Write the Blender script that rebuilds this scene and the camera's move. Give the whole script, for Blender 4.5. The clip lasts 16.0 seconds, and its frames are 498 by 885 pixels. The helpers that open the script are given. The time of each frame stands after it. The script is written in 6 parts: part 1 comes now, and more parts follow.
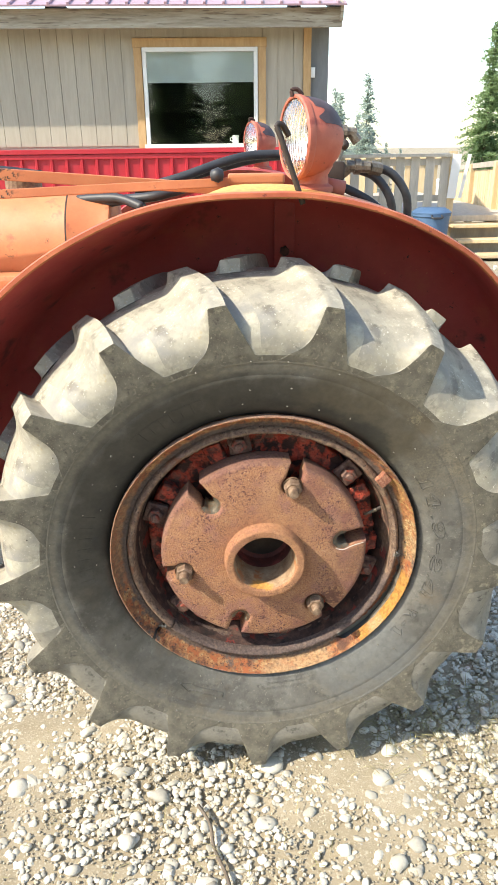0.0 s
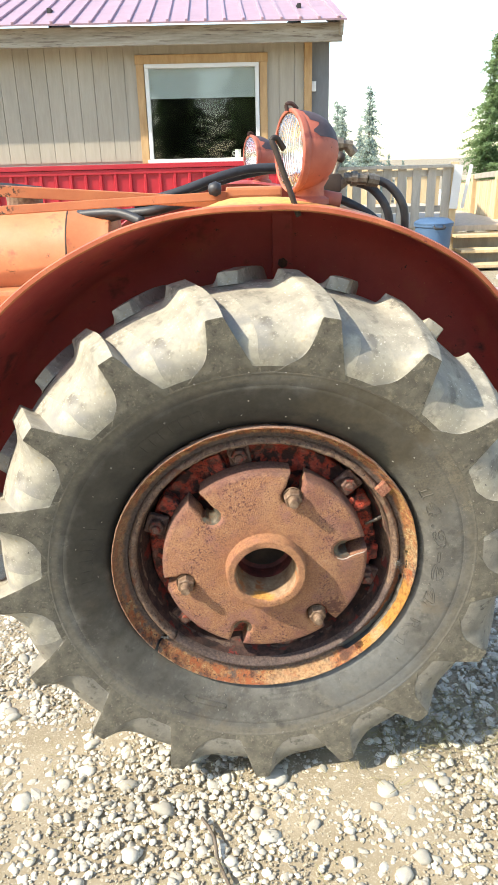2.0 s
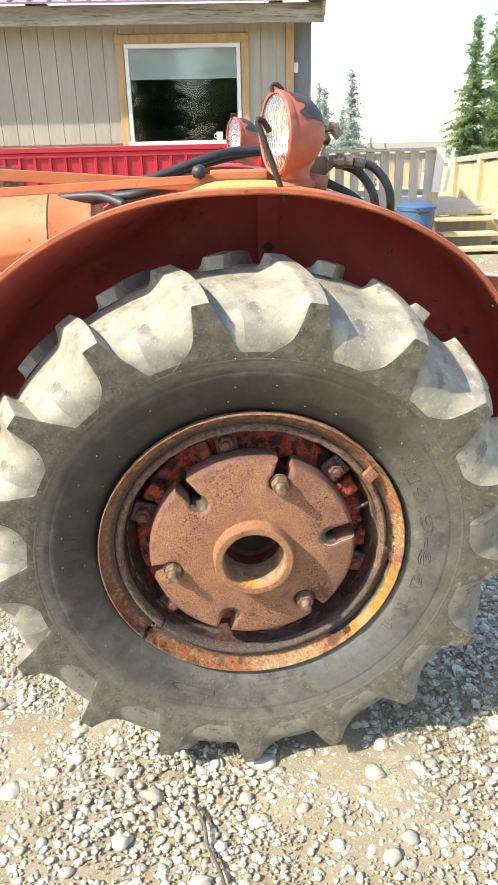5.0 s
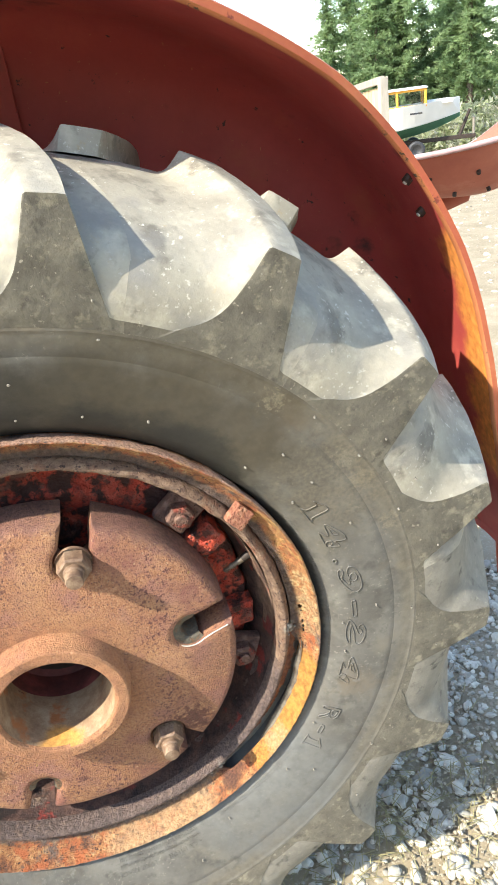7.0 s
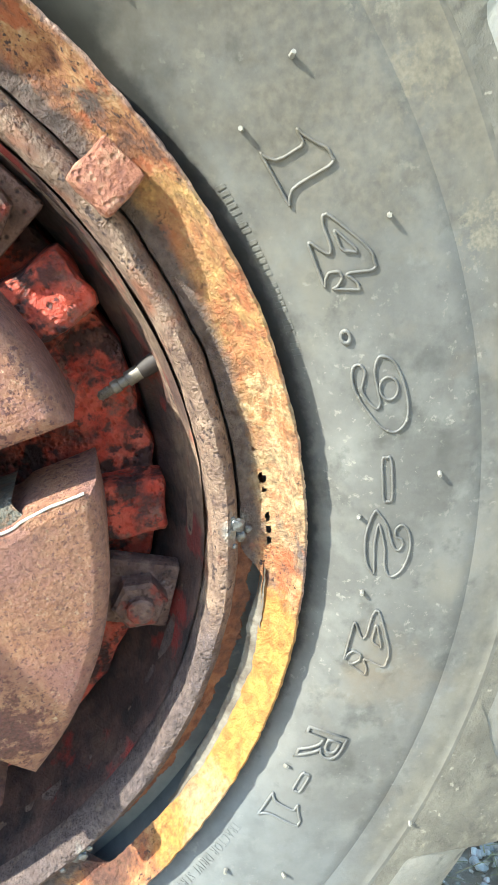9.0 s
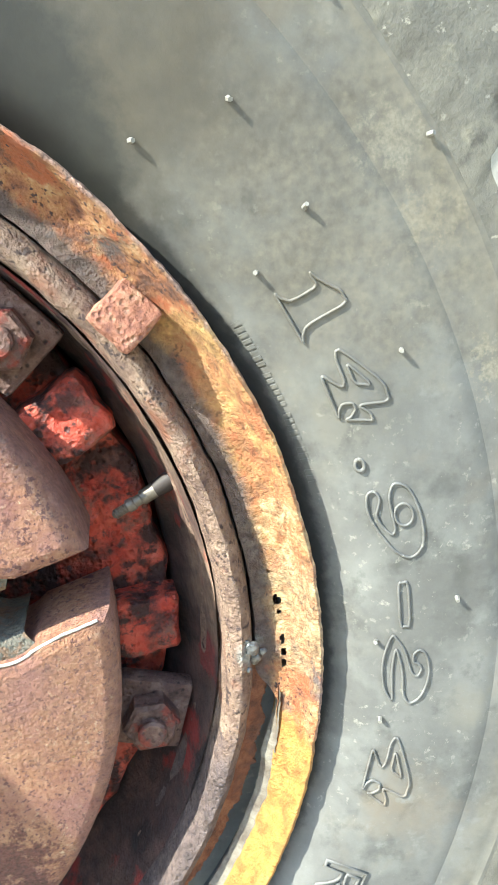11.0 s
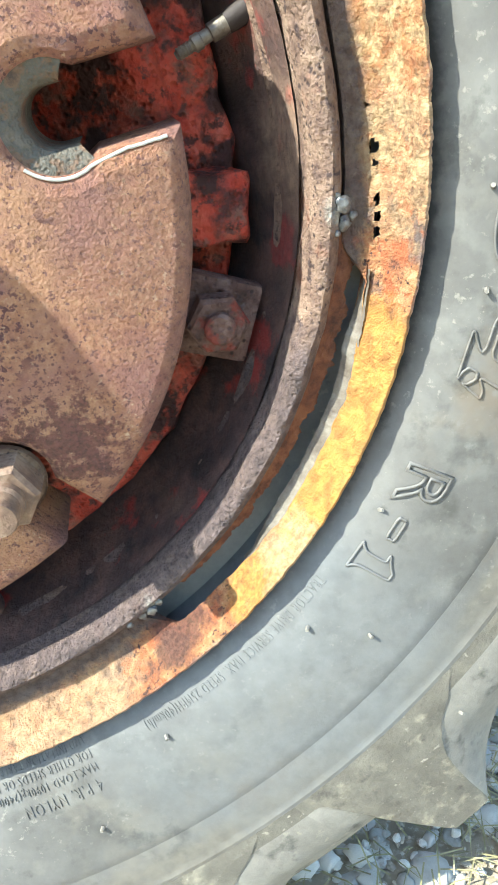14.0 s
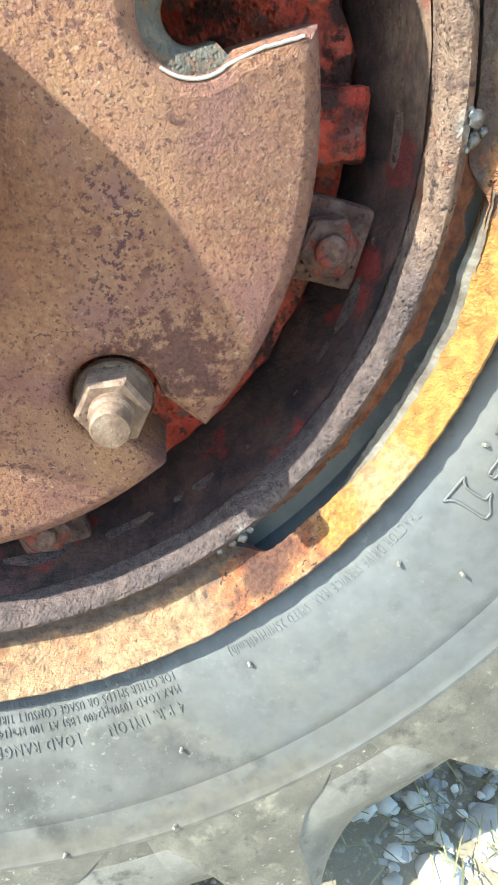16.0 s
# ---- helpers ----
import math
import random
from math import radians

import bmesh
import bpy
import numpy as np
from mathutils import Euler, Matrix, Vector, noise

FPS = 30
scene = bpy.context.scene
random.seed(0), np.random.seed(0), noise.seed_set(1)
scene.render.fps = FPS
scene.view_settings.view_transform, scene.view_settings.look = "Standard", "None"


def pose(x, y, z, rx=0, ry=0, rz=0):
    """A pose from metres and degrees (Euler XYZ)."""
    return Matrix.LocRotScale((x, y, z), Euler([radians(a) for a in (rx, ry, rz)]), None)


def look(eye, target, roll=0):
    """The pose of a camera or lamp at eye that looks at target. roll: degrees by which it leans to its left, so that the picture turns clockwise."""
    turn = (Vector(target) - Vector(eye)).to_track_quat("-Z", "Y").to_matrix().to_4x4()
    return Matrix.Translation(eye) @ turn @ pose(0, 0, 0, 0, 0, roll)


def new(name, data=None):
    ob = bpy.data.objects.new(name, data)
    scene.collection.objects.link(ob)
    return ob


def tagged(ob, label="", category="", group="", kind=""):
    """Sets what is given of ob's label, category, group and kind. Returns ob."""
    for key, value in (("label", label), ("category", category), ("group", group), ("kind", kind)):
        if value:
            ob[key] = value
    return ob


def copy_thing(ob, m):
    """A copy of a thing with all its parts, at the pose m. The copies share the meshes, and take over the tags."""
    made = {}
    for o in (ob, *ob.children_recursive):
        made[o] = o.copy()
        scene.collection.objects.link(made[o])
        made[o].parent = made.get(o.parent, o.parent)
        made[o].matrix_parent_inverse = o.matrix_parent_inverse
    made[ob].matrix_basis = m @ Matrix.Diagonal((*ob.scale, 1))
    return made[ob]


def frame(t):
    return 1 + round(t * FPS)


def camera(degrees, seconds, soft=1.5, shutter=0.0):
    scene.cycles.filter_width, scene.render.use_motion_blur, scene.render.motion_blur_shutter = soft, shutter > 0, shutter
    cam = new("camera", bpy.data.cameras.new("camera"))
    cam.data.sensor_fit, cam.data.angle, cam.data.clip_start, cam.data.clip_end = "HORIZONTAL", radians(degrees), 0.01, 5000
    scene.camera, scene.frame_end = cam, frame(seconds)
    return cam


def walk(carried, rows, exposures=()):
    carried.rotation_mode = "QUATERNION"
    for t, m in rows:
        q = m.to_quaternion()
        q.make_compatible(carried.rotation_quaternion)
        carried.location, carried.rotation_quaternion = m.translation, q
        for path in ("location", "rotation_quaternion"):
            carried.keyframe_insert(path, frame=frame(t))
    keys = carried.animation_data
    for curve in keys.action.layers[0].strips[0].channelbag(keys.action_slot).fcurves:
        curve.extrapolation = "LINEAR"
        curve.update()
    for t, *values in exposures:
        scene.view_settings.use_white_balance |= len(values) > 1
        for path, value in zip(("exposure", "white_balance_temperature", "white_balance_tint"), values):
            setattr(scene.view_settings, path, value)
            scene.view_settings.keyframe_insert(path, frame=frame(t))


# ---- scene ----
cam = camera(38.6, 16.0, 1.15)
EXPOSURES = [(0, 1.36, 7120, 8), (5.5, 1.37, 7120, 8), (6.5, 1.47, 7000, 8), (7.0, 1.66, 6900, 8), (8.0, 1.86, 6800, 6), (8.5, 2.13, 6300, 2), (9.2, 2.27, 6100, 0), (11.3, 2.42, 6000, 0), (13.0, 2.27, 5900, 0), (14.5, 2.18, 6100, 2), (16, 2.18, 6000, 0)]
PATH = [
    (0, (-0.088, -1.434, 1.529), (-0.008, 0.41, 0.758), -0.7),
    (0.5, (-0.081, -1.424, 1.525), (-0.035, 0.416, 0.743), -1.8),
    (1, (-0.07, -1.422, 1.525), (-0.01, 0.415, 0.737), -2.6),
    (1.5, (-0.068, -1.427, 1.524), (0.0, 0.408, 0.73), -2.7),
    (2, (-0.073, -1.442, 1.529), (-0.01, 0.415, 0.789), -1.5),
    (2.5, (-0.078, -1.451, 1.523), (-0.002, 0.396, 0.759), -1.4),
    (3, (-0.072, -1.443, 1.518), (0.008, 0.398, 0.741), -2.1),
    (3.2, (-0.074, -1.441, 1.518), (0.016, 0.402, 0.747), -1.3),
    (5.3, (-0.08, -1.43, 1.529), (0.028, 0.408, 0.749), -1.4),
    (5.5, (-0.068, -1.432, 1.518), (0.042, 0.422, 0.778), -1.3),
    (6, (-0.031, -1.264, 1.468), (0.238, 0.552, 0.674), -0.7),
    (6.5, (0.036, -0.956, 1.38), (0.387, 0.786, 0.463), -4.3),
    (7, (0.163, -0.755, 1.292), (0.488, 1.02, 0.429), -7.8),
    (7.5, (0.264, -0.583, 1.129), (0.594, 1.201, 0.287), -7.0),
    (8, (0.256, -0.441, 0.948), (0.587, 1.328, 0.076), -4.3),
    (8.5, (0.254, -0.388, 0.816), (0.617, 1.422, 0.046), -4.2),
    (9, (0.267, -0.38, 0.817), (0.6, 1.481, 0.164), -5.1),
    (9.2, (0.269, -0.379, 0.83), (0.627, 1.487, 0.206), -4.8),
    (11.3, (0.270, -0.372, 0.848), (0.593, 1.546, 0.384), -5.3),
    (11.5, (0.268, -0.373, 0.826), (0.610, 1.532, 0.322), -4.8),
    (12, (0.256, -0.378, 0.768), (0.566, 1.497, 0.145), -5.0),
    (12.5, (0.23, -0.374, 0.717), (0.493, 1.469, -0.014), -6.1),
    (13, (0.226, -0.369, 0.693), (0.467, 1.446, -0.112), -5.7),
    (13.5, (0.222, -0.363, 0.685), (0.476, 1.442, -0.139), -6.1),
    (14, (0.216, -0.359, 0.677), (0.458, 1.436, -0.17), -5.2),
    (14.5, (0.193, -0.362, 0.667), (0.367, 1.432, -0.199), -5.3),
    (15, (0.176, -0.362, 0.663), (0.312, 1.422, -0.229), -4.9),
    (15.5, (0.172, -0.36, 0.655), (0.289, 1.415, -0.259), -4.3),
    (16, (0.175, -0.361, 0.655), (0.304, 1.412, -0.261), -4.2),
]
walk(cam, [(t, look(eye, target, roll)) for t, eye, target, roll in PATH], EXPOSURES)

# ---- world and sun ----
SUN_TO = Vector((0.67, 0.29, -0.683)).normalized()
world = bpy.data.worlds.new("world")
scene.world = world
world.use_nodes = True
wn = world.node_tree.nodes
sky = wn.new("ShaderNodeTexSky")
sky.sky_type = 'NISHITA'
sky.sun_disc = False
sky.sun_elevation = math.asin(-SUN_TO.z)
sky.sun_rotation = math.atan2(-SUN_TO.x, -SUN_TO.y)
sky.air_density, sky.dust_density, sky.ozone_density = 1.0, 0.6, 1.0
wn["Background"].inputs["Strength"].default_value = 0.15
world.node_tree.links.new(sky.outputs[0], wn["Background"].inputs["Color"])
sun = new("sun", bpy.data.lights.new("sun", 'SUN'))
sun.data.energy, sun.data.angle, sun.data.color = 3.1, radians(0.6), (1.0, 0.945, 0.85)
sun.matrix_world = look((0, 0, 30), Vector((0, 0, 30)) + SUN_TO)


# ---- material helpers ----
def surf(name, ramp, scale=6.0, detail=8.0, rough=(0.6, 0.85), metal=0.0, bump=0.3, bump_scale=60.0, spots=None, spot_scale=40.0,
         spot_at=(0.35, 0.45), vary=0.0, dist=0.002, stretch=None, extra=None, spec=0.5, pits=None):
    """A surface of noise-mixed colours: ramp [(pos, rgb)], spots: a second colour in patches, extra: [(rgb, scale, low, high, seed)]."""
    m = bpy.data.materials.new(name)
    m.use_nodes = True
    nt = m.node_tree
    n, ln = nt.nodes, nt.links
    b = n["Principled BSDF"]
    co = n.new("ShaderNodeTexCoord")
    src = co.outputs["Object"]
    if stretch:
        mp = n.new("ShaderNodeMapping")
        mp.inputs["Scale"].default_value = stretch
        ln.new(src, mp.inputs["Vector"])
        src = mp.outputs[0]

    def noisy(sc, det=8.0, off=0.0, rg=0.6):
        v = src
        if off:
            a = n.new("ShaderNodeVectorMath")
            a.operation = 'ADD'
            a.inputs[1].default_value = (off, off * 1.7, -off)
            ln.new(src, a.inputs[0])
            v = a.outputs[0]
        t = n.new("ShaderNodeTexNoise")
        t.inputs["Scale"].default_value, t.inputs["Detail"].default_value = sc, det
        t.inputs["Roughness"].default_value = rg
        ln.new(v, t.inputs["Vector"])
        return t.outputs["Fac"]

    f = noisy(scale, detail, 0.0, 0.68)
    cr = n.new("ShaderNodeValToRGB")
    el = cr.color_ramp.elements
    while len(el) < len(ramp):
        el.new(0.5)
    for e, (p, c) in zip(el, ramp):
        e.position, e.color = p, (*c, 1)
    ln.new(f, cr.inputs[0])
    col = cr.outputs[0]

    def blend(c0, fac, c1):
        mx = n.new("ShaderNodeMix")
        mx.data_type = 'RGBA'
        ln.new(fac, mx.inputs[0])
        ln.new(c0, mx.inputs[6])
        mx.inputs[7].default_value = (*c1, 1)
        return mx.outputs[2]

    def window(fac, lo, hi):
        r = n.new("ShaderNodeMapRange")
        r.inputs[1].default_value, r.inputs[2].default_value = lo, hi
        ln.new(fac, r.inputs[0])
        return r.outputs[0]

    if spots:
        g = noisy(spot_scale, 4.0, 3.1)
        col = blend(col, window(g, spot_at[1], spot_at[0]), spots)
    for rgb, sc, lo, hi, seed, *mask in extra or ():
        fac = window(noisy(sc, 6.0, seed), lo, hi)
        if mask:
            mm = n.new("ShaderNodeMath")
            mm.operation = 'MULTIPLY'
            ln.new(fac, mm.inputs[0])
            ln.new(window(noisy(mask[0], 4.0, seed + 11), mask[1], mask[2]), mm.inputs[1])
            fac = mm.outputs[0]
        col = blend(col, fac, rgb)
    if vary:
        oi = n.new("ShaderNodeObjectInfo")
        geo = n.new("ShaderNodeNewGeometry")
        ad = n.new("ShaderNodeMath")
        ad.operation = 'ADD'
        ln.new(oi.outputs["Random"], ad.inputs[0])
        ln.new(geo.outputs["Random Per Island"], ad.inputs[1])
        fr = n.new("ShaderNodeMath")
        fr.operation = 'FRACT'
        ln.new(ad.outputs[0], fr.inputs[0])
        mr = n.new("ShaderNodeMapRange")
        mr.inputs[3].default_value, mr.inputs[4].default_value = 1 - vary, 1 + vary
        ln.new(fr.outputs[0], mr.inputs[0])
        hv = n.new("ShaderNodeHueSaturation")
        ln.new(mr.outputs[0], hv.inputs["Value"])
        ln.new(col, hv.inputs["Color"])
        col = hv.outputs[0]
    pit = None
    if pits:                                  # small rust pits: (scale, colour, share, depth)
        vo = n.new("ShaderNodeTexVoronoi")
        vo.inputs["Scale"].default_value = pits[0]
        ln.new(src, vo.inputs["Vector"])
        pit = window(vo.outputs["Distance"], 0.12, 0.42)
        pm = n.new("ShaderNodeMath")
        pm.operation = 'MULTIPLY'
        ln.new(window(vo.outputs["Distance"], 0.36, 0.16), pm.inputs[0])
        ln.new(window(noisy(pits[0] * 0.12, 5.0, 12.3), 0.62 - pits[2] * 0.3, 0.68 - pits[2] * 0.25), pm.inputs[1])
        col = blend(col, pm.outputs[0], pits[1])
    ln.new(col, b.inputs["Base Color"])
    rr = n.new("ShaderNodeMapRange")
    rr.inputs[3].default_value, rr.inputs[4].default_value = rough
    ln.new(noisy(scale * 3, 4.0, 7.7), rr.inputs[0])
    ln.new(rr.outputs[0], b.inputs["Roughness"])
    b.inputs["Metallic"].default_value = metal
    b.inputs["Specular IOR Level"].default_value = spec
    if bump:
        bp = n.new("ShaderNodeBump")
        bp.inputs["Strength"].default_value, bp.inputs["Distance"].default_value = bump, dist
        hgt = noisy(bump_scale, 6.0, 1.3, 0.65)
        if pit is not None:
            ad2 = n.new("ShaderNodeMath")
            ad2.operation = 'MULTIPLY_ADD'
            ad2.inputs[1].default_value = pits[3]
            ln.new(pit, ad2.inputs[0])
            ln.new(hgt, ad2.inputs[2])
            hgt = ad2.outputs[0]
        ln.new(hgt, bp.inputs["Height"])
        ln.new(bp.outputs[0], b.inputs["Normal"])
    return m


def glassy(name, tint=(1, 1, 1), rough=0.02):
    m = bpy.data.materials.new(name)
    m.use_nodes = True
    b = m.node_tree.nodes["Principled BSDF"]
    b.inputs["Base Color"].default_value = (*tint, 1)
    b.inputs["Roughness"].default_value = rough
    b.inputs["Transmission Weight"].default_value = 1.0
    b.inputs["IOR"].default_value = 1.45
    return m


def leafy(m, amount=0.35):
    """Lets part of the light pass through thin leaves."""
    nt = m.node_tree
    b, out = nt.nodes["Principled BSDF"], nt.nodes["Material Output"]
    tr = nt.nodes.new("ShaderNodeBsdfTranslucent")
    nt.links.new(b.inputs["Base Color"].links[0].from_socket, tr.inputs["Color"])
    mx = nt.nodes.new("ShaderNodeMixShader")
    mx.inputs[0].default_value = amount
    nt.links.new(b.outputs[0], mx.inputs[1])
    nt.links.new(tr.outputs[0], mx.inputs[2])
    nt.links.new(mx.outputs[0], out.inputs["Surface"])


M = {}
M["rubber"] = surf("rubber", [(0.3, (0.08, 0.075, 0.066)), (0.5, (0.122, 0.116, 0.103)), (0.72, (0.175, 0.167, 0.148))], 11, detail=12, rough=(0.42, 0.75), bump=0.22, bump_scale=180, dist=0.0012,
                   spots=(0.17, 0.155, 0.125), spot_scale=15, spot_at=(0.3, 0.46), extra=[((0.17, 0.165, 0.145), 30, 0.5, 0.72, 1.6), ((0.075, 0.072, 0.062), 48, 0.56, 0.72, 2.7), ((0.07, 0.068, 0.06), 20, 0.58, 0.72, 5.1), ((0.24, 0.225, 0.185), 190, 0.6, 0.68, 8.3, 10, 0.42, 0.6), ((0.16, 0.125, 0.085), 8, 0.56, 0.72, 6.4), ((0.2, 0.185, 0.15), 24, 0.56, 0.8, 9.4, 6, 0.46, 0.6), ((0.22, 0.205, 0.17), 420, 0.68, 0.75, 4.9), ((0.19, 0.185, 0.165), 70, 0.56, 0.68, 7.4, 5, 0.46, 0.6)])
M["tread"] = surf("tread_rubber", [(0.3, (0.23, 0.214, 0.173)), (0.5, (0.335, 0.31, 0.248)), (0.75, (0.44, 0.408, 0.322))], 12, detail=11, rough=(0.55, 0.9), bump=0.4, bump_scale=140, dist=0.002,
                  spots=(0.47, 0.435, 0.345), spot_scale=24, spot_at=(0.3, 0.44), extra=[((0.17, 0.155, 0.125), 18, 0.56, 0.68, 5.1), ((0.55, 0.52, 0.44), 150, 0.6, 0.66, 8.3, 12, 0.42, 0.58), ((0.2, 0.185, 0.15), 90, 0.58, 0.74, 1.9, 10, 0.42, 0.6), ((0.42, 0.3, 0.14), 20, 0.66, 0.74, 3.9), ((0.24, 0.235, 0.22), 7, 0.52, 0.68, 4.7)])
# Gray rubber, also a darker tread copy with the lower lugs' shade in it.
M["lug_gray"] = surf("scuffed_rubber_shaded_lugs", [(0.3, (0.145, 0.135, 0.112)), (0.5, (0.215, 0.2, 0.167)), (0.72, (0.3, 0.28, 0.23))], 18, detail=11, rough=(0.5, 0.8), bump=0.4, bump_scale=120, dist=0.002, extra=[((0.3, 0.275, 0.21), 140, 0.6, 0.68, 5.2, 12, 0.4, 0.6), ((0.085, 0.08, 0.068), 40, 0.58, 0.7, 3.4)])
M["lug_end"] = surf("brown_scuffed_rubber", [(0.3, (0.085, 0.076, 0.058)), (0.5, (0.13, 0.118, 0.092)), (0.72, (0.2, 0.182, 0.138))], 26, detail=12, rough=(0.5, 0.8), bump=0.5, bump_scale=120, dist=0.0025, spots=(0.26, 0.235, 0.17), spot_scale=38, spot_at=(0.3, 0.42), extra=[((0.065, 0.058, 0.046), 60, 0.58, 0.72, 2.4), ((0.34, 0.31, 0.24), 160, 0.62, 0.68, 5.2, 12, 0.4, 0.6)])
M["plate"] = surf("cast_plate", [(0.32, (0.235, 0.094, 0.047)), (0.5, (0.385, 0.178, 0.09)), (0.7, (0.51, 0.285, 0.155))], 230, detail=8, rough=(0.6, 0.9), bump=1.0, bump_scale=400, dist=0.0038,
                  extra=[((0.26, 0.107, 0.077), 13, 0.49, 0.65, 4.4), ((0.33, 0.152, 0.112), 30, 0.51, 0.65, 9.6), ((0.49, 0.265, 0.132), 9, 0.51, 0.69, 6.6), ((0.12, 0.045, 0.038), 190, 0.56, 0.59, 1.2, 11, 0.48, 0.56), ((0.15, 0.065, 0.048), 360, 0.57, 0.62, 3.2), ((0.55, 0.37, 0.22), 320, 0.6, 0.68, 2.2, 20, 0.4, 0.6), ((0.55, 0.42, 0.04), 60, 0.71, 0.73, 7.2, 9, 0.45, 0.6)], pits=(340, (0.15, 0.065, 0.048), 0.35, 0.15))
M["rust"] = surf("rim_rust", [(0.3, (0.06, 0.03, 0.024)), (0.39, (0.15, 0.068, 0.04)), (0.47, (0.3, 0.12, 0.054)), (0.55, (0.42, 0.2, 0.08)), (0.63, (0.5, 0.31, 0.15)), (0.76, (0.54, 0.43, 0.28))], 55, detail=14, rough=(0.7, 0.95), bump=1.0, bump_scale=240, dist=0.007,
                 spots=(0.06, 0.03, 0.024), spot_scale=200, spot_at=(0.36, 0.41), extra=[((0.13, 0.095, 0.08), 26, 0.56, 0.66, 3.7), ((0.4, 0.12, 0.045), 45, 0.53, 0.6, 2.6), ((0.055, 0.028, 0.024), 130, 0.63, 0.66, 7.9), ((0.14, 0.06, 0.035), 300, 0.6, 0.66, 5.7)], pits=(420, (0.1, 0.05, 0.03), 0.15, 0.07))
M["pink_rust"] = surf("pink_scaly_rust", [(0.32, (0.16, 0.06, 0.045)), (0.5, (0.42, 0.17, 0.1)), (0.66, (0.55, 0.32, 0.2)), (0.8, (0.62, 0.5, 0.36))], 120, detail=10, rough=(0.75, 0.95), bump=1.0, bump_scale=210, dist=0.006, pits=(230, (0.16, 0.06, 0.05), 0.5, 0.4))
M["scale_rust"] = surf("flaking_brown_rust", [(0.32, (0.08, 0.034, 0.022)), (0.5, (0.22, 0.085, 0.04)), (0.7, (0.32, 0.15, 0.07))], 90, detail=10, rough=(0.8, 0.95), bump=1.0, bump_scale=220, dist=0.005)
M["clamp"] = surf("rusty_clamp_iron", [(0.32, (0.06, 0.034, 0.028)), (0.5, (0.15, 0.08, 0.06)), (0.7, (0.27, 0.17, 0.13))], 70, detail=10, rough=(0.6, 0.9), bump=1.0, bump_scale=160, dist=0.004, extra=[((0.24, 0.05, 0.03), 40, 0.6, 0.66, 2.2)], pits=(240, (0.05, 0.028, 0.024), 0.5, 0.3))
M["white_metal"] = surf("worn_iron_and_hole_light", [(0.3, (0.5, 0.48, 0.42)), (0.7, (0.72, 0.7, 0.64))], 90, rough=(0.35, 0.55), metal=0.2, bump=0.5, bump_scale=200, dist=0.001)
# Deep hub bore: red darkened to maroon, its shade put into the colour.
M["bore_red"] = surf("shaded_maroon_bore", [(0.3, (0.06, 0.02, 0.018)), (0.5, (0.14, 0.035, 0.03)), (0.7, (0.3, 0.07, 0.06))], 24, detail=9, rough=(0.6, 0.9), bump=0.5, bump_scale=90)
M["weld"] = surf("gray_weld", [(0.35, (0.06, 0.06, 0.06)), (0.6, (0.22, 0.22, 0.21))], 200, rough=(0.3, 0.55), metal=0.6, bump=0.4, bump_scale=400, dist=0.001)
M["cream"] = surf("pale_machined_bore", [(0.3, (0.15, 0.08, 0.045)), (0.5, (0.3, 0.2, 0.12)), (0.7, (0.45, 0.36, 0.24))], 28, detail=9, rough=(0.55, 0.85), bump=0.4, bump_scale=160, spots=(0.36, 0.14, 0.05), spot_scale=30, spot_at=(0.34, 0.46))
M["fitting"] = surf("grimy_steel_fitting", [(0.3, (0.1, 0.08, 0.06)), (0.6, (0.24, 0.205, 0.16)), (0.8, (0.42, 0.37, 0.29))], 90, detail=9, rough=(0.35, 0.6), metal=0.5, bump=0.4, bump_scale=200)
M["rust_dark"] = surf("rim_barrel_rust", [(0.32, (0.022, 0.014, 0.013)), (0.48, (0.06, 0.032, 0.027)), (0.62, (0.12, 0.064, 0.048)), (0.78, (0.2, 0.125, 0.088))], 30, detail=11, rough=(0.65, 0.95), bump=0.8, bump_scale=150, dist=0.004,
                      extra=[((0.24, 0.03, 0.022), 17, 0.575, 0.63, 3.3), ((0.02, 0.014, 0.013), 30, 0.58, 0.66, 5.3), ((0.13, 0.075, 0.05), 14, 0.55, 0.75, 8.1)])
M["ridge"] = surf("rim_ridge_rust", [(0.34, (0.12, 0.072, 0.052)), (0.46, (0.2, 0.125, 0.086)), (0.58, (0.28, 0.185, 0.125)), (0.76, (0.4, 0.285, 0.195))], 90, detail=10, rough=(0.6, 0.9), bump=1.0, bump_scale=220, dist=0.005,
                   spots=(0.06, 0.036, 0.03), spot_scale=160, spot_at=(0.35, 0.42), extra=[((0.24, 0.1, 0.055), 25, 0.58, 0.68, 5.5)], pits=(300, (0.065, 0.04, 0.033), 0.3, 0.22))
M["red_cast"] = surf("red_casting", [(0.3, (0.3, 0.03, 0.018)), (0.44, (0.5, 0.055, 0.027)), (0.6, (0.58, 0.11, 0.062)), (0.78, (0.56, 0.25, 0.19))], 34, detail=10, rough=(0.4, 0.8), bump=1.0, bump_scale=80, dist=0.008,
                     spots=(0.09, 0.025, 0.02), spot_scale=48, spot_at=(0.33, 0.5), extra=[((0.1, 0.028, 0.022), 120, 0.55, 0.63, 3.1), ((0.2, 0.085, 0.06), 50, 0.56, 0.66, 8.8), ((0.055, 0.02, 0.016), 34, 0.5, 0.57, 4.4), ((0.3, 0.13, 0.09), 18, 0.58, 0.7, 6.2)], pits=(210, (0.11, 0.024, 0.018), 0.25, 0.25))
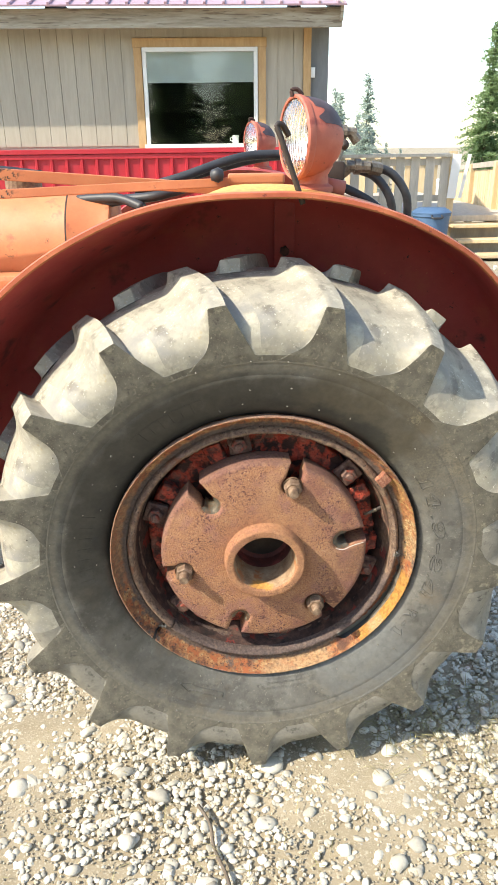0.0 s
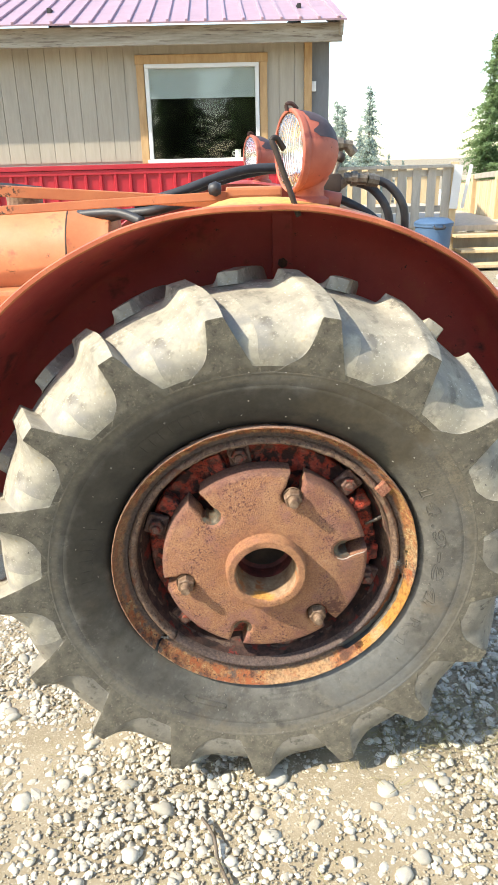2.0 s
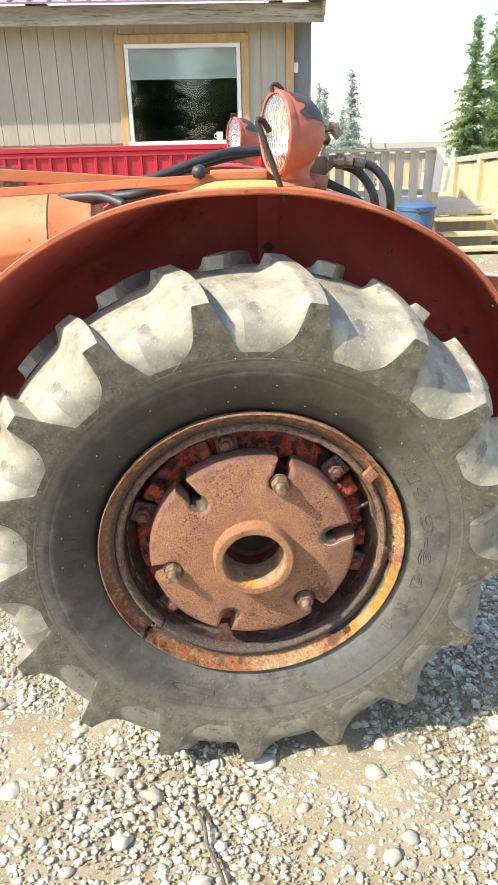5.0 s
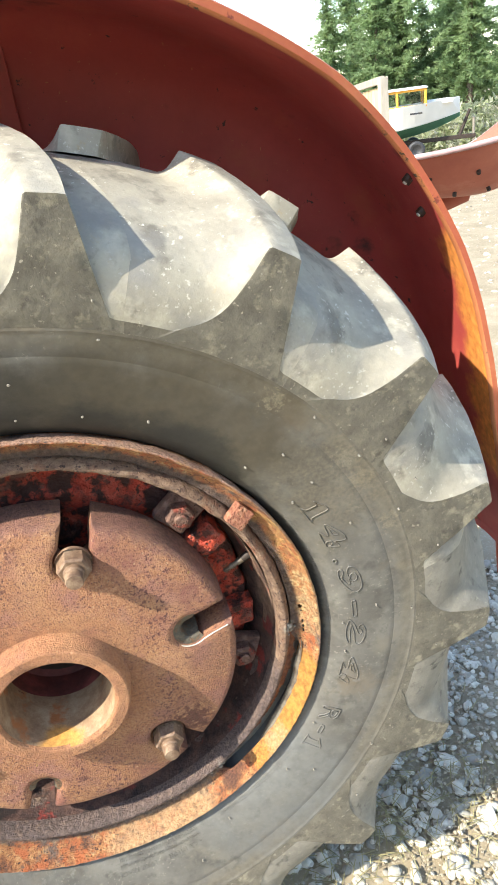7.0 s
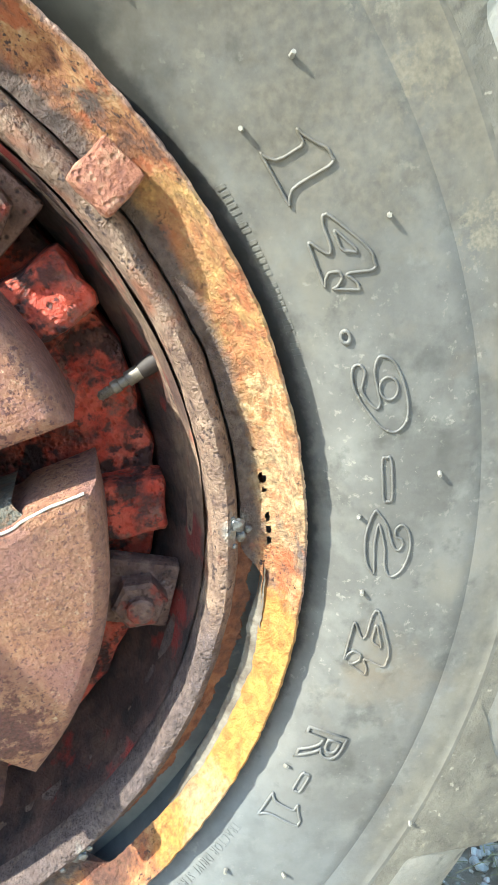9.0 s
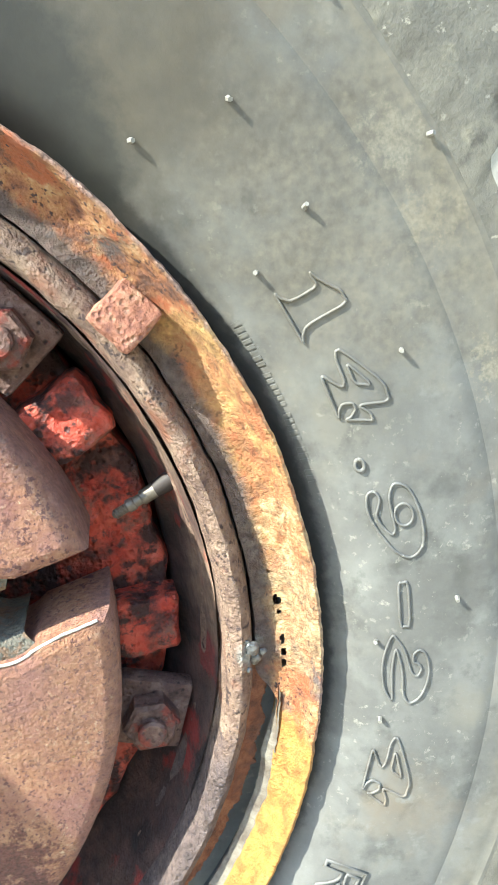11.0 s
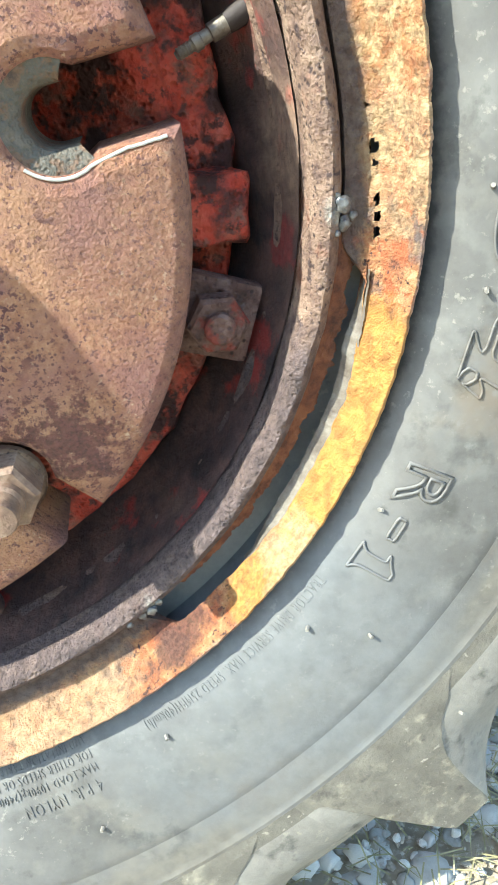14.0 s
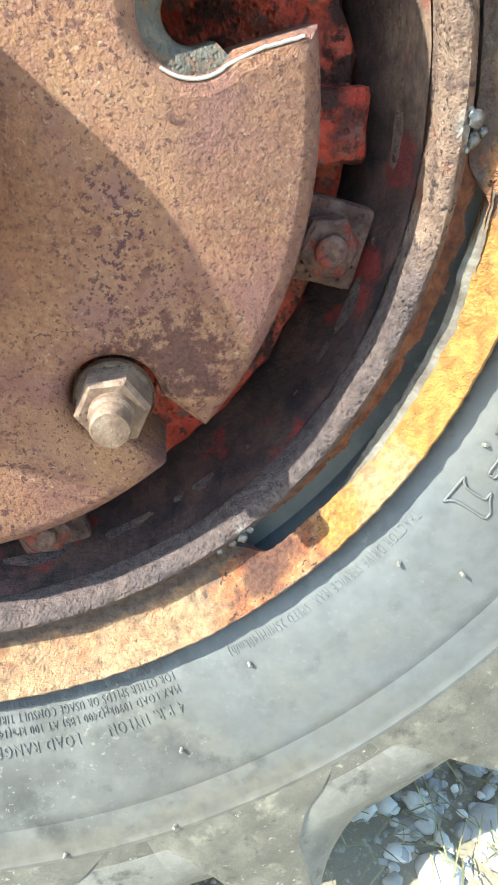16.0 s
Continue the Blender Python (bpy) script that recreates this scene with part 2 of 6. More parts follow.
M["fender_in"] = surf("fender_red_paint", [(0.3, (0.31, 0.046, 0.044)), (0.55, (0.4, 0.062, 0.055)), (0.8, (0.5, 0.1, 0.068))], 5, detail=11, rough=(0.45, 0.7), bump=0.25, bump_scale=60,
                       spots=(0.13, 0.03, 0.027), spot_scale=9, spot_at=(0.3, 0.4), extra=[((0.4, 0.09, 0.055), 7, 0.58, 0.75, 6.1), ((0.05, 0.025, 0.024), 55, 0.66, 0.7, 9.1), ((0.45, 0.16, 0.08), 120, 0.68, 0.72, 1.7)])
M["orange"] = surf("faded_orange_paint", [(0.3, (0.45, 0.14, 0.06)), (0.55, (0.55, 0.205, 0.088)), (0.8, (0.62, 0.29, 0.145))], 5, detail=10, rough=(0.45, 0.7), bump=0.12, bump_scale=70,
                    spots=(0.12, 0.06, 0.03), spot_scale=34, spot_at=(0.26, 0.31), extra=[((0.07, 0.045, 0.03), 70, 0.56, 0.6, 4.2, 7, 0.54, 0.62), ((0.42, 0.1, 0.06), 12, 0.6, 0.7, 3.3)])
# Fender lip: an oranger tone stands in for the sun along its edge.
M["lip_orange"] = surf("sunlit_orange_lip", [(0.3, (0.4, 0.085, 0.045)), (0.55, (0.52, 0.14, 0.065)), (0.8, (0.64, 0.26, 0.12))], 9, detail=10, rough=(0.4, 0.65), bump=0.15, bump_scale=90, spots=(0.22, 0.045, 0.03), spot_scale=40, spot_at=(0.3, 0.36))
M["lamp_red"] = surf("lamp_red_paint", [(0.3, (0.38, 0.095, 0.06)), (0.6, (0.47, 0.14, 0.09)), (0.8, (0.55, 0.23, 0.16))], 12, detail=10, rough=(0.45, 0.7), bump=0.15, bump_scale=80, spots=(0.13, 0.05, 0.035), spot_scale=60, spot_at=(0.28, 0.34), extra=[((0.3, 0.07, 0.05), 25, 0.58, 0.68, 5.5)])
M["lamp_black"] = surf("lamp_bare_primer", [(0.3, (0.05, 0.035, 0.04)), (0.7, (0.1, 0.07, 0.075))], 20, rough=(0.45, 0.7), bump=0.15)
M["steel"] = surf("bare_steel", [(0.3, (0.25, 0.22, 0.19)), (0.7, (0.45, 0.41, 0.35))], 40, rough=(0.35, 0.6), metal=0.6, bump=0.3, bump_scale=200)
M["nut"] = surf("rusted_nut", [(0.3, (0.09, 0.055, 0.038)), (0.5, (0.2, 0.125, 0.08)), (0.75, (0.38, 0.28, 0.19))], 70, detail=10, rough=(0.5, 0.8), metal=0.15, bump=0.6, bump_scale=260, dist=0.0012, pits=(330, (0.07, 0.042, 0.03), 0.4, 0.25))
M["hose"] = surf("black_hose", [(0.3, (0.022, 0.023, 0.027)), (0.7, (0.05, 0.052, 0.058))], 30, rough=(0.4, 0.6), bump=0.15)
M["dark"] = surf("greasy_dark_metal", [(0.3, (0.02, 0.015, 0.013)), (0.7, (0.06, 0.04, 0.03))], 20, rough=(0.5, 0.8), bump=0.4)
M["stone"] = surf("river_stone", [(0.3, (0.38, 0.355, 0.295)), (0.5, (0.5, 0.47, 0.395)), (0.75, (0.61, 0.575, 0.49))], 60, rough=(0.75, 0.95), bump=0.4, bump_scale=240, vary=0.36, dist=0.0012)
M["grit"] = surf("sandy_grit", [(0.3, (0.28, 0.235, 0.165)), (0.5, (0.37, 0.32, 0.235)), (0.75, (0.48, 0.43, 0.33))], 60, rough=(0.85, 0.98), bump=0.3, bump_scale=300, vary=0.2, dist=0.001)
M["ground"] = surf("gravel_dirt", [(0.3, (0.22, 0.18, 0.115)), (0.5, (0.3, 0.25, 0.17)), (0.75, (0.41, 0.35, 0.255))], 4, detail=13, rough=(0.85, 0.98), bump=0.6, bump_scale=150, dist=0.003,
                    spots=(0.44, 0.395, 0.3), spot_scale=150, spot_at=(0.36, 0.45), extra=[((0.29, 0.24, 0.165), 210, 0.6, 0.68, 4.0), ((0.3, 0.25, 0.165), 9, 0.55, 0.7, 2.3)])
M["siding"] = surf("tan_wood_siding", [(0.3, (0.37, 0.33, 0.265)), (0.7, (0.45, 0.405, 0.33))], 3, rough=(0.7, 0.9), bump=0.25, bump_scale=25, stretch=(6, 6, 0.7), vary=0.05)
M["trimwood"] = surf("cedar_trim", [(0.3, (0.42, 0.25, 0.11)), (0.7, (0.58, 0.38, 0.19))], 4, rough=(0.6, 0.8), bump=0.2, bump_scale=40, stretch=(5, 5, 1))
M["redmetal"] = surf("red_sheet_metal", [(0.3, (0.42, 0.018, 0.03)), (0.7, (0.5, 0.03, 0.045))], 2, rough=(0.35, 0.5), bump=0.05)
M["roof"] = surf("faded_red_roof_metal", [(0.3, (0.42, 0.27, 0.32)), (0.7, (0.5, 0.34, 0.39))], 3, rough=(0.3, 0.5), metal=0.1, bump=0.05)
M["fascia"] = surf("weathered_white_board", [(0.3, (0.22, 0.185, 0.135)), (0.5, (0.36, 0.32, 0.25)), (0.7, (0.5, 0.46, 0.38))], 5, detail=11, rough=(0.7, 0.9), bump=0.3, bump_scale=30, stretch=(0.35, 3, 4),
                    spots=(0.2, 0.16, 0.12), spot_scale=6, spot_at=(0.34, 0.42), extra=[((0.16, 0.13, 0.1), 14, 0.6, 0.66, 3.1)])
M["white"] = surf("white_vinyl", [(0.3, (0.74, 0.74, 0.72)), (0.7, (0.8, 0.8, 0.78))], 3, rough=(0.35, 0.5), bump=0.03)
M["blind"] = surf("pale_roller_blind", [(0.3, (0.62, 0.65, 0.63)), (0.7, (0.68, 0.71, 0.69))], 3, rough=(0.7, 0.9), bump=0.05)
# Room walls are near black: indoor dimness given by colour.
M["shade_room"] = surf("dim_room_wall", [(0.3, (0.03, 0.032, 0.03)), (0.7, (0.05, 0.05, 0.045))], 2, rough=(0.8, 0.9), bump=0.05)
M["deckgray"] = surf("weathered_gray_board", [(0.3, (0.37, 0.33, 0.275)), (0.7, (0.53, 0.48, 0.4))], 4, rough=(0.8, 0.95), bump=0.4, bump_scale=30, stretch=(3, 3, 0.6), vary=0.15)
M["deckwood"] = surf("new_lumber_board", [(0.3, (0.54, 0.39, 0.22)), (0.7, (0.68, 0.53, 0.33))], 4, rough=(0.7, 0.9), bump=0.3, bump_scale=30, stretch=(3, 3, 0.6), vary=0.12)
# Gray of the recessed end wall, darkened for the shade there.
M["endgray"] = surf("shade_gray_wall", [(0.3, (0.17, 0.175, 0.18)), (0.7, (0.23, 0.235, 0.24))], 4, rough=(0.7, 0.9), bump=0.2, bump_scale=30, stretch=(3, 3, 0.6))
M["blue"] = surf("blue_plastic", [(0.3, (0.05, 0.105, 0.2)), (0.7, (0.075, 0.145, 0.26))], 3, rough=(0.4, 0.6), bump=0.05)
M["bark"] = surf("conifer_bark", [(0.3, (0.1, 0.075, 0.055)), (0.7, (0.22, 0.18, 0.14))], 6, rough=(0.85, 0.95), bump=0.8, bump_scale=14, dist=0.03)
M["leaf"] = surf("conifer_needles", [(0.3, (0.17, 0.26, 0.13)), (0.55, (0.27, 0.37, 0.18)), (0.8, (0.38, 0.46, 0.24))], 0.5, rough=(0.5, 0.8), bump=0, vary=0.3, spec=0.3)
# Far needles are lightened and grayed; the haze sits in their colour.
M["leaf_far"] = surf("haze_paled_needles", [(0.3, (0.4, 0.48, 0.43)), (0.7, (0.48, 0.55, 0.5))], 0.6, rough=(0.7, 0.9), bump=0, vary=0.08, spec=0.1)
M["bush"] = surf("flowering_brush", [(0.3, (0.2, 0.25, 0.11)), (0.5, (0.34, 0.37, 0.22)), (0.68, (0.6, 0.58, 0.54))], 3, rough=(0.7, 0.9), bump=0, vary=0.3, spec=0.2)
M["grass"] = surf("dry_grass", [(0.3, (0.2, 0.19, 0.07)), (0.7, (0.42, 0.36, 0.2))], 6, rough=(0.7, 0.9), bump=0, vary=0.3)
M["boat_white"] = surf("white_gelcoat", [(0.3, (0.72, 0.72, 0.7)), (0.7, (0.8, 0.8, 0.78))], 2, rough=(0.25, 0.4), bump=0.03)
M["boat_green"] = surf("green_hull_paint", [(0.3, (0.03, 0.12, 0.08)), (0.7, (0.05, 0.17, 0.11))], 3, rough=(0.4, 0.6), bump=0.05)
M["yellow"] = surf("yellow_orange_paint", [(0.3, (0.7, 0.33, 0.04)), (0.7, (0.78, 0.42, 0.07))], 3, rough=(0.4, 0.6), bump=0.05)
M["tub"] = surf("rusty_red_sheet", [(0.3, (0.27, 0.055, 0.035)), (0.6, (0.36, 0.085, 0.05)), (0.8, (0.45, 0.15, 0.08))], 4, rough=(0.5, 0.75), bump=0.2, bump_scale=50, spots=(0.1, 0.035, 0.028), spot_scale=18, spot_at=(0.28, 0.33))
M["seat_red"] = surf("faded_seat_paint", [(0.3, (0.36, 0.1, 0.065)), (0.6, (0.46, 0.15, 0.095)), (0.8, (0.56, 0.25, 0.17))], 9, detail=10, rough=(0.45, 0.7), bump=0.2, bump_scale=60, spots=(0.16, 0.05, 0.035), spot_scale=40, spot_at=(0.27, 0.33))
M["seat_rim"] = surf("worn_pale_rim_paint", [(0.3, (0.34, 0.2, 0.2)), (0.6, (0.48, 0.34, 0.34)), (0.8, (0.6, 0.5, 0.48))], 30, rough=(0.35, 0.6), bump=0.1)
M["glass"] = glassy("lens_glass")
M["pane"] = glassy("window_glass", (0.9, 0.95, 0.93), 0.0)
M["chrome"] = surf("reflector", [(0.3, (0.75, 0.74, 0.7)), (0.7, (0.85, 0.84, 0.8))], 30, rough=(0.08, 0.2), metal=1.0, bump=0.1)

for key in ("leaf", "leaf_far", "bush"):
    leafy(M[key], 0.55)


# ---- mesh helpers ----
def part(name, bm, material, parent=None, label="", m=None, smooth=False):
    me = bpy.data.meshes.new(name)
    bm.to_mesh(me)
    bm.free()
    return part_of(name, me, material, parent, label, m, smooth)


def part_of(name, me, material, parent=None, label="", m=None, smooth=False):
    for mm in (material if isinstance(material, (list, tuple)) else [material]):
        me.materials.append(mm)
    if smooth:
        me.polygons.foreach_set("use_smooth", [True] * len(me.polygons))
    ob = new(name, me)
    if parent is not None:
        ob.parent = parent
    if m is not None:
        ob.matrix_basis = m
    if label:
        ob["label"] = label
    return ob


def sharp(ob, deg=35):
    me = ob.data
    me.polygons.foreach_set("use_smooth", [True] * len(me.polygons))
    me.set_sharp_from_angle(angle=radians(deg))
    return ob


def thing(name, label, category, m=None, group="", kind=""):
    e = new(name)
    if m is not None:
        e.matrix_basis = m
    return tagged(e, label, category, group, kind)


def add_box(bm, c, size, bev=0.0, m=None):
    t = bmesh.new()
    bmesh.ops.create_cube(t, size=1)
    for v in t.verts:
        v.co = Vector((v.co.x * size[0], v.co.y * size[1], v.co.z * size[2]))
    if bev:
        bmesh.ops.bevel(t, geom=list(t.edges), offset=bev, segments=2, affect='EDGES', profile=0.6)
    mm = Matrix.Translation(c) if m is None else Matrix.Translation(c) @ m
    vs = [bm.verts.new(mm @ v.co) for v in t.verts]
    t.verts.index_update()
    for f in t.faces:
        bm.faces.new([vs[v.index] for v in f.verts])
    t.free()
    return bm


def box(c, size, bev=0.004, m=None):
    return add_box(bmesh.new(), c, size, bev, m)


def lathe(profile, n=96, a0=0.0, a1=360.0, wob=0.0, seed=0):
    """Turns a profile of (radius, y) about the y axis."""
    bm = bmesh.new()
    full = abs(a1 - a0) >= 359.9
    cnt = n if full else n + 1
    rings = []
    for i in range(cnt):
        a = radians(a0 + (a1 - a0) * i / n)
        row = []
        for j, (r, y) in enumerate(profile):
            d = wob * (noise.noise((r * math.cos(a) * 30 + seed, y * 30 + j, r * math.sin(a) * 30))) if wob else 0
            row.append(bm.verts.new(((r + d) * math.cos(a), y + d, (r + d) * math.sin(a))))
        rings.append(row)
    for i in range(n):
        p, q = rings[i], rings[(i + 1) % cnt]
        for j in range(len(profile) - 1):
            bm.faces.new((p[j], p[j + 1], q[j + 1], q[j]))
    bmesh.ops.recalc_face_normals(bm, faces=bm.faces)
    return bm


def tube(points, r, sides=10, close=True, r1=None):
    """A round bar or hose along smooth points."""
    pts = [Vector(p) for p in points]
    fine = []
    for i in range(len(pts) - 1):
        p0, p1, p2, p3 = pts[max(i - 1, 0)], pts[i], pts[i + 1], pts[min(i + 2, len(pts) - 1)]
        steps = 6 if len(pts) > 2 else 1
        for k in range(steps):
            t = k / steps
            fine.append(0.5 * ((2 * p1) + (p2 - p0) * t + (2 * p0 - 5 * p1 + 4 * p2 - p3) * t * t + (3 * p1 - p0 - 3 * p2 + p3) * t ** 3))
    fine.append(pts[-1])
    bm = bmesh.new()
    rings = []
    up = Vector((0.1, 0.2, 1)).normalized()
    for i, p in enumerate(fine):
        d = (fine[min(i + 1, len(fine) - 1)] - fine[max(i - 1, 0)]).normalized()
        u = d.cross(up)
        if u.length < 0.05:
            u = d.cross(Vector((1, 0, 0)))
        u.normalize()
        w = d.cross(u)
        rad = r if r1 is None else r + (r1 - r) * i / (len(fine) - 1)
        rings.append([bm.verts.new(p + rad * (math.cos(2 * math.pi * k / sides) * u + math.sin(2 * math.pi * k / sides) * w)) for k in range(sides)])
    for a, b in zip(rings, rings[1:]):
        for k in range(sides):
            bm.faces.new((a[k], a[(k + 1) % sides], b[(k + 1) % sides], b[k]))
    if close:
        bm.faces.new(rings[0][::-1])
        bm.faces.new(rings[-1])
    bmesh.ops.recalc_face_normals(bm, faces=bm.faces)
    return bm


def loft(sections, close=True):
    """Skins equal rings of points."""
    bm = bmesh.new()
    rings = [[bm.verts.new(p) for p in s] for s in sections]
    n = len(rings[0])
    for a, b in zip(rings, rings[1:]):
        for k in range(n if close else n - 1):
            bm.faces.new((a[k], a[(k + 1) % n], b[(k + 1) % n], b[k]))
    return bm


def shape(splines, extrude, bevel=0.0, segs=2):
    """A flat plate from outlines in its own plane (x, z), thick along y; inner outlines become holes."""
    cu = bpy.data.curves.new("shape", 'CURVE')
    cu.dimensions, cu.fill_mode = '2D', 'BOTH'
    cu.extrude, cu.bevel_depth, cu.bevel_resolution = extrude, bevel, segs
    for pts in splines:
        sp = cu.splines.new('POLY')
        sp.points.add(len(pts) - 1)
        for p, (x, z) in zip(sp.points, pts):
            p.co = (x, z, 0, 1)
        sp.use_cyclic_u = True
    return cu


def curve_mesh(cu, name):
    ob = bpy.data.objects.new("tmp", cu)
    scene.collection.objects.link(ob)
    dg = bpy.context.evaluated_depsgraph_get()
    me = bpy.data.meshes.new_from_object(ob.evaluated_get(dg))
    me.name = name
    bpy.data.objects.remove(ob)
    bpy.data.curves.remove(cu)
    me.materials.clear()
    return me


def spin(a):
    """A turn about the wheel's axle, in degrees counterclockwise from outside."""
    return Matrix.Rotation(-radians(a), 4, 'Y')


def polar(r, a, y):
    return Vector((r * math.cos(radians(a)), y, r * math.sin(radians(a))))


def smooth01(x):
    x = max(0.0, min(1.0, x))
    return x * x * (3 - 2 * x)


# ---- ground ----
def fall(x, y):
    d = math.hypot(max(x - 1, 0) * 0.6, max(y, 0))
    return -2.3 * smooth01((d - 7) / 34)


def build_ground():
    def axis(lo, hi):
        near = np.linspace(-1.8, 2.2, 90)
        far = np.geomspace(0.06, 1.0, 26)
        left = -1.8 - (far - 0.06) / 0.94 * (-1.8 - lo)
        right = 2.2 + (far - 0.06) / 0.94 * (hi - 2.2)
        return np.unique(np.concatenate([left, near, right]))
    xs, ys = axis(-400, 500), axis(-300, 700)
    vs, fs = [], []
    for y in ys:
        for x in xs:
            z = fall(x, y)
            if abs(x) < 6 and abs(y) < 6:
                z += 0.012 * noise.noise((x * 2.2, y * 2.2, 0)) + 0.008 * noise.noise((x * 9, y * 9, 3))
            vs.append((x, y, z - 0.008))
    nx = len(xs)
    for j in range(len(ys) - 1):
        for i in range(nx - 1):
            a = j * nx + i
            fs.append((a, a + 1, a + nx + 1, a + nx))
    me = bpy.data.meshes.new("ground")
    me.from_pydata(vs, [], fs)
    ob = part_of("ground", me, M["ground"], smooth=True)
    return tagged(ob, "pale sunlit gravel and dirt yard", "ground", kind="structure")


ground = build_ground()

# ---- wheel ----
CX, CZ = 0.007, 0.645
W = Matrix.Translation((CX, 0, CZ)) @ Matrix.Rotation(radians(3.0), 4, 'X')
tractor = thing("tractor", "old red-orange farm tractor with rusty rear wheel, standing on gravel", "tractor")

MID = 0.135            # middle of the tyre across its width
SIDE = [(0.345, 0.05), (0.351, 0.022), (0.3565, 0.0085), (0.3635, 0.0005), (0.372, -0.0068), (0.385, -0.0143), (0.4, -0.021), (0.415, -0.0268), (0.43, -0.0318), (0.445, -0.0362), (0.4515, -0.0383), (0.4562, -0.0393), (0.4606, -0.0394),
        (0.47, -0.0428), (0.483, -0.0460), (0.4862, -0.0466), (0.4896, -0.0482), (0.493, -0.0486), (0.51, -0.053), (0.53, -0.0555), (0.55, -0.055), (0.566, -0.05), (0.577, -0.04), (0.59, -0.02), (0.6, 0.0), (0.62, 0.05), (0.63, MID)]


def side_y(r):
    for (r0, y0), (r1, y1) in zip(SIDE, SIDE[1:]):
        if r0 <= r <= r1:
            return y0 + (y1 - y0) * (r - r0) / (r1 - r0)
    return SIDE[-1][1] if r > 0.585 else SIDE[0][1]


def slack(p):
    """The worn tire sits further in on one side: how far its shoulder falls back at a place."""
    r = math.hypot(p[0], p[2])
    c = math.cos(math.atan2(p[2], p[0]) + radians(7))
    if c <= 0:
        return 0.0
    return 0.055 * c * c * min(1.0, max(0.0, (r - 0.39) / 0.227)) * (1 - smooth01((p[1] + 0.06) / 0.2))


def settle(me, m=Matrix()):
    """Moves the points of a mesh, placed by m in the wheel, back with the tire's side."""
    for v in me.vertices:
        v.co.y += slack(m @ v.co)


core = [p for p in SIDE if p[0] < 0.4936] + [(0.52, 0.0), (0.56, 0.06), (0.565, MID)]
full = core + [(r, 2 * MID - y) for r, y in core[-2::-1]]
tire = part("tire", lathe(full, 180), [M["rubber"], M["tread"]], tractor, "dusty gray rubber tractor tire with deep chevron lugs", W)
settle(tire.data)
sharp(tire, 16)
for p in tire.data.polygons:
    if math.hypot(p.center.x, p.center.z) > 0.494:
        p.material_index = 1

# lugs: curved bars from the shoulder to past the middle
LUGS, LUG0, PITCH = 17, 98.7, 360 / 17


def catmull(rows, n):
    """Refines a list of number rows smoothly, n steps to a gap."""
    out = []
    for i in range(len(rows) - 1):
        p0, p1, p2, p3 = rows[max(i - 1, 0)], rows[i], rows[i + 1], rows[min(i + 2, len(rows) - 1)]
        for k in range(n):
            t = k / n
            out.append([0.5 * (2 * b + (c - a) * t + (2 * a - 5 * b + 4 * c - d) * t * t + (3 * b - a - 3 * c + d) * t ** 3) for a, b, c, d in zip(p0, p1, p2, p3)])
    out.append(list(rows[-1]))
    return out


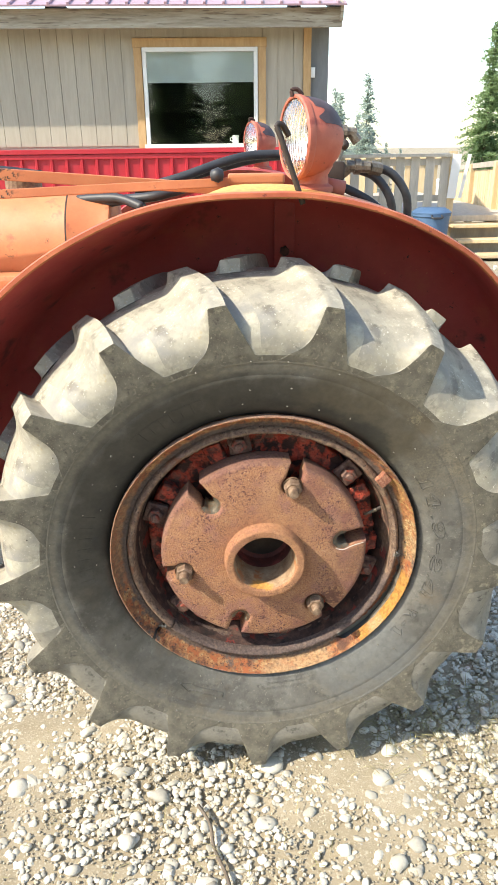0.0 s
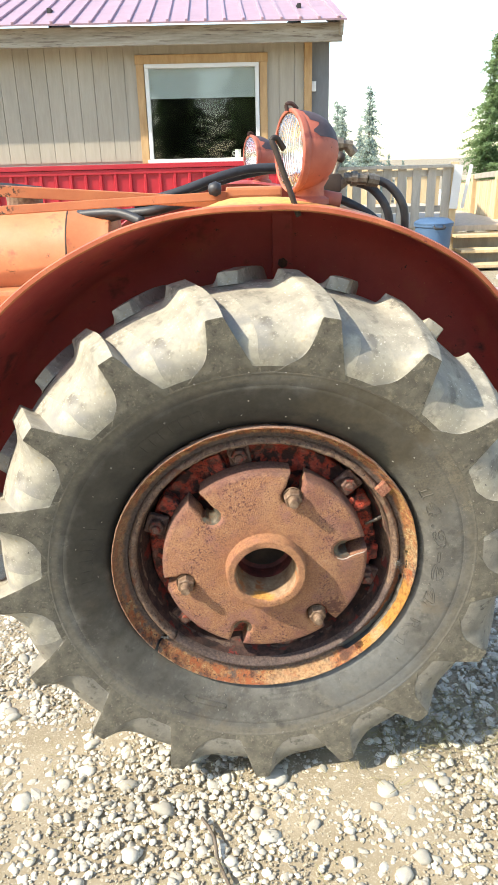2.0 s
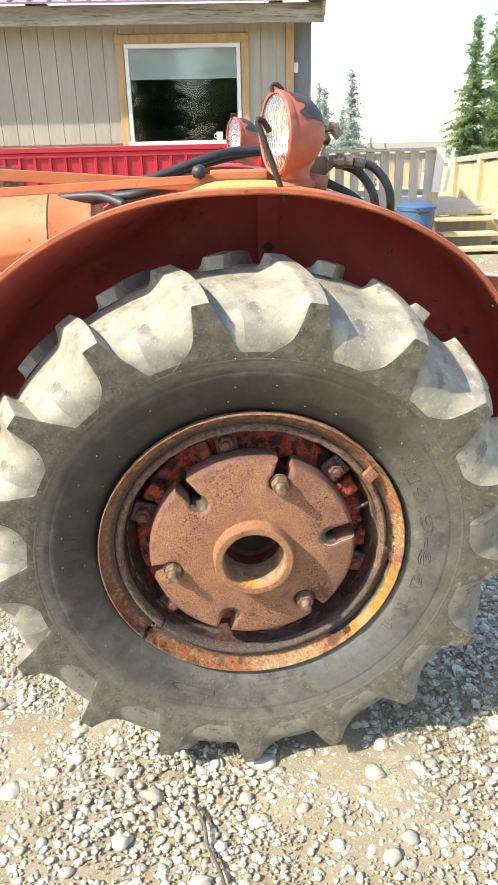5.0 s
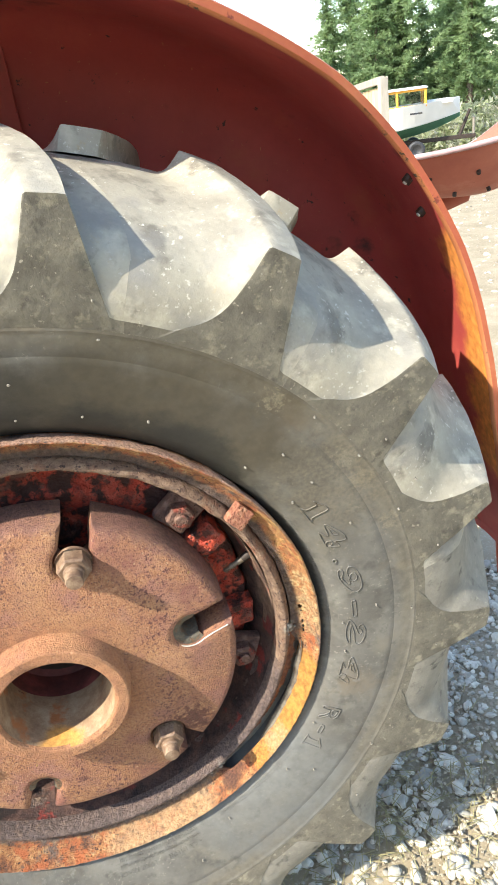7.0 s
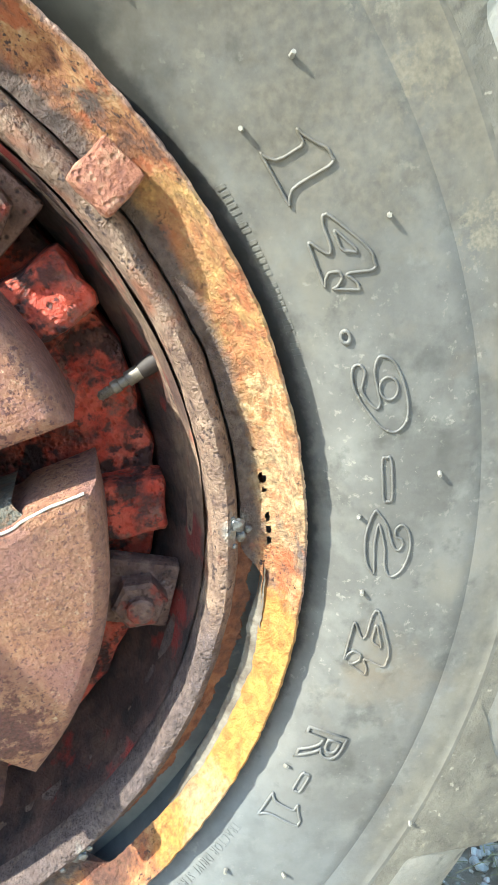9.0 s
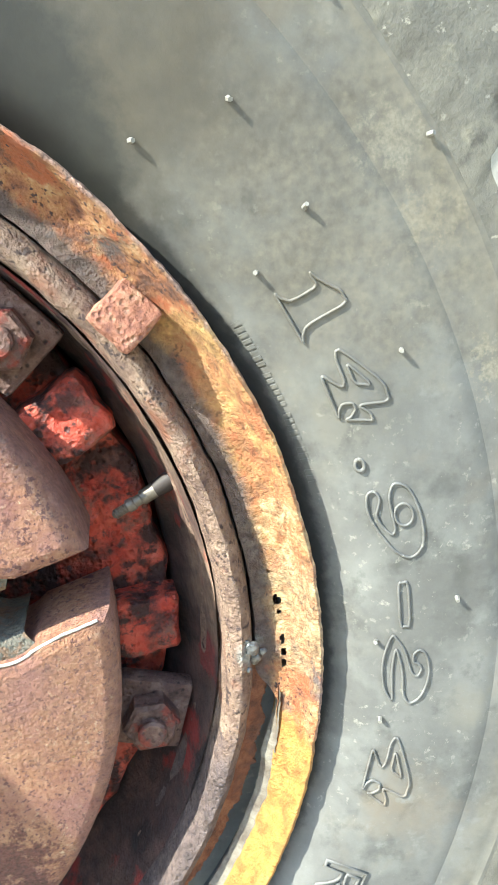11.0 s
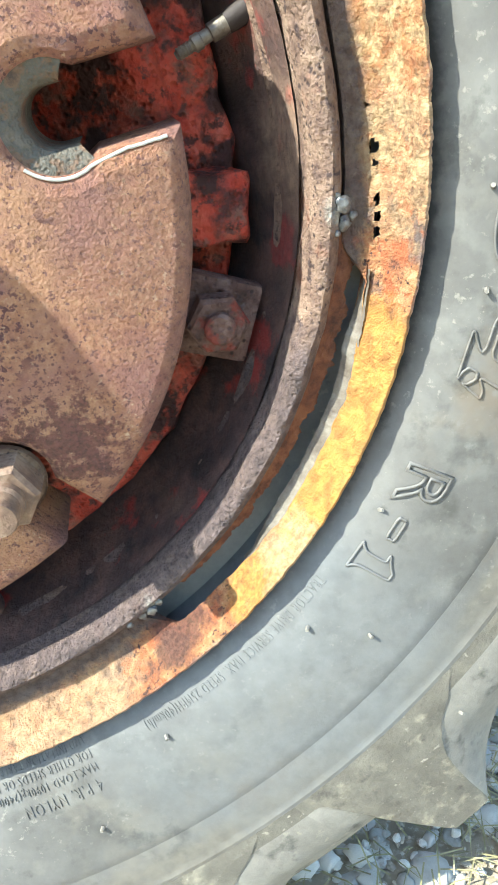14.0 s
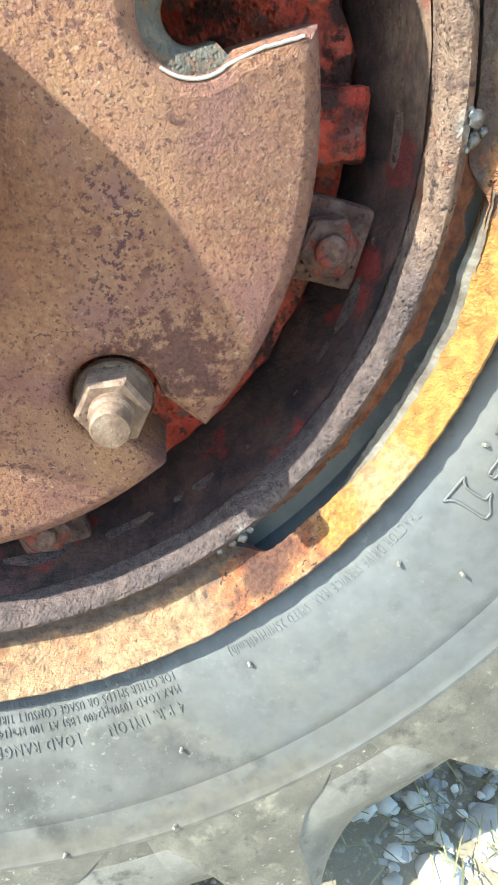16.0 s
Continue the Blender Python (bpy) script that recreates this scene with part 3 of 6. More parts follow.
def lug_mesh():
    """One sector of the tread: a curved bar with its valley, from the shoulder to the middle."""
    # valley r, y; bar r, y; half width left and right; left and right flank widths; turn in degrees
    face = [(0.4925, -0.0484, 0.4930, -0.0487, 0.105, 0.066, 0.010, 0.010, -0.6), (0.506, -0.0516, 0.5085, -0.0535, 0.080, 0.060, 0.010, 0.010, -0.4), (0.514, -0.0534, 0.5235, -0.0560, 0.053, 0.0545, 0.012, 0.009, -0.2),
            (0.527, -0.0550, 0.548, -0.0605, 0.0335, 0.0435, 0.020, 0.008, -0.1), (0.548, -0.0545, 0.584, -0.0662, 0.0235, 0.029, 0.040, 0.008, 0.0), (0.568, -0.0475, 0.6165, -0.0695, 0.0183, 0.0165, 0.060, 0.008, 0.0)]
    bar = [face[-1], (0.583, -0.034, 0.6285, -0.042, 0.0176, 0.0168, 0.080, 0.010, 0.5), (0.596, -0.013, 0.638, -0.012, 0.0174, 0.0172, 0.088, 0.011, 1.2), (0.607, 0.012, 0.6455, 0.02, 0.0176, 0.0176, 0.082, 0.012, 2.1),
           (0.6165, 0.038, 0.6515, 0.052, 0.018, 0.018, 0.064, 0.013, 3.2), (0.6245, 0.066, 0.656, 0.084, 0.0186, 0.0186, 0.046, 0.013, 4.5), (0.629, 0.094, 0.659, 0.112, 0.0194, 0.0194, 0.032, 0.013, 5.7),
           (0.631, 0.12, 0.661, 0.138, 0.0204, 0.0204, 0.022, 0.013, 6.7), (0.632, 0.1346, 0.634, 0.146, 0.0204, 0.0204, 0.018, 0.012, 7.0)]
    rows = catmull(face, 3)[:-1] + [list(face[-1])] + catmull(bar[:-1], 3)[1:] + [list(bar[-1])]
    P = 2 * math.pi * 0.6 / LUGS
    bm = bmesh.new()
    grid = []
    for rv, yv, rt_, yt, hl, hw, wl, wr, turn in rows:
        u = [(-0.0785, 0.0)]
        u += [(-hw - wr - (0.0785 - hw - wr) * q, 0.0) for q in (0.5, 0.0)]
        u += [(-hw - wr * q, (1 - q) ** 1.6) for q in (0.7, 0.45, 0.22, 0.06)]
        u += [(-hw + 0.0012, 1.0), (-hw * 0.4, 1.006), (hl * 0.4, 1.006), (hl - 0.0012, 1.0)]
        u += [(hl + wl * q, (1 - q) ** 2.1) for q in (0.02, 0.08, 0.18, 0.3, 0.44, 0.6, 0.8)]
        end = P - 0.0785
        u += [(hl + wl + (end - hl - wl) * q, 0.0) for q in (0.0, 0.35, 0.7, 1.0)]
        row = []
        for off, f in u:
            r, y = rv + (rt_ - rv) * f, yv + (yt - yv) * f
            a = math.radians(turn) + off / 0.6
            q = Vector((r * math.cos(a), y, r * math.sin(a)))
            worn = 0.0011 * noise.noise(q * 42) if 0.0 < off + 0.0785 < P - 0.001 and 0.5 < r and y < 0.13 else 0.0
            row.append(bm.verts.new((q.x * (1 + worn), y + worn, q.z * (1 + worn))))
        grid.append(row)
    for n, (p, q) in enumerate(zip(grid, grid[1:])):
        for k in range(len(p) - 1):
            fc = bm.faces.new((p[k], q[k], q[k + 1], p[k + 1]))
            if n < 3 or (n < 15 and 6 <= k <= 10):
                fc.material_index = 1
    bmesh.ops.remove_doubles(bm, verts=bm.verts, dist=1e-5)
    me = bpy.data.meshes.new("lug")
    bm.to_mesh(me)
    bm.free()
    me.materials.append(M["tread"])
    me.materials.append(M["lug_end"])
    me.polygons.foreach_set("use_smooth", [True] * len(me.polygons))
    me.set_sharp_from_angle(angle=radians(38))
    return me


lug_near = lug_mesh()
lug_far = lug_near.copy()
for v in lug_far.vertices:
    v.co.y = 2 * MID - v.co.y
lug_far.flip_normals()
# Lower lugs take the grayer copy: less dust, and their shade in the colour.
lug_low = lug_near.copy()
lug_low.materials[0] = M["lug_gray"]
for k in range(LUGS):
    for me, ph in ((lug_near, 0.0), (lug_far, 11.3)):
        ang = LUG0 + k * PITCH + ph
        turned = spin(ang)
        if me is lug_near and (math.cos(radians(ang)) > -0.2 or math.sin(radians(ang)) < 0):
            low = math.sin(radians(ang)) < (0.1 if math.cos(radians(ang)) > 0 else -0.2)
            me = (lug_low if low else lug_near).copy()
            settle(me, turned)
        ob = new("lug", me)
        ob.parent = tire
        ob.matrix_basis = turned


# raised writing on the sidewall, bent round the axle
def side_writing(body, size, r0, a0, raise_by, outline=0.0, label="", squeeze=1.0, total=None):
    cu = bpy.data.curves.new("writing", 'FONT')
    cu.body, cu.size = body, size
    if outline:
        cu.fill_mode, cu.bevel_depth, cu.bevel_resolution = 'NONE', outline, 1
    else:
        cu.extrude = 0.0003
        cu.space_character = 1.25
        cu.offset = -0.0001
    cu.resolution_u = 4
    me = curve_mesh(cu, "writing")
    ext = max(v.co.x for v in me.vertices)
    k = (radians(total) * r0 / ext) if total else squeeze
    for v in me.vertices:
        r = r0 + v.co.y
        a = radians(a0) - v.co.x * k / r0
        v.co = (r * math.cos(a), side_y(r) - raise_by - v.co.z, r * math.sin(a))
    settle(me)
    return part_of("writing", me, M["rubber"], tire, label)


GLYPHS = {"1": [[(0, 0), (1, 0), (0.88, 0.06), (0.78, 0.16), (0.75, 0.32), (0.75, 1), (0.52, 1), (0.36, 0.88), (0.16, 0.76), (0.0, 0.7), (0.27, 0.69), (0.27, 0.32), (0.24, 0.16), (0.13, 0.06)]],
          "4": [[(0.19, 0.02), (0.5, 0), (0.825, 0), (0.72, 0.06), (0.656, 0.16), (0.69, 0.34), (0.78, 0.36), (0.86, 0.22), (0.865, 0.12), (0.93, 0.34), (1, 0.58), (0.905, 0.58), (0.744, 0.42), (0.846, 0.98), (0.614, 1), (0.014, 0.53), (0, 0.44), (0.095, 0.38), (0.386, 0.36), (0.453, 0.3), (0.41, 0.22)], [(0.182, 0.515), (0.474, 0.51), (0.575, 0.79)]],
          "9": [[(0.03, 0.2), (0.06, 0.06), (0.25, 0), (0.46, 0.06), (0.66, 0.19), (0.89, 0.4), (1, 0.67), (0.89, 0.92), (0.66, 1), (0.36, 0.97), (0.1, 0.85), (0, 0.64), (0.06, 0.52), (0.2, 0.45), (0.41, 0.45), (0.59, 0.45), (0.64, 0.36), (0.51, 0.22), (0.36, 0.15), (0.25, 0.21), (0.14, 0.27)],
                [(0.42 - 0.145 * math.cos(math.pi * k / 5), 0.67 + 0.18 * math.sin(math.pi * k / 5)) for k in range(10)]],
          "2": [[(0, 0.19), (0.27, 0.04), (0.53, 0.01), (0.79, 0.08), (0.95, 0.25), (0.74, 0.23), (0.48, 0.21), (0.2, 0.27), (0.33, 0.35), (0.58, 0.44), (0.84, 0.48), (0.99, 0.64), (0.87, 0.88), (0.58, 1), (0.33, 0.94), (0.22, 0.8), (0.27, 0.66), (0.38, 0.66), (0.42, 0.77), (0.49, 0.83), (0.58, 0.77), (0.57, 0.67), (0.45, 0.57), (0.22, 0.46), (0.06, 0.31)]],
          ">": [[(0, 0.3), (0.74, 0.3), (0.7, 0.06), (1, 0.5), (0.7, 0.94), (0.74, 0.7), (0, 0.7)]],
          "-": [[(0, 0.36), (1, 0.36), (1, 0.56), (0, 0.56)]]}


def cut_glyph(ch, high, r0, a0, wide, line, label):
    """A serif outline figure of raised lines, bent round the axle; 2 and 9 are drawn round, the rest with eased corners."""
    bm = bmesh.new()
    for loop in GLYPHS[ch]:
        flat = []
        for k in range(len(loop)):
            p0, p1, p2, p3 = (Vector(loop[(k + d) % len(loop)]) for d in (-1, 0, 1, 2))
            if ch in "29":
                for t in (0, 0.25, 0.5, 0.75):
                    flat.append(0.5 * (2 * p1 + (p2 - p0) * t + (2 * p0 - 5 * p1 + 4 * p2 - p3) * t * t + (3 * p1 - p0 - 3 * p2 + p3) * t ** 3))
            else:
                flat += [p1 + (p2 - p1) * t for t in (0.16, 0.4, 0.6, 0.84)]
        pts = []
        for p in flat:
            r = r0 + high * p.y
            pts.append(polar(r, a0 - wide * p.x, side_y(r) - 0.0004))
        b2 = tube(pts + pts[:2], line, 6)
        me = bpy.data.meshes.new("tmp")
        b2.to_mesh(me)
        bm.from_mesh(me)
        bpy.data.meshes.remove(me)
    ob = part("writing", bm, M["rubber"], tire, label, smooth=True)
    settle(ob.data)
    return ob


for ch, a, w in (("1", 29.4, 4.2), ("4", 23.6, 6.0), ("9", 12.2, 6.4), ("-", 3.7, 4.0), ("2", -1.2, 6.4), ("4", -11.0, 6.8)):
    cut_glyph(ch, 0.0275, 0.391, a, w, 0.0009, "raised outline size numeral")
side_writing(".", 0.0395, 0.391, 15.4, 0.0007, 0.0009, "raised outline size numeral", total=1.6)
side_writing("R", 0.038, 0.386, -24.3, 0.0008, 0.0009, "raised outline letter", total=4.4)
cut_glyph("-", 0.027, 0.386, -29.9, 2.2, 0.001, "raised outline letter")
cut_glyph("1", 0.027, 0.386, -33.4, 3.0, 0.001, "raised outline letter")
side_writing("TRACTOR DRIVE SERVICE MAX. SPEED 25MPH(40km/h)", 0.009, 0.3765, -38.8, 0.0005, total=24.4)
side_writing("AND INFLATION TABLES FOR MAX.LOAD LIMIT A", 0.0078, 0.3665, -69.7, 0.0005, total=20.5)
side_writing("FOR OTHER SPEEDS OR USAGE CONSULT TIRE", 0.0078, 0.375, -69.7, 0.0005, total=19.5)
side_writing("MAX.LOAD 1090kg(2400 LBS) AT 100 kPa(14", 0.0078, 0.3835, -69.7, 0.0005, total=19.5)
side_writing("4 P.R. NYLON", 0.0115, 0.3945, -70.2, 0.0005, total=8)
side_writing("LOAD RANGE", 0.0115, 0.3945, -81.2, 0.0005, total=8.5)


def side_bar(a0, a1, r0, r1, h=0.0012, name="molded_bar"):
    bm = bmesh.new()
    n = max(2, int(abs(a1 - a0) / 1.5))
    rows = []
    for i in range(n + 1):
        a = a0 + (a1 - a0) * i / n
        rows.append([bm.verts.new(polar(r, a, side_y(r) - hh)) for r, hh in ((r0, -0.001), (r0, h), (r1, h), (r1, -0.001))])
    for p, q in zip(rows, rows[1:]):
        for j in range(3):
            bm.faces.new((p[j], p[j + 1], q[j + 1], q[j]))
    bm.faces.new(rows[0])
    bm.faces.new(rows[-1][::-1])
    bmesh.ops.recalc_face_normals(bm, faces=bm.faces)
    ob = part(name, bm, M["rubber"], tire)
    settle(ob.data)
    return ob


a = 29.0
for word in (5, 2, 6, 5, 3, 3):
    for k in range(word):
        side_bar(a, a - 0.34, 0.3665, 0.3705, 0.0006)
        a -= 0.55
    a -= 0.5
for k in range(7):
    side_bar(131 - k * 3.4, 128.6 - k * 3.4, 0.4, 0.428, 0.001)
    side_bar(188 - k * 4, 185.4 - k * 4, 0.398, 0.426, 0.001)
cut_glyph(">", 0.03, 0.405, -105.0, 16.0, 0.0011, "raised outline arrow")
# little rubber vent hairs
hair = bmesh.new()
bmesh.ops.create_cone(hair, segments=6, radius1=0.0015, radius2=0.0012, depth=0.0036, cap_ends=True)
bmesh.ops.rotate(hair, verts=hair.verts, matrix=Matrix.Rotation(radians(90), 3, 'X'))
hair_me = bpy.data.meshes.new("vent_hair")
hair.to_mesh(hair_me)
hair.free()
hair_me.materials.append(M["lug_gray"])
rng = random.Random(4)
for k in range(34):
    for r in (0.388, 0.43, 0.4885, 0.528):
        if rng.random() < 0.55:
            a = k * 360 / 34 + rng.uniform(-2, 2)
            ob = new("vent_hair", hair_me)
            ob.parent = tire
            rr = r + rng.uniform(-0.006, 0.006)
            at = polar(rr, a, side_y(rr) - 0.002)
            at.y += slack(at)
            ob.matrix_basis = Matrix.Translation(at) @ Matrix.Rotation(rng.uniform(-0.5, 0.5), 4, 'X') @ Matrix.Rotation(rng.uniform(-0.5, 0.5), 4, 'Z')

# rim: flange lip, band, groove, ridge, barrel
LIP = -0.012


def ring_part(profile, n, a0, a1, eat=None, wob=0.0, name="x", mat=None, label="", parent=None, m=None, holes=()):
    """A turned band; eat(a, j) moves the profile's points at some angles (rusted-away edges)."""
    bm = bmesh.new()
    full_turn = abs(a1 - a0) >= 359.9
    rows = []
    angles = n if isinstance(n, list) else [a0 + (a1 - a0) * i / n for i in range(n if full_turn else n + 1)]
    cnt = len(angles)
    n = cnt if full_turn else cnt - 1
    for a in angles:
        row = []
        for j, (r, y) in enumerate(profile):
            if eat:
                r, y = eat(a, j, r, y)
            aa = a
            for ha, hr, dr, dt in holes:
                eu, ev = (r - hr) / dr, radians(((a + 180) % 360 - 180) - ha) * r / dt
                ed = math.hypot(eu, ev)
                if 0.55 < ed < 1.5 and y > LIP + 0.004:
                    r, aa = hr + eu / ed * dr * 1.05, ha + math.degrees(ev / ed * dt * 1.05 / r)
            p = polar(r, aa, y)
            if wob:
                q = p * 38
                d = wob * noise.noise(q) + 0.5 * wob * noise.noise(q * 3.1)
                p = p + Vector((d * math.cos(radians(a)), d, d * math.sin(radians(a))))
            row.append(bm.verts.new(p))
        rows.append(row)
    for i in range(n):
        p, q = rows[i], rows[(i + 1) % cnt]
        for j in range(len(profile) - 1):
            c = (p[j].co + q[j + 1].co) / 2
            cr, ca = math.hypot(c.x, c.z), math.degrees(math.atan2(c.z, c.x))
            if any(((cr - hr) / dr) ** 2 + (radians(ca - ha) * cr / dt) ** 2 < 1 for ha, hr, dr, dt in holes):
                continue
            bm.faces.new((p[j], p[j + 1], q[j + 1], q[j]))
    if not full_turn:
        bm.faces.new(rows[0])
        bm.faces.new(rows[-1][::-1])
    bmesh.ops.recalc_face_normals(bm, faces=bm.faces)
    return sharp(part(name, bm, mat, parent, label, m), 50)


def zone(m, rgb, center, r_in, r_out, sc=25.0, lo=0.4, hi=0.55, amt=1.0, grain=0.45):
    """Mixes a colour (paint, rust, dirt, painted-in light and shade) into a material round a place, with a ragged edge.
    """
    nt = m.node_tree
    n, ln = nt.nodes, nt.links
    b = n["Principled BSDF"]
    old = b.inputs["Base Color"].links[0].from_socket
    co = n.new("ShaderNodeTexCoord")
    d = n.new("ShaderNodeVectorMath")
    if center is None:
        flat_v = n.new("ShaderNodeVectorMath")
        flat_v.operation = 'MULTIPLY'
        flat_v.inputs[1].default_value = (1, 0, 1)
        ln.new(co.outputs["Object"], flat_v.inputs[0])
        d.operation = 'LENGTH'
        ln.new(flat_v.outputs[0], d.inputs[0])
    else:
        d.operation = 'DISTANCE'
        d.inputs[1].default_value = center
        ln.new(co.outputs["Object"], d.inputs[0])
    a = n.new("ShaderNodeMapRange")
    a.inputs[1].default_value, a.inputs[2].default_value = r_out, r_in
    ln.new(d.outputs["Value"], a.inputs[0])
    t = n.new("ShaderNodeTexNoise")
    t.inputs["Scale"].default_value, t.inputs["Detail"].default_value = sc, 12
    t.inputs["Roughness"].default_value = 0.68
    ln.new(co.outputs["Object"], t.inputs["Vector"])
    s = n.new("ShaderNodeMath")
    s.operation = 'MULTIPLY_ADD'
    s.inputs[1].default_value, s.inputs[2].default_value = 0.8, -0.4
    ln.new(a.outputs[0], s.inputs[0])
    s2 = n.new("ShaderNodeMath")
    ln.new(s.outputs[0], s2.inputs[0])
    ln.new(t.outputs["Fac"], s2.inputs[1])
    w = n.new("ShaderNodeMapRange")
    w.inputs[1].default_value, w.inputs[2].default_value, w.inputs[4].default_value = lo, hi, amt
    ln.new(s2.outputs[0], w.inputs[0])
    mx = n.new("ShaderNodeMix")
    mx.data_type = 'RGBA'
    ln.new(w.outputs[0], mx.inputs[0])
    ln.new(old, mx.inputs[6])
    fine = n.new("ShaderNodeTexNoise")
    fine.inputs["Scale"].default_value, fine.inputs["Detail"].default_value = max(90.0, sc * 3.0), 8
    ln.new(co.outputs["Object"], fine.inputs["Vector"])
    fm = n.new("ShaderNodeMapRange")
    fm.inputs[1].default_value, fm.inputs[2].default_value = 0.32, 0.68
    fm.inputs[3].default_value, fm.inputs[4].default_value = 1 - grain, 1 + grain * 0.7
    ln.new(fine.outputs["Fac"], fm.inputs[0])
    tone = n.new("ShaderNodeVectorMath")
    tone.operation = 'SCALE'
    tone.inputs[0].default_value = rgb
    ln.new(fm.outputs[0], tone.inputs["Scale"])
    ln.new(tone.outputs[0], mx.inputs[7])
    ln.new(mx.outputs[2], b.inputs["Base Color"])


YELLOW = (0.54, 0.26, 0.055)
zone(M["rust"], (0.4, 0.25, 0.185), None, 0.3572, 0.3515, 130, 0.45, 0.75, 0.85, 0.6)
zone(M["rust"], (0.46, 0.22, 0.085), polar(0.345, 16, 0), 0.05, 0.2, 40, 0.62, 0.9, 0.65)
zone(M["rust"], (0.56, 0.34, 0.12), polar(0.349, 24, 0), 0.05, 0.13, 48, 0.86, 1.0, 0.7, 0.55)
zone(M["rust"], (0.58, 0.42, 0.21), polar(0.349, 6, 0), 0.04, 0.1, 90, 0.86, 0.96, 0.7, 0.6)
zone(M["rust"], (0.5, 0.33, 0.17), polar(0.347, 0, 0), 0.03, 0.1, 80, 0.78, 0.92, 0.6, 0.6)
zone(M["rust"], YELLOW, polar(0.349, -25, -0.01), 0.07, 0.12, 34, 0.62, 0.82, 0.85)
zone(M["rust"], (0.42, 0.13, 0.05), polar(0.345, 18, 0), 0.02, 0.16, 75, 0.88, 0.94, 0.65, 0.7)
zone(M["rust"], YELLOW, polar(0.349, -43, -0.01), 0.02, 0.055, 90, 0.58, 0.9, 0.8)
zone(M["rust"], (0.52, 0.36, 0.2), polar(0.349, -38, -0.015), 0.02, 0.06, 80, 0.66, 0.9, 0.7)
# Bottom of the flange paled: the direct sun on it is put into the colour.
zone(M["rust"], (0.48, 0.31, 0.17), polar(0.349, -76, -0.015), 0.07, 0.15, 50, 0.58, 0.95, 0.75)
zone(M["rust"], (0.15, 0.062, 0.04), polar(0.337, -53.5, 0.01), 0.015, 0.035, 100, 0.55, 0.8, 0.9)
zone(M["rust"], (0.3, 0.17, 0.1), polar(0.345, 170, 0), 0.1, 0.3, 40, 0.62, 0.9, 0.6)
zone(M["rust"], (0.12, 0.093, 0.08), None, 0.326, 0.3425, 60, 0.42, 0.7, 0.9)
# Ring beside the flange lip blackened: the lip's shadow is painted into the rubber.
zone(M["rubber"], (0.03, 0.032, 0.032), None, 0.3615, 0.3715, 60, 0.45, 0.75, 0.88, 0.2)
# Upper-left sidewall darkened in colour, where the sun hardly reaches.
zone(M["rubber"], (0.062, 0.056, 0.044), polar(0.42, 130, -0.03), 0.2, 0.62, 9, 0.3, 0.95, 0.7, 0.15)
zone(M["rubber"], (0.18, 0.158, 0.115), None, 0.476, 0.458, 34, 0.5, 0.95, 0.5, 0.3)
# Dark arc over top and left: shade plus bare black rubber, in the colour.
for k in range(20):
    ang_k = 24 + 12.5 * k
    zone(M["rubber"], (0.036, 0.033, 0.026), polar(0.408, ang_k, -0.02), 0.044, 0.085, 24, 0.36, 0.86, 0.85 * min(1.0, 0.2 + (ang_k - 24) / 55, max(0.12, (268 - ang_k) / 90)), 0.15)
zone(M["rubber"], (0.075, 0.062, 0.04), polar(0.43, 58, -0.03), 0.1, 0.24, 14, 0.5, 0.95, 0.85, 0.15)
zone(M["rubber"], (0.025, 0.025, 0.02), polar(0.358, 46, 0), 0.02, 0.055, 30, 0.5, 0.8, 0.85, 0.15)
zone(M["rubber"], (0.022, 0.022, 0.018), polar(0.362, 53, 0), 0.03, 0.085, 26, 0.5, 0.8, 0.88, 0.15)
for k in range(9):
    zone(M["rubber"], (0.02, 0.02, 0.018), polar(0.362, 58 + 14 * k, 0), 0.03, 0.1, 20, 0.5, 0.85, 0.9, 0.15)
zone(M["rubber"], (0.25, 0.215, 0.15), polar(0.475, 28, -0.037), 0.01, 0.075, 150, 0.8, 0.92, 0.6, 0.4)
zone(M["rubber"], (0.23, 0.2, 0.14), polar(0.478, 18, -0.037), 0.01, 0.075, 170, 0.8, 0.92, 0.55, 0.4)
zone(M["rubber"], (0.22, 0.19, 0.13), polar(0.474, 48, -0.037), 0.01, 0.075, 150, 0.82, 0.95, 0.55, 0.4)
zone(M["rubber"], (0.145, 0.15, 0.145), polar(0.42, -50, -0.03), 0.1, 0.26, 12, 0.6, 1.0, 0.8, 0.15)
# Lower lock ring: purple-gray rust tone with the ring's shade mixed in.
for ang_k in (-30, -52, -76, -100, -125):
    zone(M["ridge"], (0.105, 0.076, 0.07), polar(0.312, ang_k, 0.014), 0.05, 0.13, 60, 0.45, 0.85, 0.85, 0.45)
for ang_k in (2, 22):
    zone(M["rust_dark"], (0.27, 0.18, 0.115), polar(0.302, ang_k, 0.045), 0.02, 0.07, 45, 0.5, 0.9, 0.55, 0.5)
zone(M["rust_dark"], (0.2, 0.03, 0.025), polar(0.298, -8, 0.05), 0.008, 0.03, 60, 0.62, 0.72, 0.8, 0.4)
for m_, at in ((M["ridge"], -3.6), (M["rust"], -3.6), (M["ridge"], -53.5), (M["rust"], -53.5)):
    zone(m_, (0.36, 0.36, 0.31), polar(0.3165, at, 0.014), 0.004, 0.019, 70, 0.55, 0.85, 0.85, 0.4)
zone(M["rust"], (0.13, 0.06, 0.04), polar(0.345, -55.5, 0.0), 0.008, 0.026, 110, 0.6, 0.75, 0.9)
# Purple-brown plate edge, with the shade of its rounding in the colour.
zone(M["plate"], (0.2, 0.1, 0.08), None, 0.242, 0.212, 60, 0.5, 0.85, 0.7)
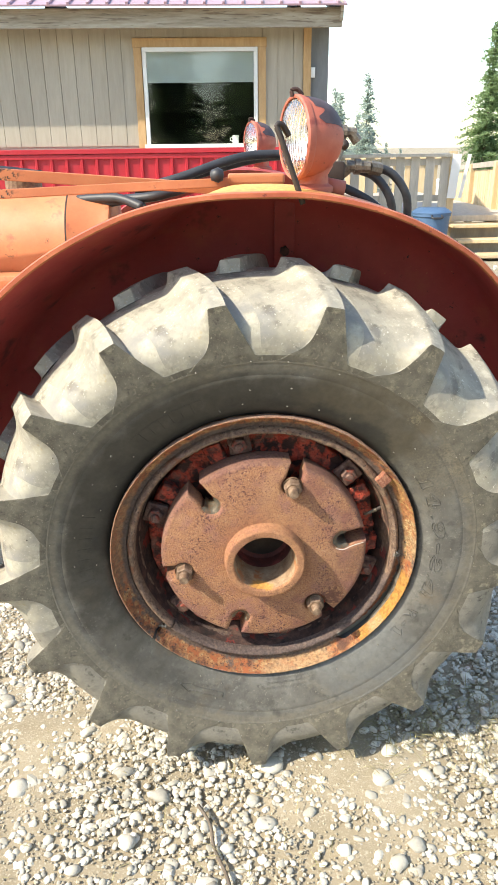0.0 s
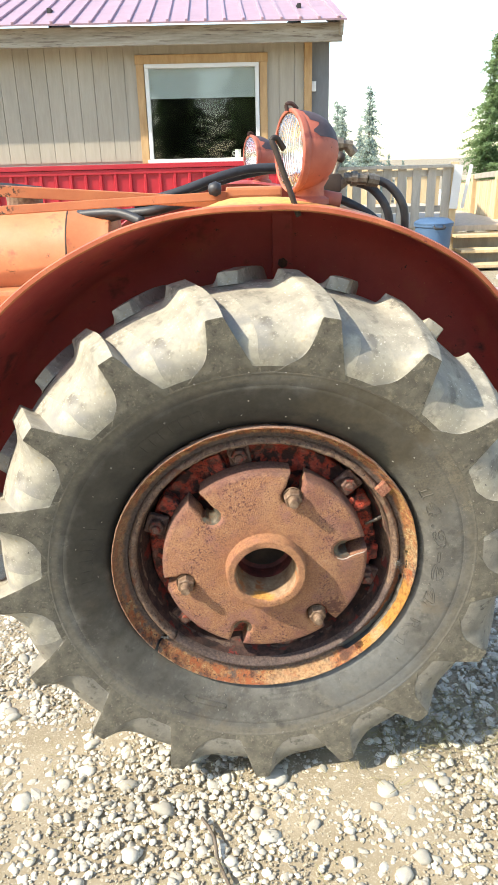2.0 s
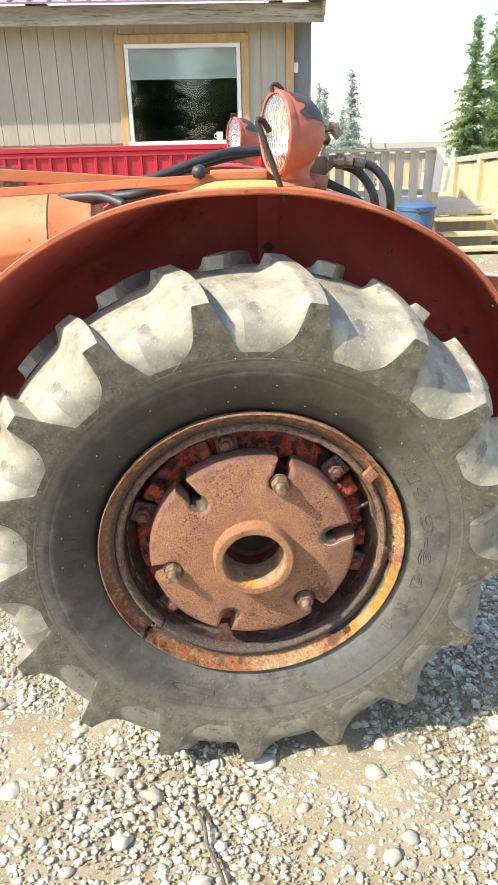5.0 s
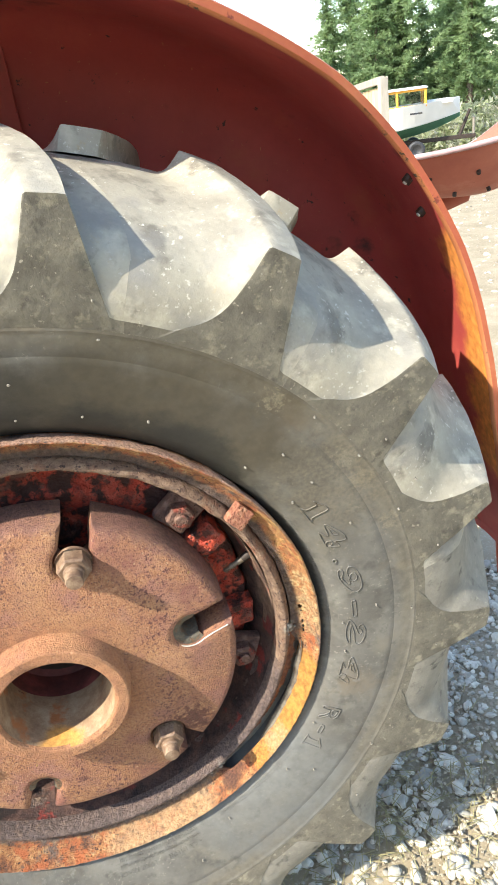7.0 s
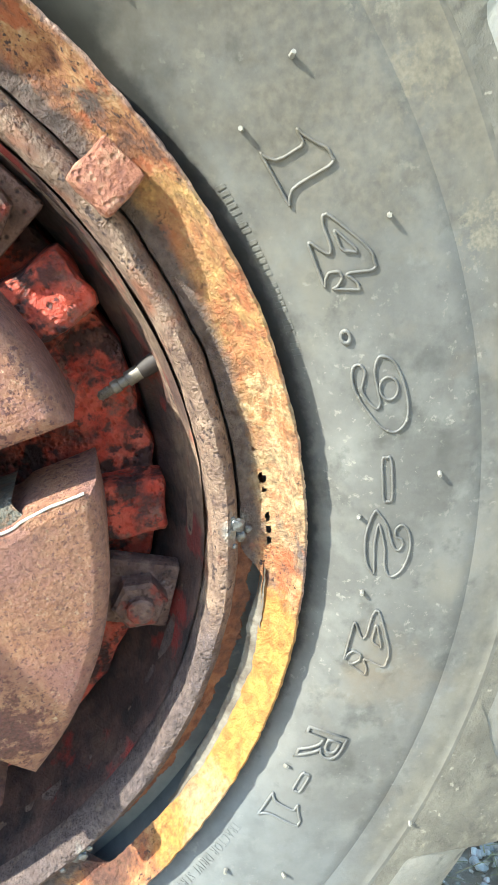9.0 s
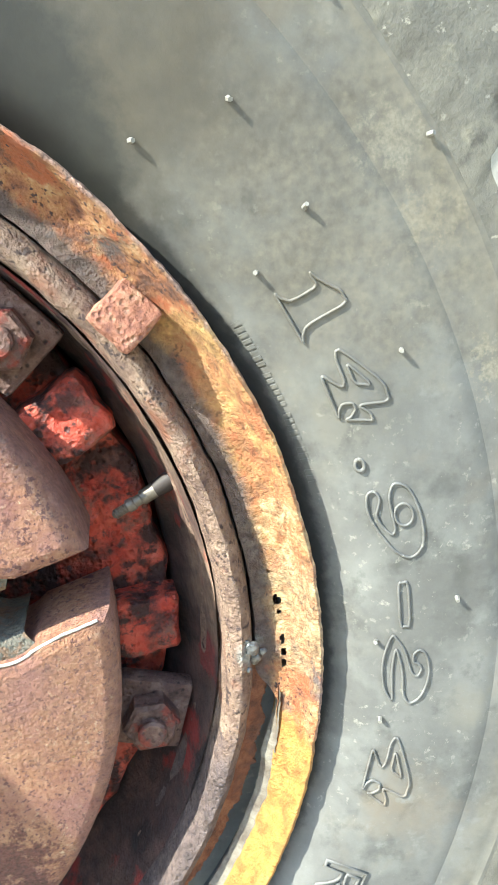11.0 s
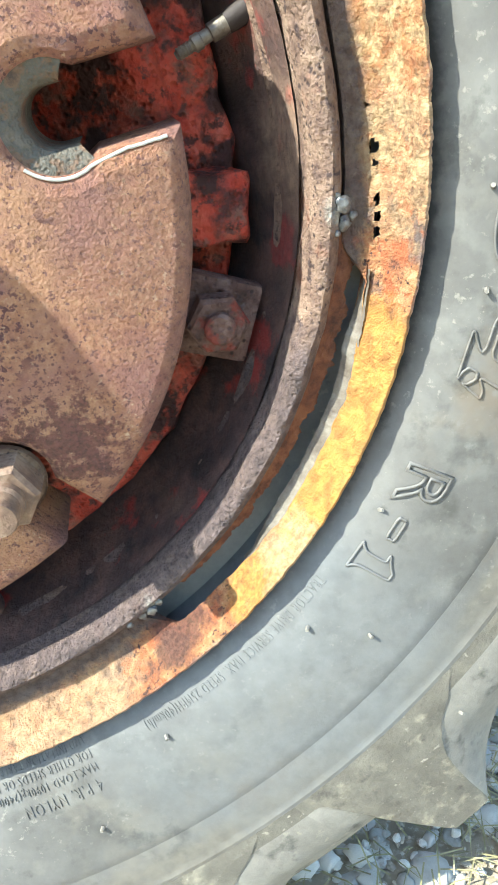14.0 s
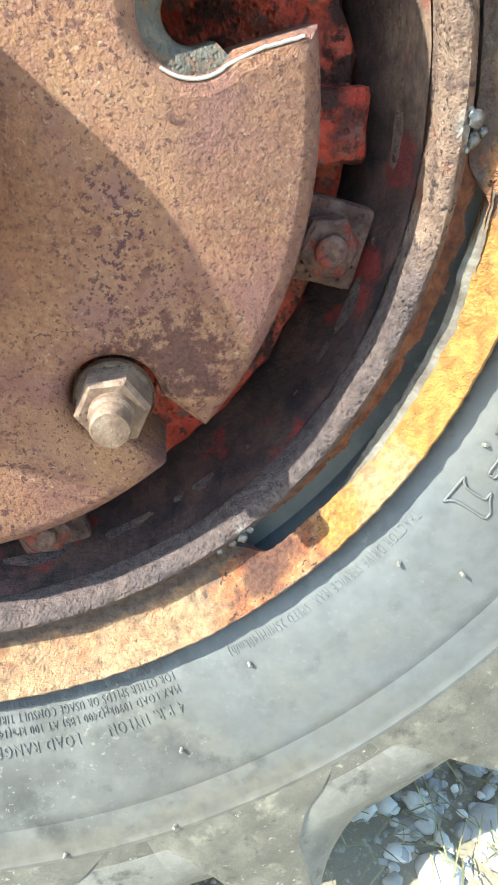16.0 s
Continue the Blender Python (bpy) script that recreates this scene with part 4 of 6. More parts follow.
for k, (ang_k, rad) in enumerate(((-118, 0.44), (-124, 0.41), (-131, 0.45), (-138, 0.42), (-108, 0.43))):
    zone(M["rubber"], (0.045, 0.045, 0.043), polar(rad, ang_k, -0.03), 0.012, 0.08, 40 + 3 * k, 0.5, 0.95, 0.4, 0.2)
zone(M["rubber"], (0.3, 0.27, 0.2), polar(0.472, 33, -0.04), 0.01, 0.06, 190, 0.76, 0.88, 0.4, 0.5)
zone(M["rubber"], (0.14, 0.118, 0.082), polar(0.45, 30, -0.036), 0.05, 0.17, 70, 0.55, 1.0, 0.6, 0.4)
zone(M["lug_end"], (0.3, 0.27, 0.19), None, 0.55, 0.5, 60, 0.95, 1.05, 0.6, 0.3)
zone(M["plate"], (0.42, 0.195, 0.095), (0, -0.03, 0.0), 0.09, 0.2, 40, 0.5, 1.0, 0.75, 0.3)
zone(M["plate"], (0.13, 0.046, 0.034), polar(0.203, -37, 0.0), 0.0, 0.11, 120, 0.66, 0.76, 0.85, 0.5)
zone(M["plate"], (0.13, 0.048, 0.036), polar(0.17, -40, 0.0), 0.0, 0.08, 190, 0.72, 0.8, 0.8, 0.5)
zone(M["plate"], (0.25, 0.12, 0.08), polar(0.2, -5, 0.0), 0.02, 0.12, 90, 0.6, 0.95, 0.5, 0.6)
for ang_k, rad in ((-8, 0.205), (-19, 0.196), (-22, 0.208), (-25, 0.2), (-15, 0.214)):
    zone(M["plate"], (0.6, 0.42, 0.03), polar(rad, ang_k, 0.0), 0.0, 0.022, 240, 0.8, 0.86, 0.85, 0.4)
zone(M["orange"], (0.74, 0.43, 0.1), (0.02, 0.2, 0.8), 0.1, 0.3, 14, 0.5, 0.75, 0.85, 0.3)
for z_ in (0.5, 0.455, 0.41):
    zone(M["fender_in"], (0.03, 0.022, 0.026), (0.605 - 0.25 * (z_ - 0.43), 0.4, z_), 0.012, 0.045, 40, 0.5, 0.75, 0.9, 0.3)
zone(M["cream"], (0.56, 0.27, 0.06), (-0.01, -0.035, -0.07), 0.015, 0.05, 40, 0.5, 0.75, 0.85, 0.4)
# Orange strip painted along the rear inside, for sunlight falling on the red.
for ang_k, rad, y_ in ((33, 0.765, 0.115), (27, 0.745, 0.12), (21, 0.73, 0.125), (15, 0.717, 0.13), (9, 0.713, 0.13)):
    zone(M["fender_in"], (0.68, 0.26, 0.06), polar(rad, ang_k, y_), 0.035, 0.1, 22, 0.5, 0.8, 0.9, 0.3)

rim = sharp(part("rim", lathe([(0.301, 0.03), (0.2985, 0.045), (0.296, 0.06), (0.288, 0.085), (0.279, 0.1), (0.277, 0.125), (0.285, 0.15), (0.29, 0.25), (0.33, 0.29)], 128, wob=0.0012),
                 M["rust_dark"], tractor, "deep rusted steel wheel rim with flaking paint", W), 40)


def torn(a):
    """Radius of the torn inner edge of the flange strip."""
    return 0.3365 + 0.007 * smooth01((-8 - a) / 16) - 0.002 * smooth01((-36 - a) / 12) + 0.0014 * noise.noise((a * 0.35, 2.0, 0)) + 0.0009 * noise.noise((a * 1.3, 5.0, 0)) + 0.0005 * noise.noise((a * 4.5, 8.0, 0))


def gnaw(a, j, r, y):
    """The band rusted through between flange strip and lock ring on the lower quarter; a ragged outer lip."""
    a = (a + 180) % 360 - 180
    k = smooth01((a + 57) / 4) * smooth01((-6.5 - a) / 4)
    e = torn(a)
    if j >= 5 and r < e and k > 0:
        y += (min(y, LIP + 0.024) - y) * k
        r += (e - r) * k
    if j in (2, 3, 4, 5):
        r += 0.0006 * noise.noise((a * 1.1, 3.0, 6)) + 0.0006 * noise.noise((a * 4.0, 1.0, 2))
        y += 0.0012 * noise.noise((a * 0.7, 7.0, 1)) + 0.0005 * noise.noise((a * 3.1, 4.0, 3))
    return r, y


BAND = [(0.351, 0.022), (0.3555, 0.004), (0.3572, LIP + 0.004), (0.3565, LIP - 0.001), (0.3545, LIP - 0.002), (0.3525, LIP + 0.001)]
BAND += catmull([(0.3515, LIP + 0.004), (0.3475, LIP + 0.015), (0.341, LIP + 0.0235), (0.334, LIP + 0.0275), (0.328, LIP + 0.0295), (0.3225, LIP + 0.030)], 5)
BAND += [(0.3225, LIP + 0.043), (0.34, LIP + 0.041)]
flange = ring_part(BAND, [-138.9 + 0.45 * k for k in range(289)] + [-9.2 + 0.14 * k for k in range(114)] + [6.8 + 0.45 * k for k in range(473)], -138.9, 219.6, gnaw, 0.0012, "flange", M["rust"], "pitted rim flange with orange and yellow rust", rim,
                   holes=((1.6, 0.3365, 0.0022, 0.0036), (0.2, 0.337, 0.0013, 0.0018), (-2.9, 0.3385, 0.0014, 0.003), (-4.3, 0.339, 0.0019, 0.0026), (-5.6, 0.3393, 0.0012, 0.0028), (4.9, 0.334, 0.001, 0.001)))


def chew(a, j, r, y):
    a = (a + 180) % 360 - 180
    if j < 2:
        k = smooth01((a + 54) / 6) * smooth01((-7 - a) / 4)
        return r + k * (0.002 + 0.003 * noise.noise((a * 0.5, 1.0, 4)) + 0.0015 * noise.noise((a * 2.7, 3.0, 1))), y
    return r, y


ring_part([(0.3215, LIP + 0.045), (0.3215, LIP + 0.038), (0.3203, LIP + 0.029), (0.317, LIP + 0.0215), (0.3125, LIP + 0.0185), (0.3082, LIP + 0.02), (0.3048, LIP + 0.026), (0.303, LIP + 0.036), (0.302, LIP + 0.052), (0.2945, LIP + 0.075)],
          520, -136.5, 222.6, chew, 0.0015, "lock_ring", M["ridge"], "pitted gray-brown lock ring", rim)
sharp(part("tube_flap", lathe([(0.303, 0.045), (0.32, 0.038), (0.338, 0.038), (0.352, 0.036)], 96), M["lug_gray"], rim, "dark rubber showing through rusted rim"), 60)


def scale_edge(a, j, r, y):
    t = (a + 50) / 44
    if j in (0, 1):
        r += (0.0085 + 0.004 * noise.noise((a * 0.4, 6.0, 2)) + 0.0025 * noise.noise((a * 1.9, 2.0, 7)) + 0.001 * noise.noise((a * 5.5, 2.0, 7))) * (1.25 - 0.9 * abs(t - 0.75))
    return r, y


ring_part([(0.3215, LIP + 0.037), (0.3215, LIP + 0.034), (0.3195, LIP + 0.03), (0.318, LIP + 0.031)], 220, -50, -6, scale_edge, 0.0007, "rust_scale", M["scale_rust"], "ragged brown rust left along the lock ring", rim)


def liner_edge(a, j, r, y):
    e = torn(a)
    taper = smooth01((a + 43) / 8) * smooth01((-9 - a) / 8)
    return (e + 0.0012, y) if j == 0 else (e + 0.0012 - 0.0075 * taper * (1 + 0.25 * noise.noise((a * 0.8, 1, 1))) * (1 if j == 1 else 0.9), y)


M["torn"] = surf("dull_torn_steel", [(0.32, (0.07, 0.05, 0.034)), (0.5, (0.14, 0.115, 0.085)), (0.7, (0.22, 0.195, 0.15))], 60, detail=10, rough=(0.5, 0.8), bump=0.6, bump_scale=200)
M["bare"] = surf("worn_patina_metal", [(0.36, (0.05, 0.03, 0.02)), (0.45, (0.15, 0.085, 0.045)), (0.52, (0.085, 0.078, 0.058)), (0.6, (0.14, 0.11, 0.075)), (0.74, (0.3, 0.24, 0.165))], 60, detail=13, rough=(0.5, 0.8), bump=0.8, bump_scale=130, dist=0.004, pits=(380, (0.07, 0.055, 0.04), 0.15, 0.2))
ring_part([(0.342, LIP + 0.0225), (0.337, LIP + 0.0285), (0.337, LIP + 0.0305)], 160, -43, -9, liner_edge, 0.0003, "torn_edge", M["torn"], "pale bare edge of torn steel", rim)

# the two cracks with weld blobs: angle, radius, size of each blob
WELDS = ((-3.0, 0.3185, 0.0042), (-4.9, 0.3215, 0.0036), (-4.2, 0.3262, 0.0024), (-2.2, 0.3155, 0.0018), (-5.6, 0.3165, 0.0018), (-54.0, 0.318, 0.0036), (-52.6, 0.3165, 0.0026), (-55.8, 0.3205, 0.003), (-57.2, 0.3165, 0.0022),
         (-139.6, 0.33, 0.0038), (-138.6, 0.326, 0.0028), (-140.8, 0.334, 0.003), (-139.2, 0.322, 0.0024))
for k, (ang, r0, size) in enumerate(WELDS):
    bm = bmesh.new()
    bmesh.ops.create_icosphere(bm, subdivisions=3, radius=size)
    for v in bm.verts:
        v.co *= 1 + 0.55 * noise.noise(v.co * 480 + Vector((k * 3.0, ang, 0)))
        v.co.y *= 0.5
    part("weld_bead", bm, M["weld"], rim, "blue-gray weld blob", Matrix.Translation(polar(r0, ang, LIP + (0.0205 if r0 < 0.32 else 0.026))), smooth=True)

# square clip on the flange
cb = box((0, 0, 0), (0.029, 0.015, 0.027), 0.0035)
bmesh.ops.subdivide_edges(cb, edges=cb.edges, cuts=3, use_grid_fill=True)
for v in cb.verts:
    v.co += Vector((noise.noise(v.co * 120), noise.noise(v.co * 120 + Vector((5, 0, 0))), noise.noise(v.co * 120 + Vector((0, 9, 0))))) * 0.0014
part("square_clip", cb, M["pink_rust"], rim, "pink rust-scaled square clip head", Matrix.Translation(polar(0.3265, 34.8, LIP + 0.0175)) @ spin(40) @ Matrix.Rotation(radians(12), 4, 'Z'), smooth=True)


# plate with six slots
def slotted(R, slots):
    pts = []
    for i, (s, hw, uc, pr) in enumerate(slots):
        da = math.degrees(math.asin(hw / R))
        loc = [(math.sqrt(R * R - hw * hw), -hw)]
        start = math.asin(min(1.0, hw / pr))
        if pr > hw * 1.05:
            arc = [start + (2 * math.pi - 2 * start) * k / 22 for k in range(23)]
            loc += [(uc + pr * math.cos(-t), pr * math.sin(-t)) for t in arc]
        else:
            loc += [(uc - hw * math.sin(math.pi * k / 12), -hw * math.cos(math.pi * k / 12)) for k in range(13)]
        loc.append((math.sqrt(R * R - hw * hw), hw))
        c, si = math.cos(radians(s)), math.sin(radians(s))
        pts += [(u * c - v * si, u * si + v * c) for u, v in loc]
        nxt = slots[(i + 1) % len(slots)]
        e = nxt[0] + (360 if i == len(slots) - 1 else 0) - math.degrees(math.asin(nxt[1] / R))
        st = s + da
        m = max(3, int((e - st) / 2.5))
        pts += [(R * math.cos(radians(st + (e - st) * k / m)), R * math.sin(radians(st + (e - st) * k / m))) for k in range(1, m)]
    return pts


def dome(x, z):
    """How far the cast plate's face falls back towards its edge."""
    return 0.85 * max(0.0, math.hypot(x, z) - 0.12) ** 2


def domed(me, step=0.0):
    """Cuts a flat face finely and lets it fall back like the plate's."""
    bm = bmesh.new()
    bm.from_mesh(me)
    if step:
        for k in range(-11, 12):
            for no in ((1, 0, 0), (0, 0, 1)):
                bmesh.ops.bisect_plane(bm, geom=bm.verts[:] + bm.edges[:] + bm.faces[:], plane_co=Vector(no) * (k * step), plane_no=no, dist=1e-6)
    for v in bm.verts:
        v.co.y += dome(v.co.x, v.co.z)
        if step:
            v.co.y += 0.0007 * noise.noise((v.co.x * 30, 0, v.co.z * 30))
    bm.to_mesh(me)
    bm.free()


def disc_part(name, outlines, half, y, bev, mat, label, parent, m=None, slope=0.0):
    me = curve_mesh(shape(outlines, half, bev), name)
    for v in me.vertices:
        x, z, d = v.co
        v.co = (x, y + d - slope * max(0.0, 1 - math.hypot(x, z) / 0.245), z)
    me.flip_normals()
    ob = part_of(name, me, mat, parent, label, m)
    return sharp(ob, 30)


def circle(r, n=64):
    return [(r * math.cos(2 * math.pi * k / n), r * math.sin(2 * math.pi * k / n)) for k in range(n)]


FACE = -0.0135
NUTS = (71, 191, 311)
plate_pts = slotted(0.2315, [(11, 0.0275, 0.186, 0.0322), (71.5, 0.0275, 0.193, 0.0318), (131, 0.0265, 0.184, 0.0305), (191, 0.0265, 0.193, 0.0318), (252, 0.0265, 0.187, 0.0305), (311, 0.0265, 0.187, 0.034)])
plate = disc_part("wheel_weight", [plate_pts, circle(0.083)], 0.024, FACE + 0.0335, 0.0095, M["plate"], "round rusty cast-iron plate with six slots", tractor, W)
domed(plate.data, 0.02)
sharp(plate, 30)
hub = part("hub_ring", lathe([(0.0945, FACE + 0.001), (0.0935, FACE - 0.0012), (0.0918, FACE - 0.0255), (0.0905, FACE - 0.0293), (0.088, FACE - 0.031), (0.0755, FACE - 0.031), (0.073, FACE - 0.0295), (0.0715, FACE - 0.0255), (0.07, FACE), (0.069, 0.045)], 160, wob=0.0005),
           [M["plate"], M["cream"]], plate, "raised rusty hub ring with pale bore")
sharp(hub, 28)
for p in hub.data.polygons:
    if math.hypot(p.center.x, p.center.z) < 0.0722:
        p.material_index = 1
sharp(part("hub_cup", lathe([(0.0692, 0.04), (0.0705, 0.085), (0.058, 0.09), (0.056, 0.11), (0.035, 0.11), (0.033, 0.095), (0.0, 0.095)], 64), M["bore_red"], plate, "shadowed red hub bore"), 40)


for sa, hw, uc, pr in ((11, 0.0275, 0.186, 0.0322), (131, 0.0265, 0.184, 0.0305), (252, 0.0265, 0.187, 0.0305)):
    bm = bmesh.new()
    rows = []
    c, si = math.cos(radians(sa)), math.sin(radians(sa))
    st = math.asin(hw / pr) + 0.02
    for f, yy in ((1.0, FACE + 0.0025), (0.94, FACE + 0.0038), (0.7, FACE + 0.0048), (0.25, FACE + 0.0065), (0.05, FACE + 0.009), (0.0, FACE + 0.013), (0.0, FACE + 0.056)):
        row = []
        for k in range(33):
            t = st + (2 * math.pi - 2 * st) * k / 32
            hi_ = hw - 0.0145
            inner = hi_ if math.cos(t) < 0 else min(pr, hi_ / max(1e-4, abs(math.sin(t))))
            r = inner + (pr + 0.0008 - inner) * f
            r += 0.0007 * noise.noise((t * 3, yy * 200, sa)) * (0 < f < 1)
            u, v = uc + r * math.cos(t), r * math.sin(t)
            row.append(bm.verts.new((u * c - v * si, yy + 0.0008 * noise.noise((u * 120, v * 120, sa)), u * si + v * c)))
        rows.append(row)
    for p, q in zip(rows, rows[1:]):
        for k in range(len(p) - 1):
            bm.faces.new((p[k], p[k + 1], q[k + 1], q[k]))
    bmesh.ops.recalc_face_normals(bm, faces=bm.faces)
    domed(part("slot_seat", bm, M["bare"], plate, "worn greenish bare-metal slot seat", smooth=True).data)
    if sa == 11:
        line = []
        for k in range(11):
            u = 0.2325 - 0.0195 * k / 10
            line.append((u, -hw + 0.0068 + 0.0007 * noise.noise((u * 260, 0, 0)), FACE + 0.0018))
        for k in range(12):
            t = -(st + 0.1) - 1.3 * k / 11
            line.append((uc + (pr - 0.0072) * math.cos(t), (pr - 0.0072) * math.sin(t), FACE + 0.0024))
        pts = [Vector((u * c - v * si, yy + dome(u * c - v * si, u * si + v * c), u * si + v * c)) for u, v, yy in line]
        part("slot_edge", tube(pts, 0.0009, 6), M["white_metal"], plate, "bright worn slot edge", smooth=True)


def hex_bm(af, h, y0, chamf=0.0025, sides=6):
    bm = bmesh.new()
    R = af / 2 / math.cos(math.pi / sides)
    rings = []
    for rr, yy in ((R, y0), (R, y0 - h + chamf), (R - chamf * 1.1, y0 - h)):
        rings.append([bm.verts.new(polar(rr, 360 * k / sides + 17, yy)) for k in range(sides)])
    for a, b in zip(rings, rings[1:]):
        for k in range(sides):
            bm.faces.new((a[k], a[(k + 1) % sides], b[(k + 1) % sides], b[k]))
    bm.faces.new(rings[-1])
    bmesh.ops.recalc_face_normals(bm, faces=bm.faces)
    return bm


for k, a in enumerate(NUTS):
    r = 0.192 if k < 2 else 0.187
    m = Matrix.Translation(polar(r, a, 0.003)) @ spin(a * 1.3)
    w = sharp(part("washer", lathe([(0.0, FACE + 0.006), (0.021, FACE + 0.006), (0.022, FACE + 0.004), (0.022, FACE + 0.009)], 24), M["nut"], plate, "", m), 40)
    nb = hex_bm(0.0355, 0.02, FACE + 0.006)
    part("hex_nut", nb, M["nut"], plate, "rusted hex wheel nut", m)
    sharp(part("stud", lathe([(0.0125, FACE - 0.01), (0.0125, FACE - 0.019), (0.0108, FACE - 0.021), (0.0108, FACE - 0.031), (0.0098, FACE - 0.033), (0.0, FACE - 0.0334)], 20), M["nut"], plate, "pale stud end", m), 40)

# red wheel centre with clamps behind the plate
cast = []
for k in range(144):
    a = 2.5 * k
    r = 0.27 + 0.006 * noise.noise((a * 0.2, 0, 0))
    cast.append((r * math.cos(radians(a)), r * math.sin(radians(a))))
centre = disc_part("wheel_centre", [cast, circle(0.08)], 0.016, 0.108, 0.005, M["red_cast"], "chipped red cast wheel centre", tractor, W)
for k in range(6):
    a = 41.5 + 60 * k
    m = Matrix.Translation(polar(0.266, a, 0.013)) @ spin(a)
    part("clamp", box((0.0, 0.052, 0), (0.05, 0.016, 0.05), 0.004), M["clamp"], centre, "rusty square rim clamp", m)
    part("clamp_bolt", hex_bm(0.033, 0.017, 0.045), M["clamp"], centre, "rusty clamp nut", m)
    sharp(part("stud", lathe([(0.0095, 0.03), (0.0095, 0.0225), (0.008, 0.021), (0.0, 0.021)], 14), M["clamp"], centre, "", m), 40)
    # a raised lobe on the casting to one side of each clamp
    for off, high in (((-13.0, 0.042),), ((13.5, 0.036),))[k % 2]:
        lb = box((0.2575, 0.096 - high / 2, 0), (0.046, high, 0.041), 0.007)
        bmesh.ops.subdivide_edges(lb, edges=lb.edges, cuts=4, use_grid_fill=True)
        for v in lb.verts:
            q = v.co * 55 + Vector((a + off, 0, k * 3.0))
            v.co += Vector((noise.noise(q), noise.noise(q + Vector((7, 0, 0))), noise.noise(q + Vector((0, 7, 0))))) * 0.0035
        part("lobe", lb, M["red_cast"], centre, "", spin(a + off), smooth=True)


def rough_edge(a, j, r, y):
    n = noise.noise((math.cos(radians(a)) * 4, math.sin(radians(a)) * 4, 3.0))
    s2 = noise.noise((math.cos(radians(a)) * 16, math.sin(radians(a)) * 16, 8.0))
    if j >= 4:
        bay = smooth01((11.5 - abs((a - 12.5 + 30) % 60 - 30)) / 3)
        r += 0.005 * n + 0.004 * (1 if s2 > 0.12 else -0.4) - 0.0055 * (j - 3) * bay
    return r, y + 0.007 * n * (j < 6) + 0.004 * s2


ring_part([(0.15, 0.1), (0.2, 0.094), (0.218, 0.086), (0.232, 0.082), (0.246, 0.083), (0.257, 0.087), (0.265, 0.094), (0.268, 0.125)], 420, 0, 360, rough_edge, 0.0035, "casting_ring", M["red_cast"], "rough chipped red casting", centre)
valve = sharp(part("valve_stem", tube([polar(0.297, 14.9, 0.07), polar(0.288, 14.5, 0.07), polar(0.283, 14.3, 0.07)], 0.0066, 14, r1=0.0056), M["dark"], rim, "rubber valve stem"), 40)
vt = [(0.0, 0.0), (0.0018, 0.0), (0.0022, 0.001), (0.0032, 0.0015)]
for k in range(5):
    vt += [(0.0034, 0.002 + 0.0016 * k), (0.0029, 0.0028 + 0.0016 * k)]
vt += [(0.0034, 0.0105), (0.0044, 0.011), (0.0044, 0.0155), (0.0036, 0.016), (0.0036, 0.021), (0.005, 0.0215), (0.005, 0.033)]
p0, p1 = polar(0.2525, 12.9, 0.0695), polar(0.286, 14.4, 0.07)
vm = Matrix.Translation(p0) @ (p1 - p0).to_track_quat('Y', 'Z').to_matrix().to_4x4()
sharp(part("valve_tip", lathe(vt, 16), M["fitting"], rim, "threaded metal valve tip", vm), 40)

sharp(part("axle_housing", lathe([(0.0, 0.085), (0.079, 0.09), (0.08, 0.12), (0.12, 0.14), (0.12, 0.36), (0.09, 0.4), (0.09, 1.3)], 40), M["dark"], tractor, "greasy dark axle housing", W), 40)
# Added disc, stops bright ground from showing through the wheel.
sharp(part("backing_disc", lathe([(0.08, 0.14), (0.2, 0.145), (0.286, 0.15)], 64), M["rust_dark"], tractor, "dark disc added to close the wheel from behind", W), 40)
sharp(part("brake_drum", lathe([(0.12, 0.25), (0.26, 0.26), (0.27, 0.3), (0.27, 0.36), (0.1, 0.37)], 48), M["dark"], tractor, "", W), 40)


# ---- fender ----
FENDER_EDGE = [(-12, 0.81, 0.17), (-4, 0.752, 0.14), (2, 0.718, 0.12), (8, 0.708, 0.11), (15, 0.712, 0.11), (25, 0.735, 0.105), (35, 0.765, 0.1), (45, 0.786, 0.09), (55, 0.798, 0.06), (70, 0.801, 0.02), (90, 0.797, 0), (110, 0.808, 0), (130, 0.807, 0), (188, 0.8, 0)]


def fender_lip(a):
    """The outer edge: radius and y at an angle."""
    t = FENDER_EDGE
    for (a0, r0, y0), (a1, r1, y1) in zip(t, t[1:]):
        if a0 <= a <= a1:
            k = (a - a0) / (a1 - a0)
            return r0 + (r1 - r0) * k, y0 + (y1 - y0) * k
    return t[-1][1], t[-1][2]


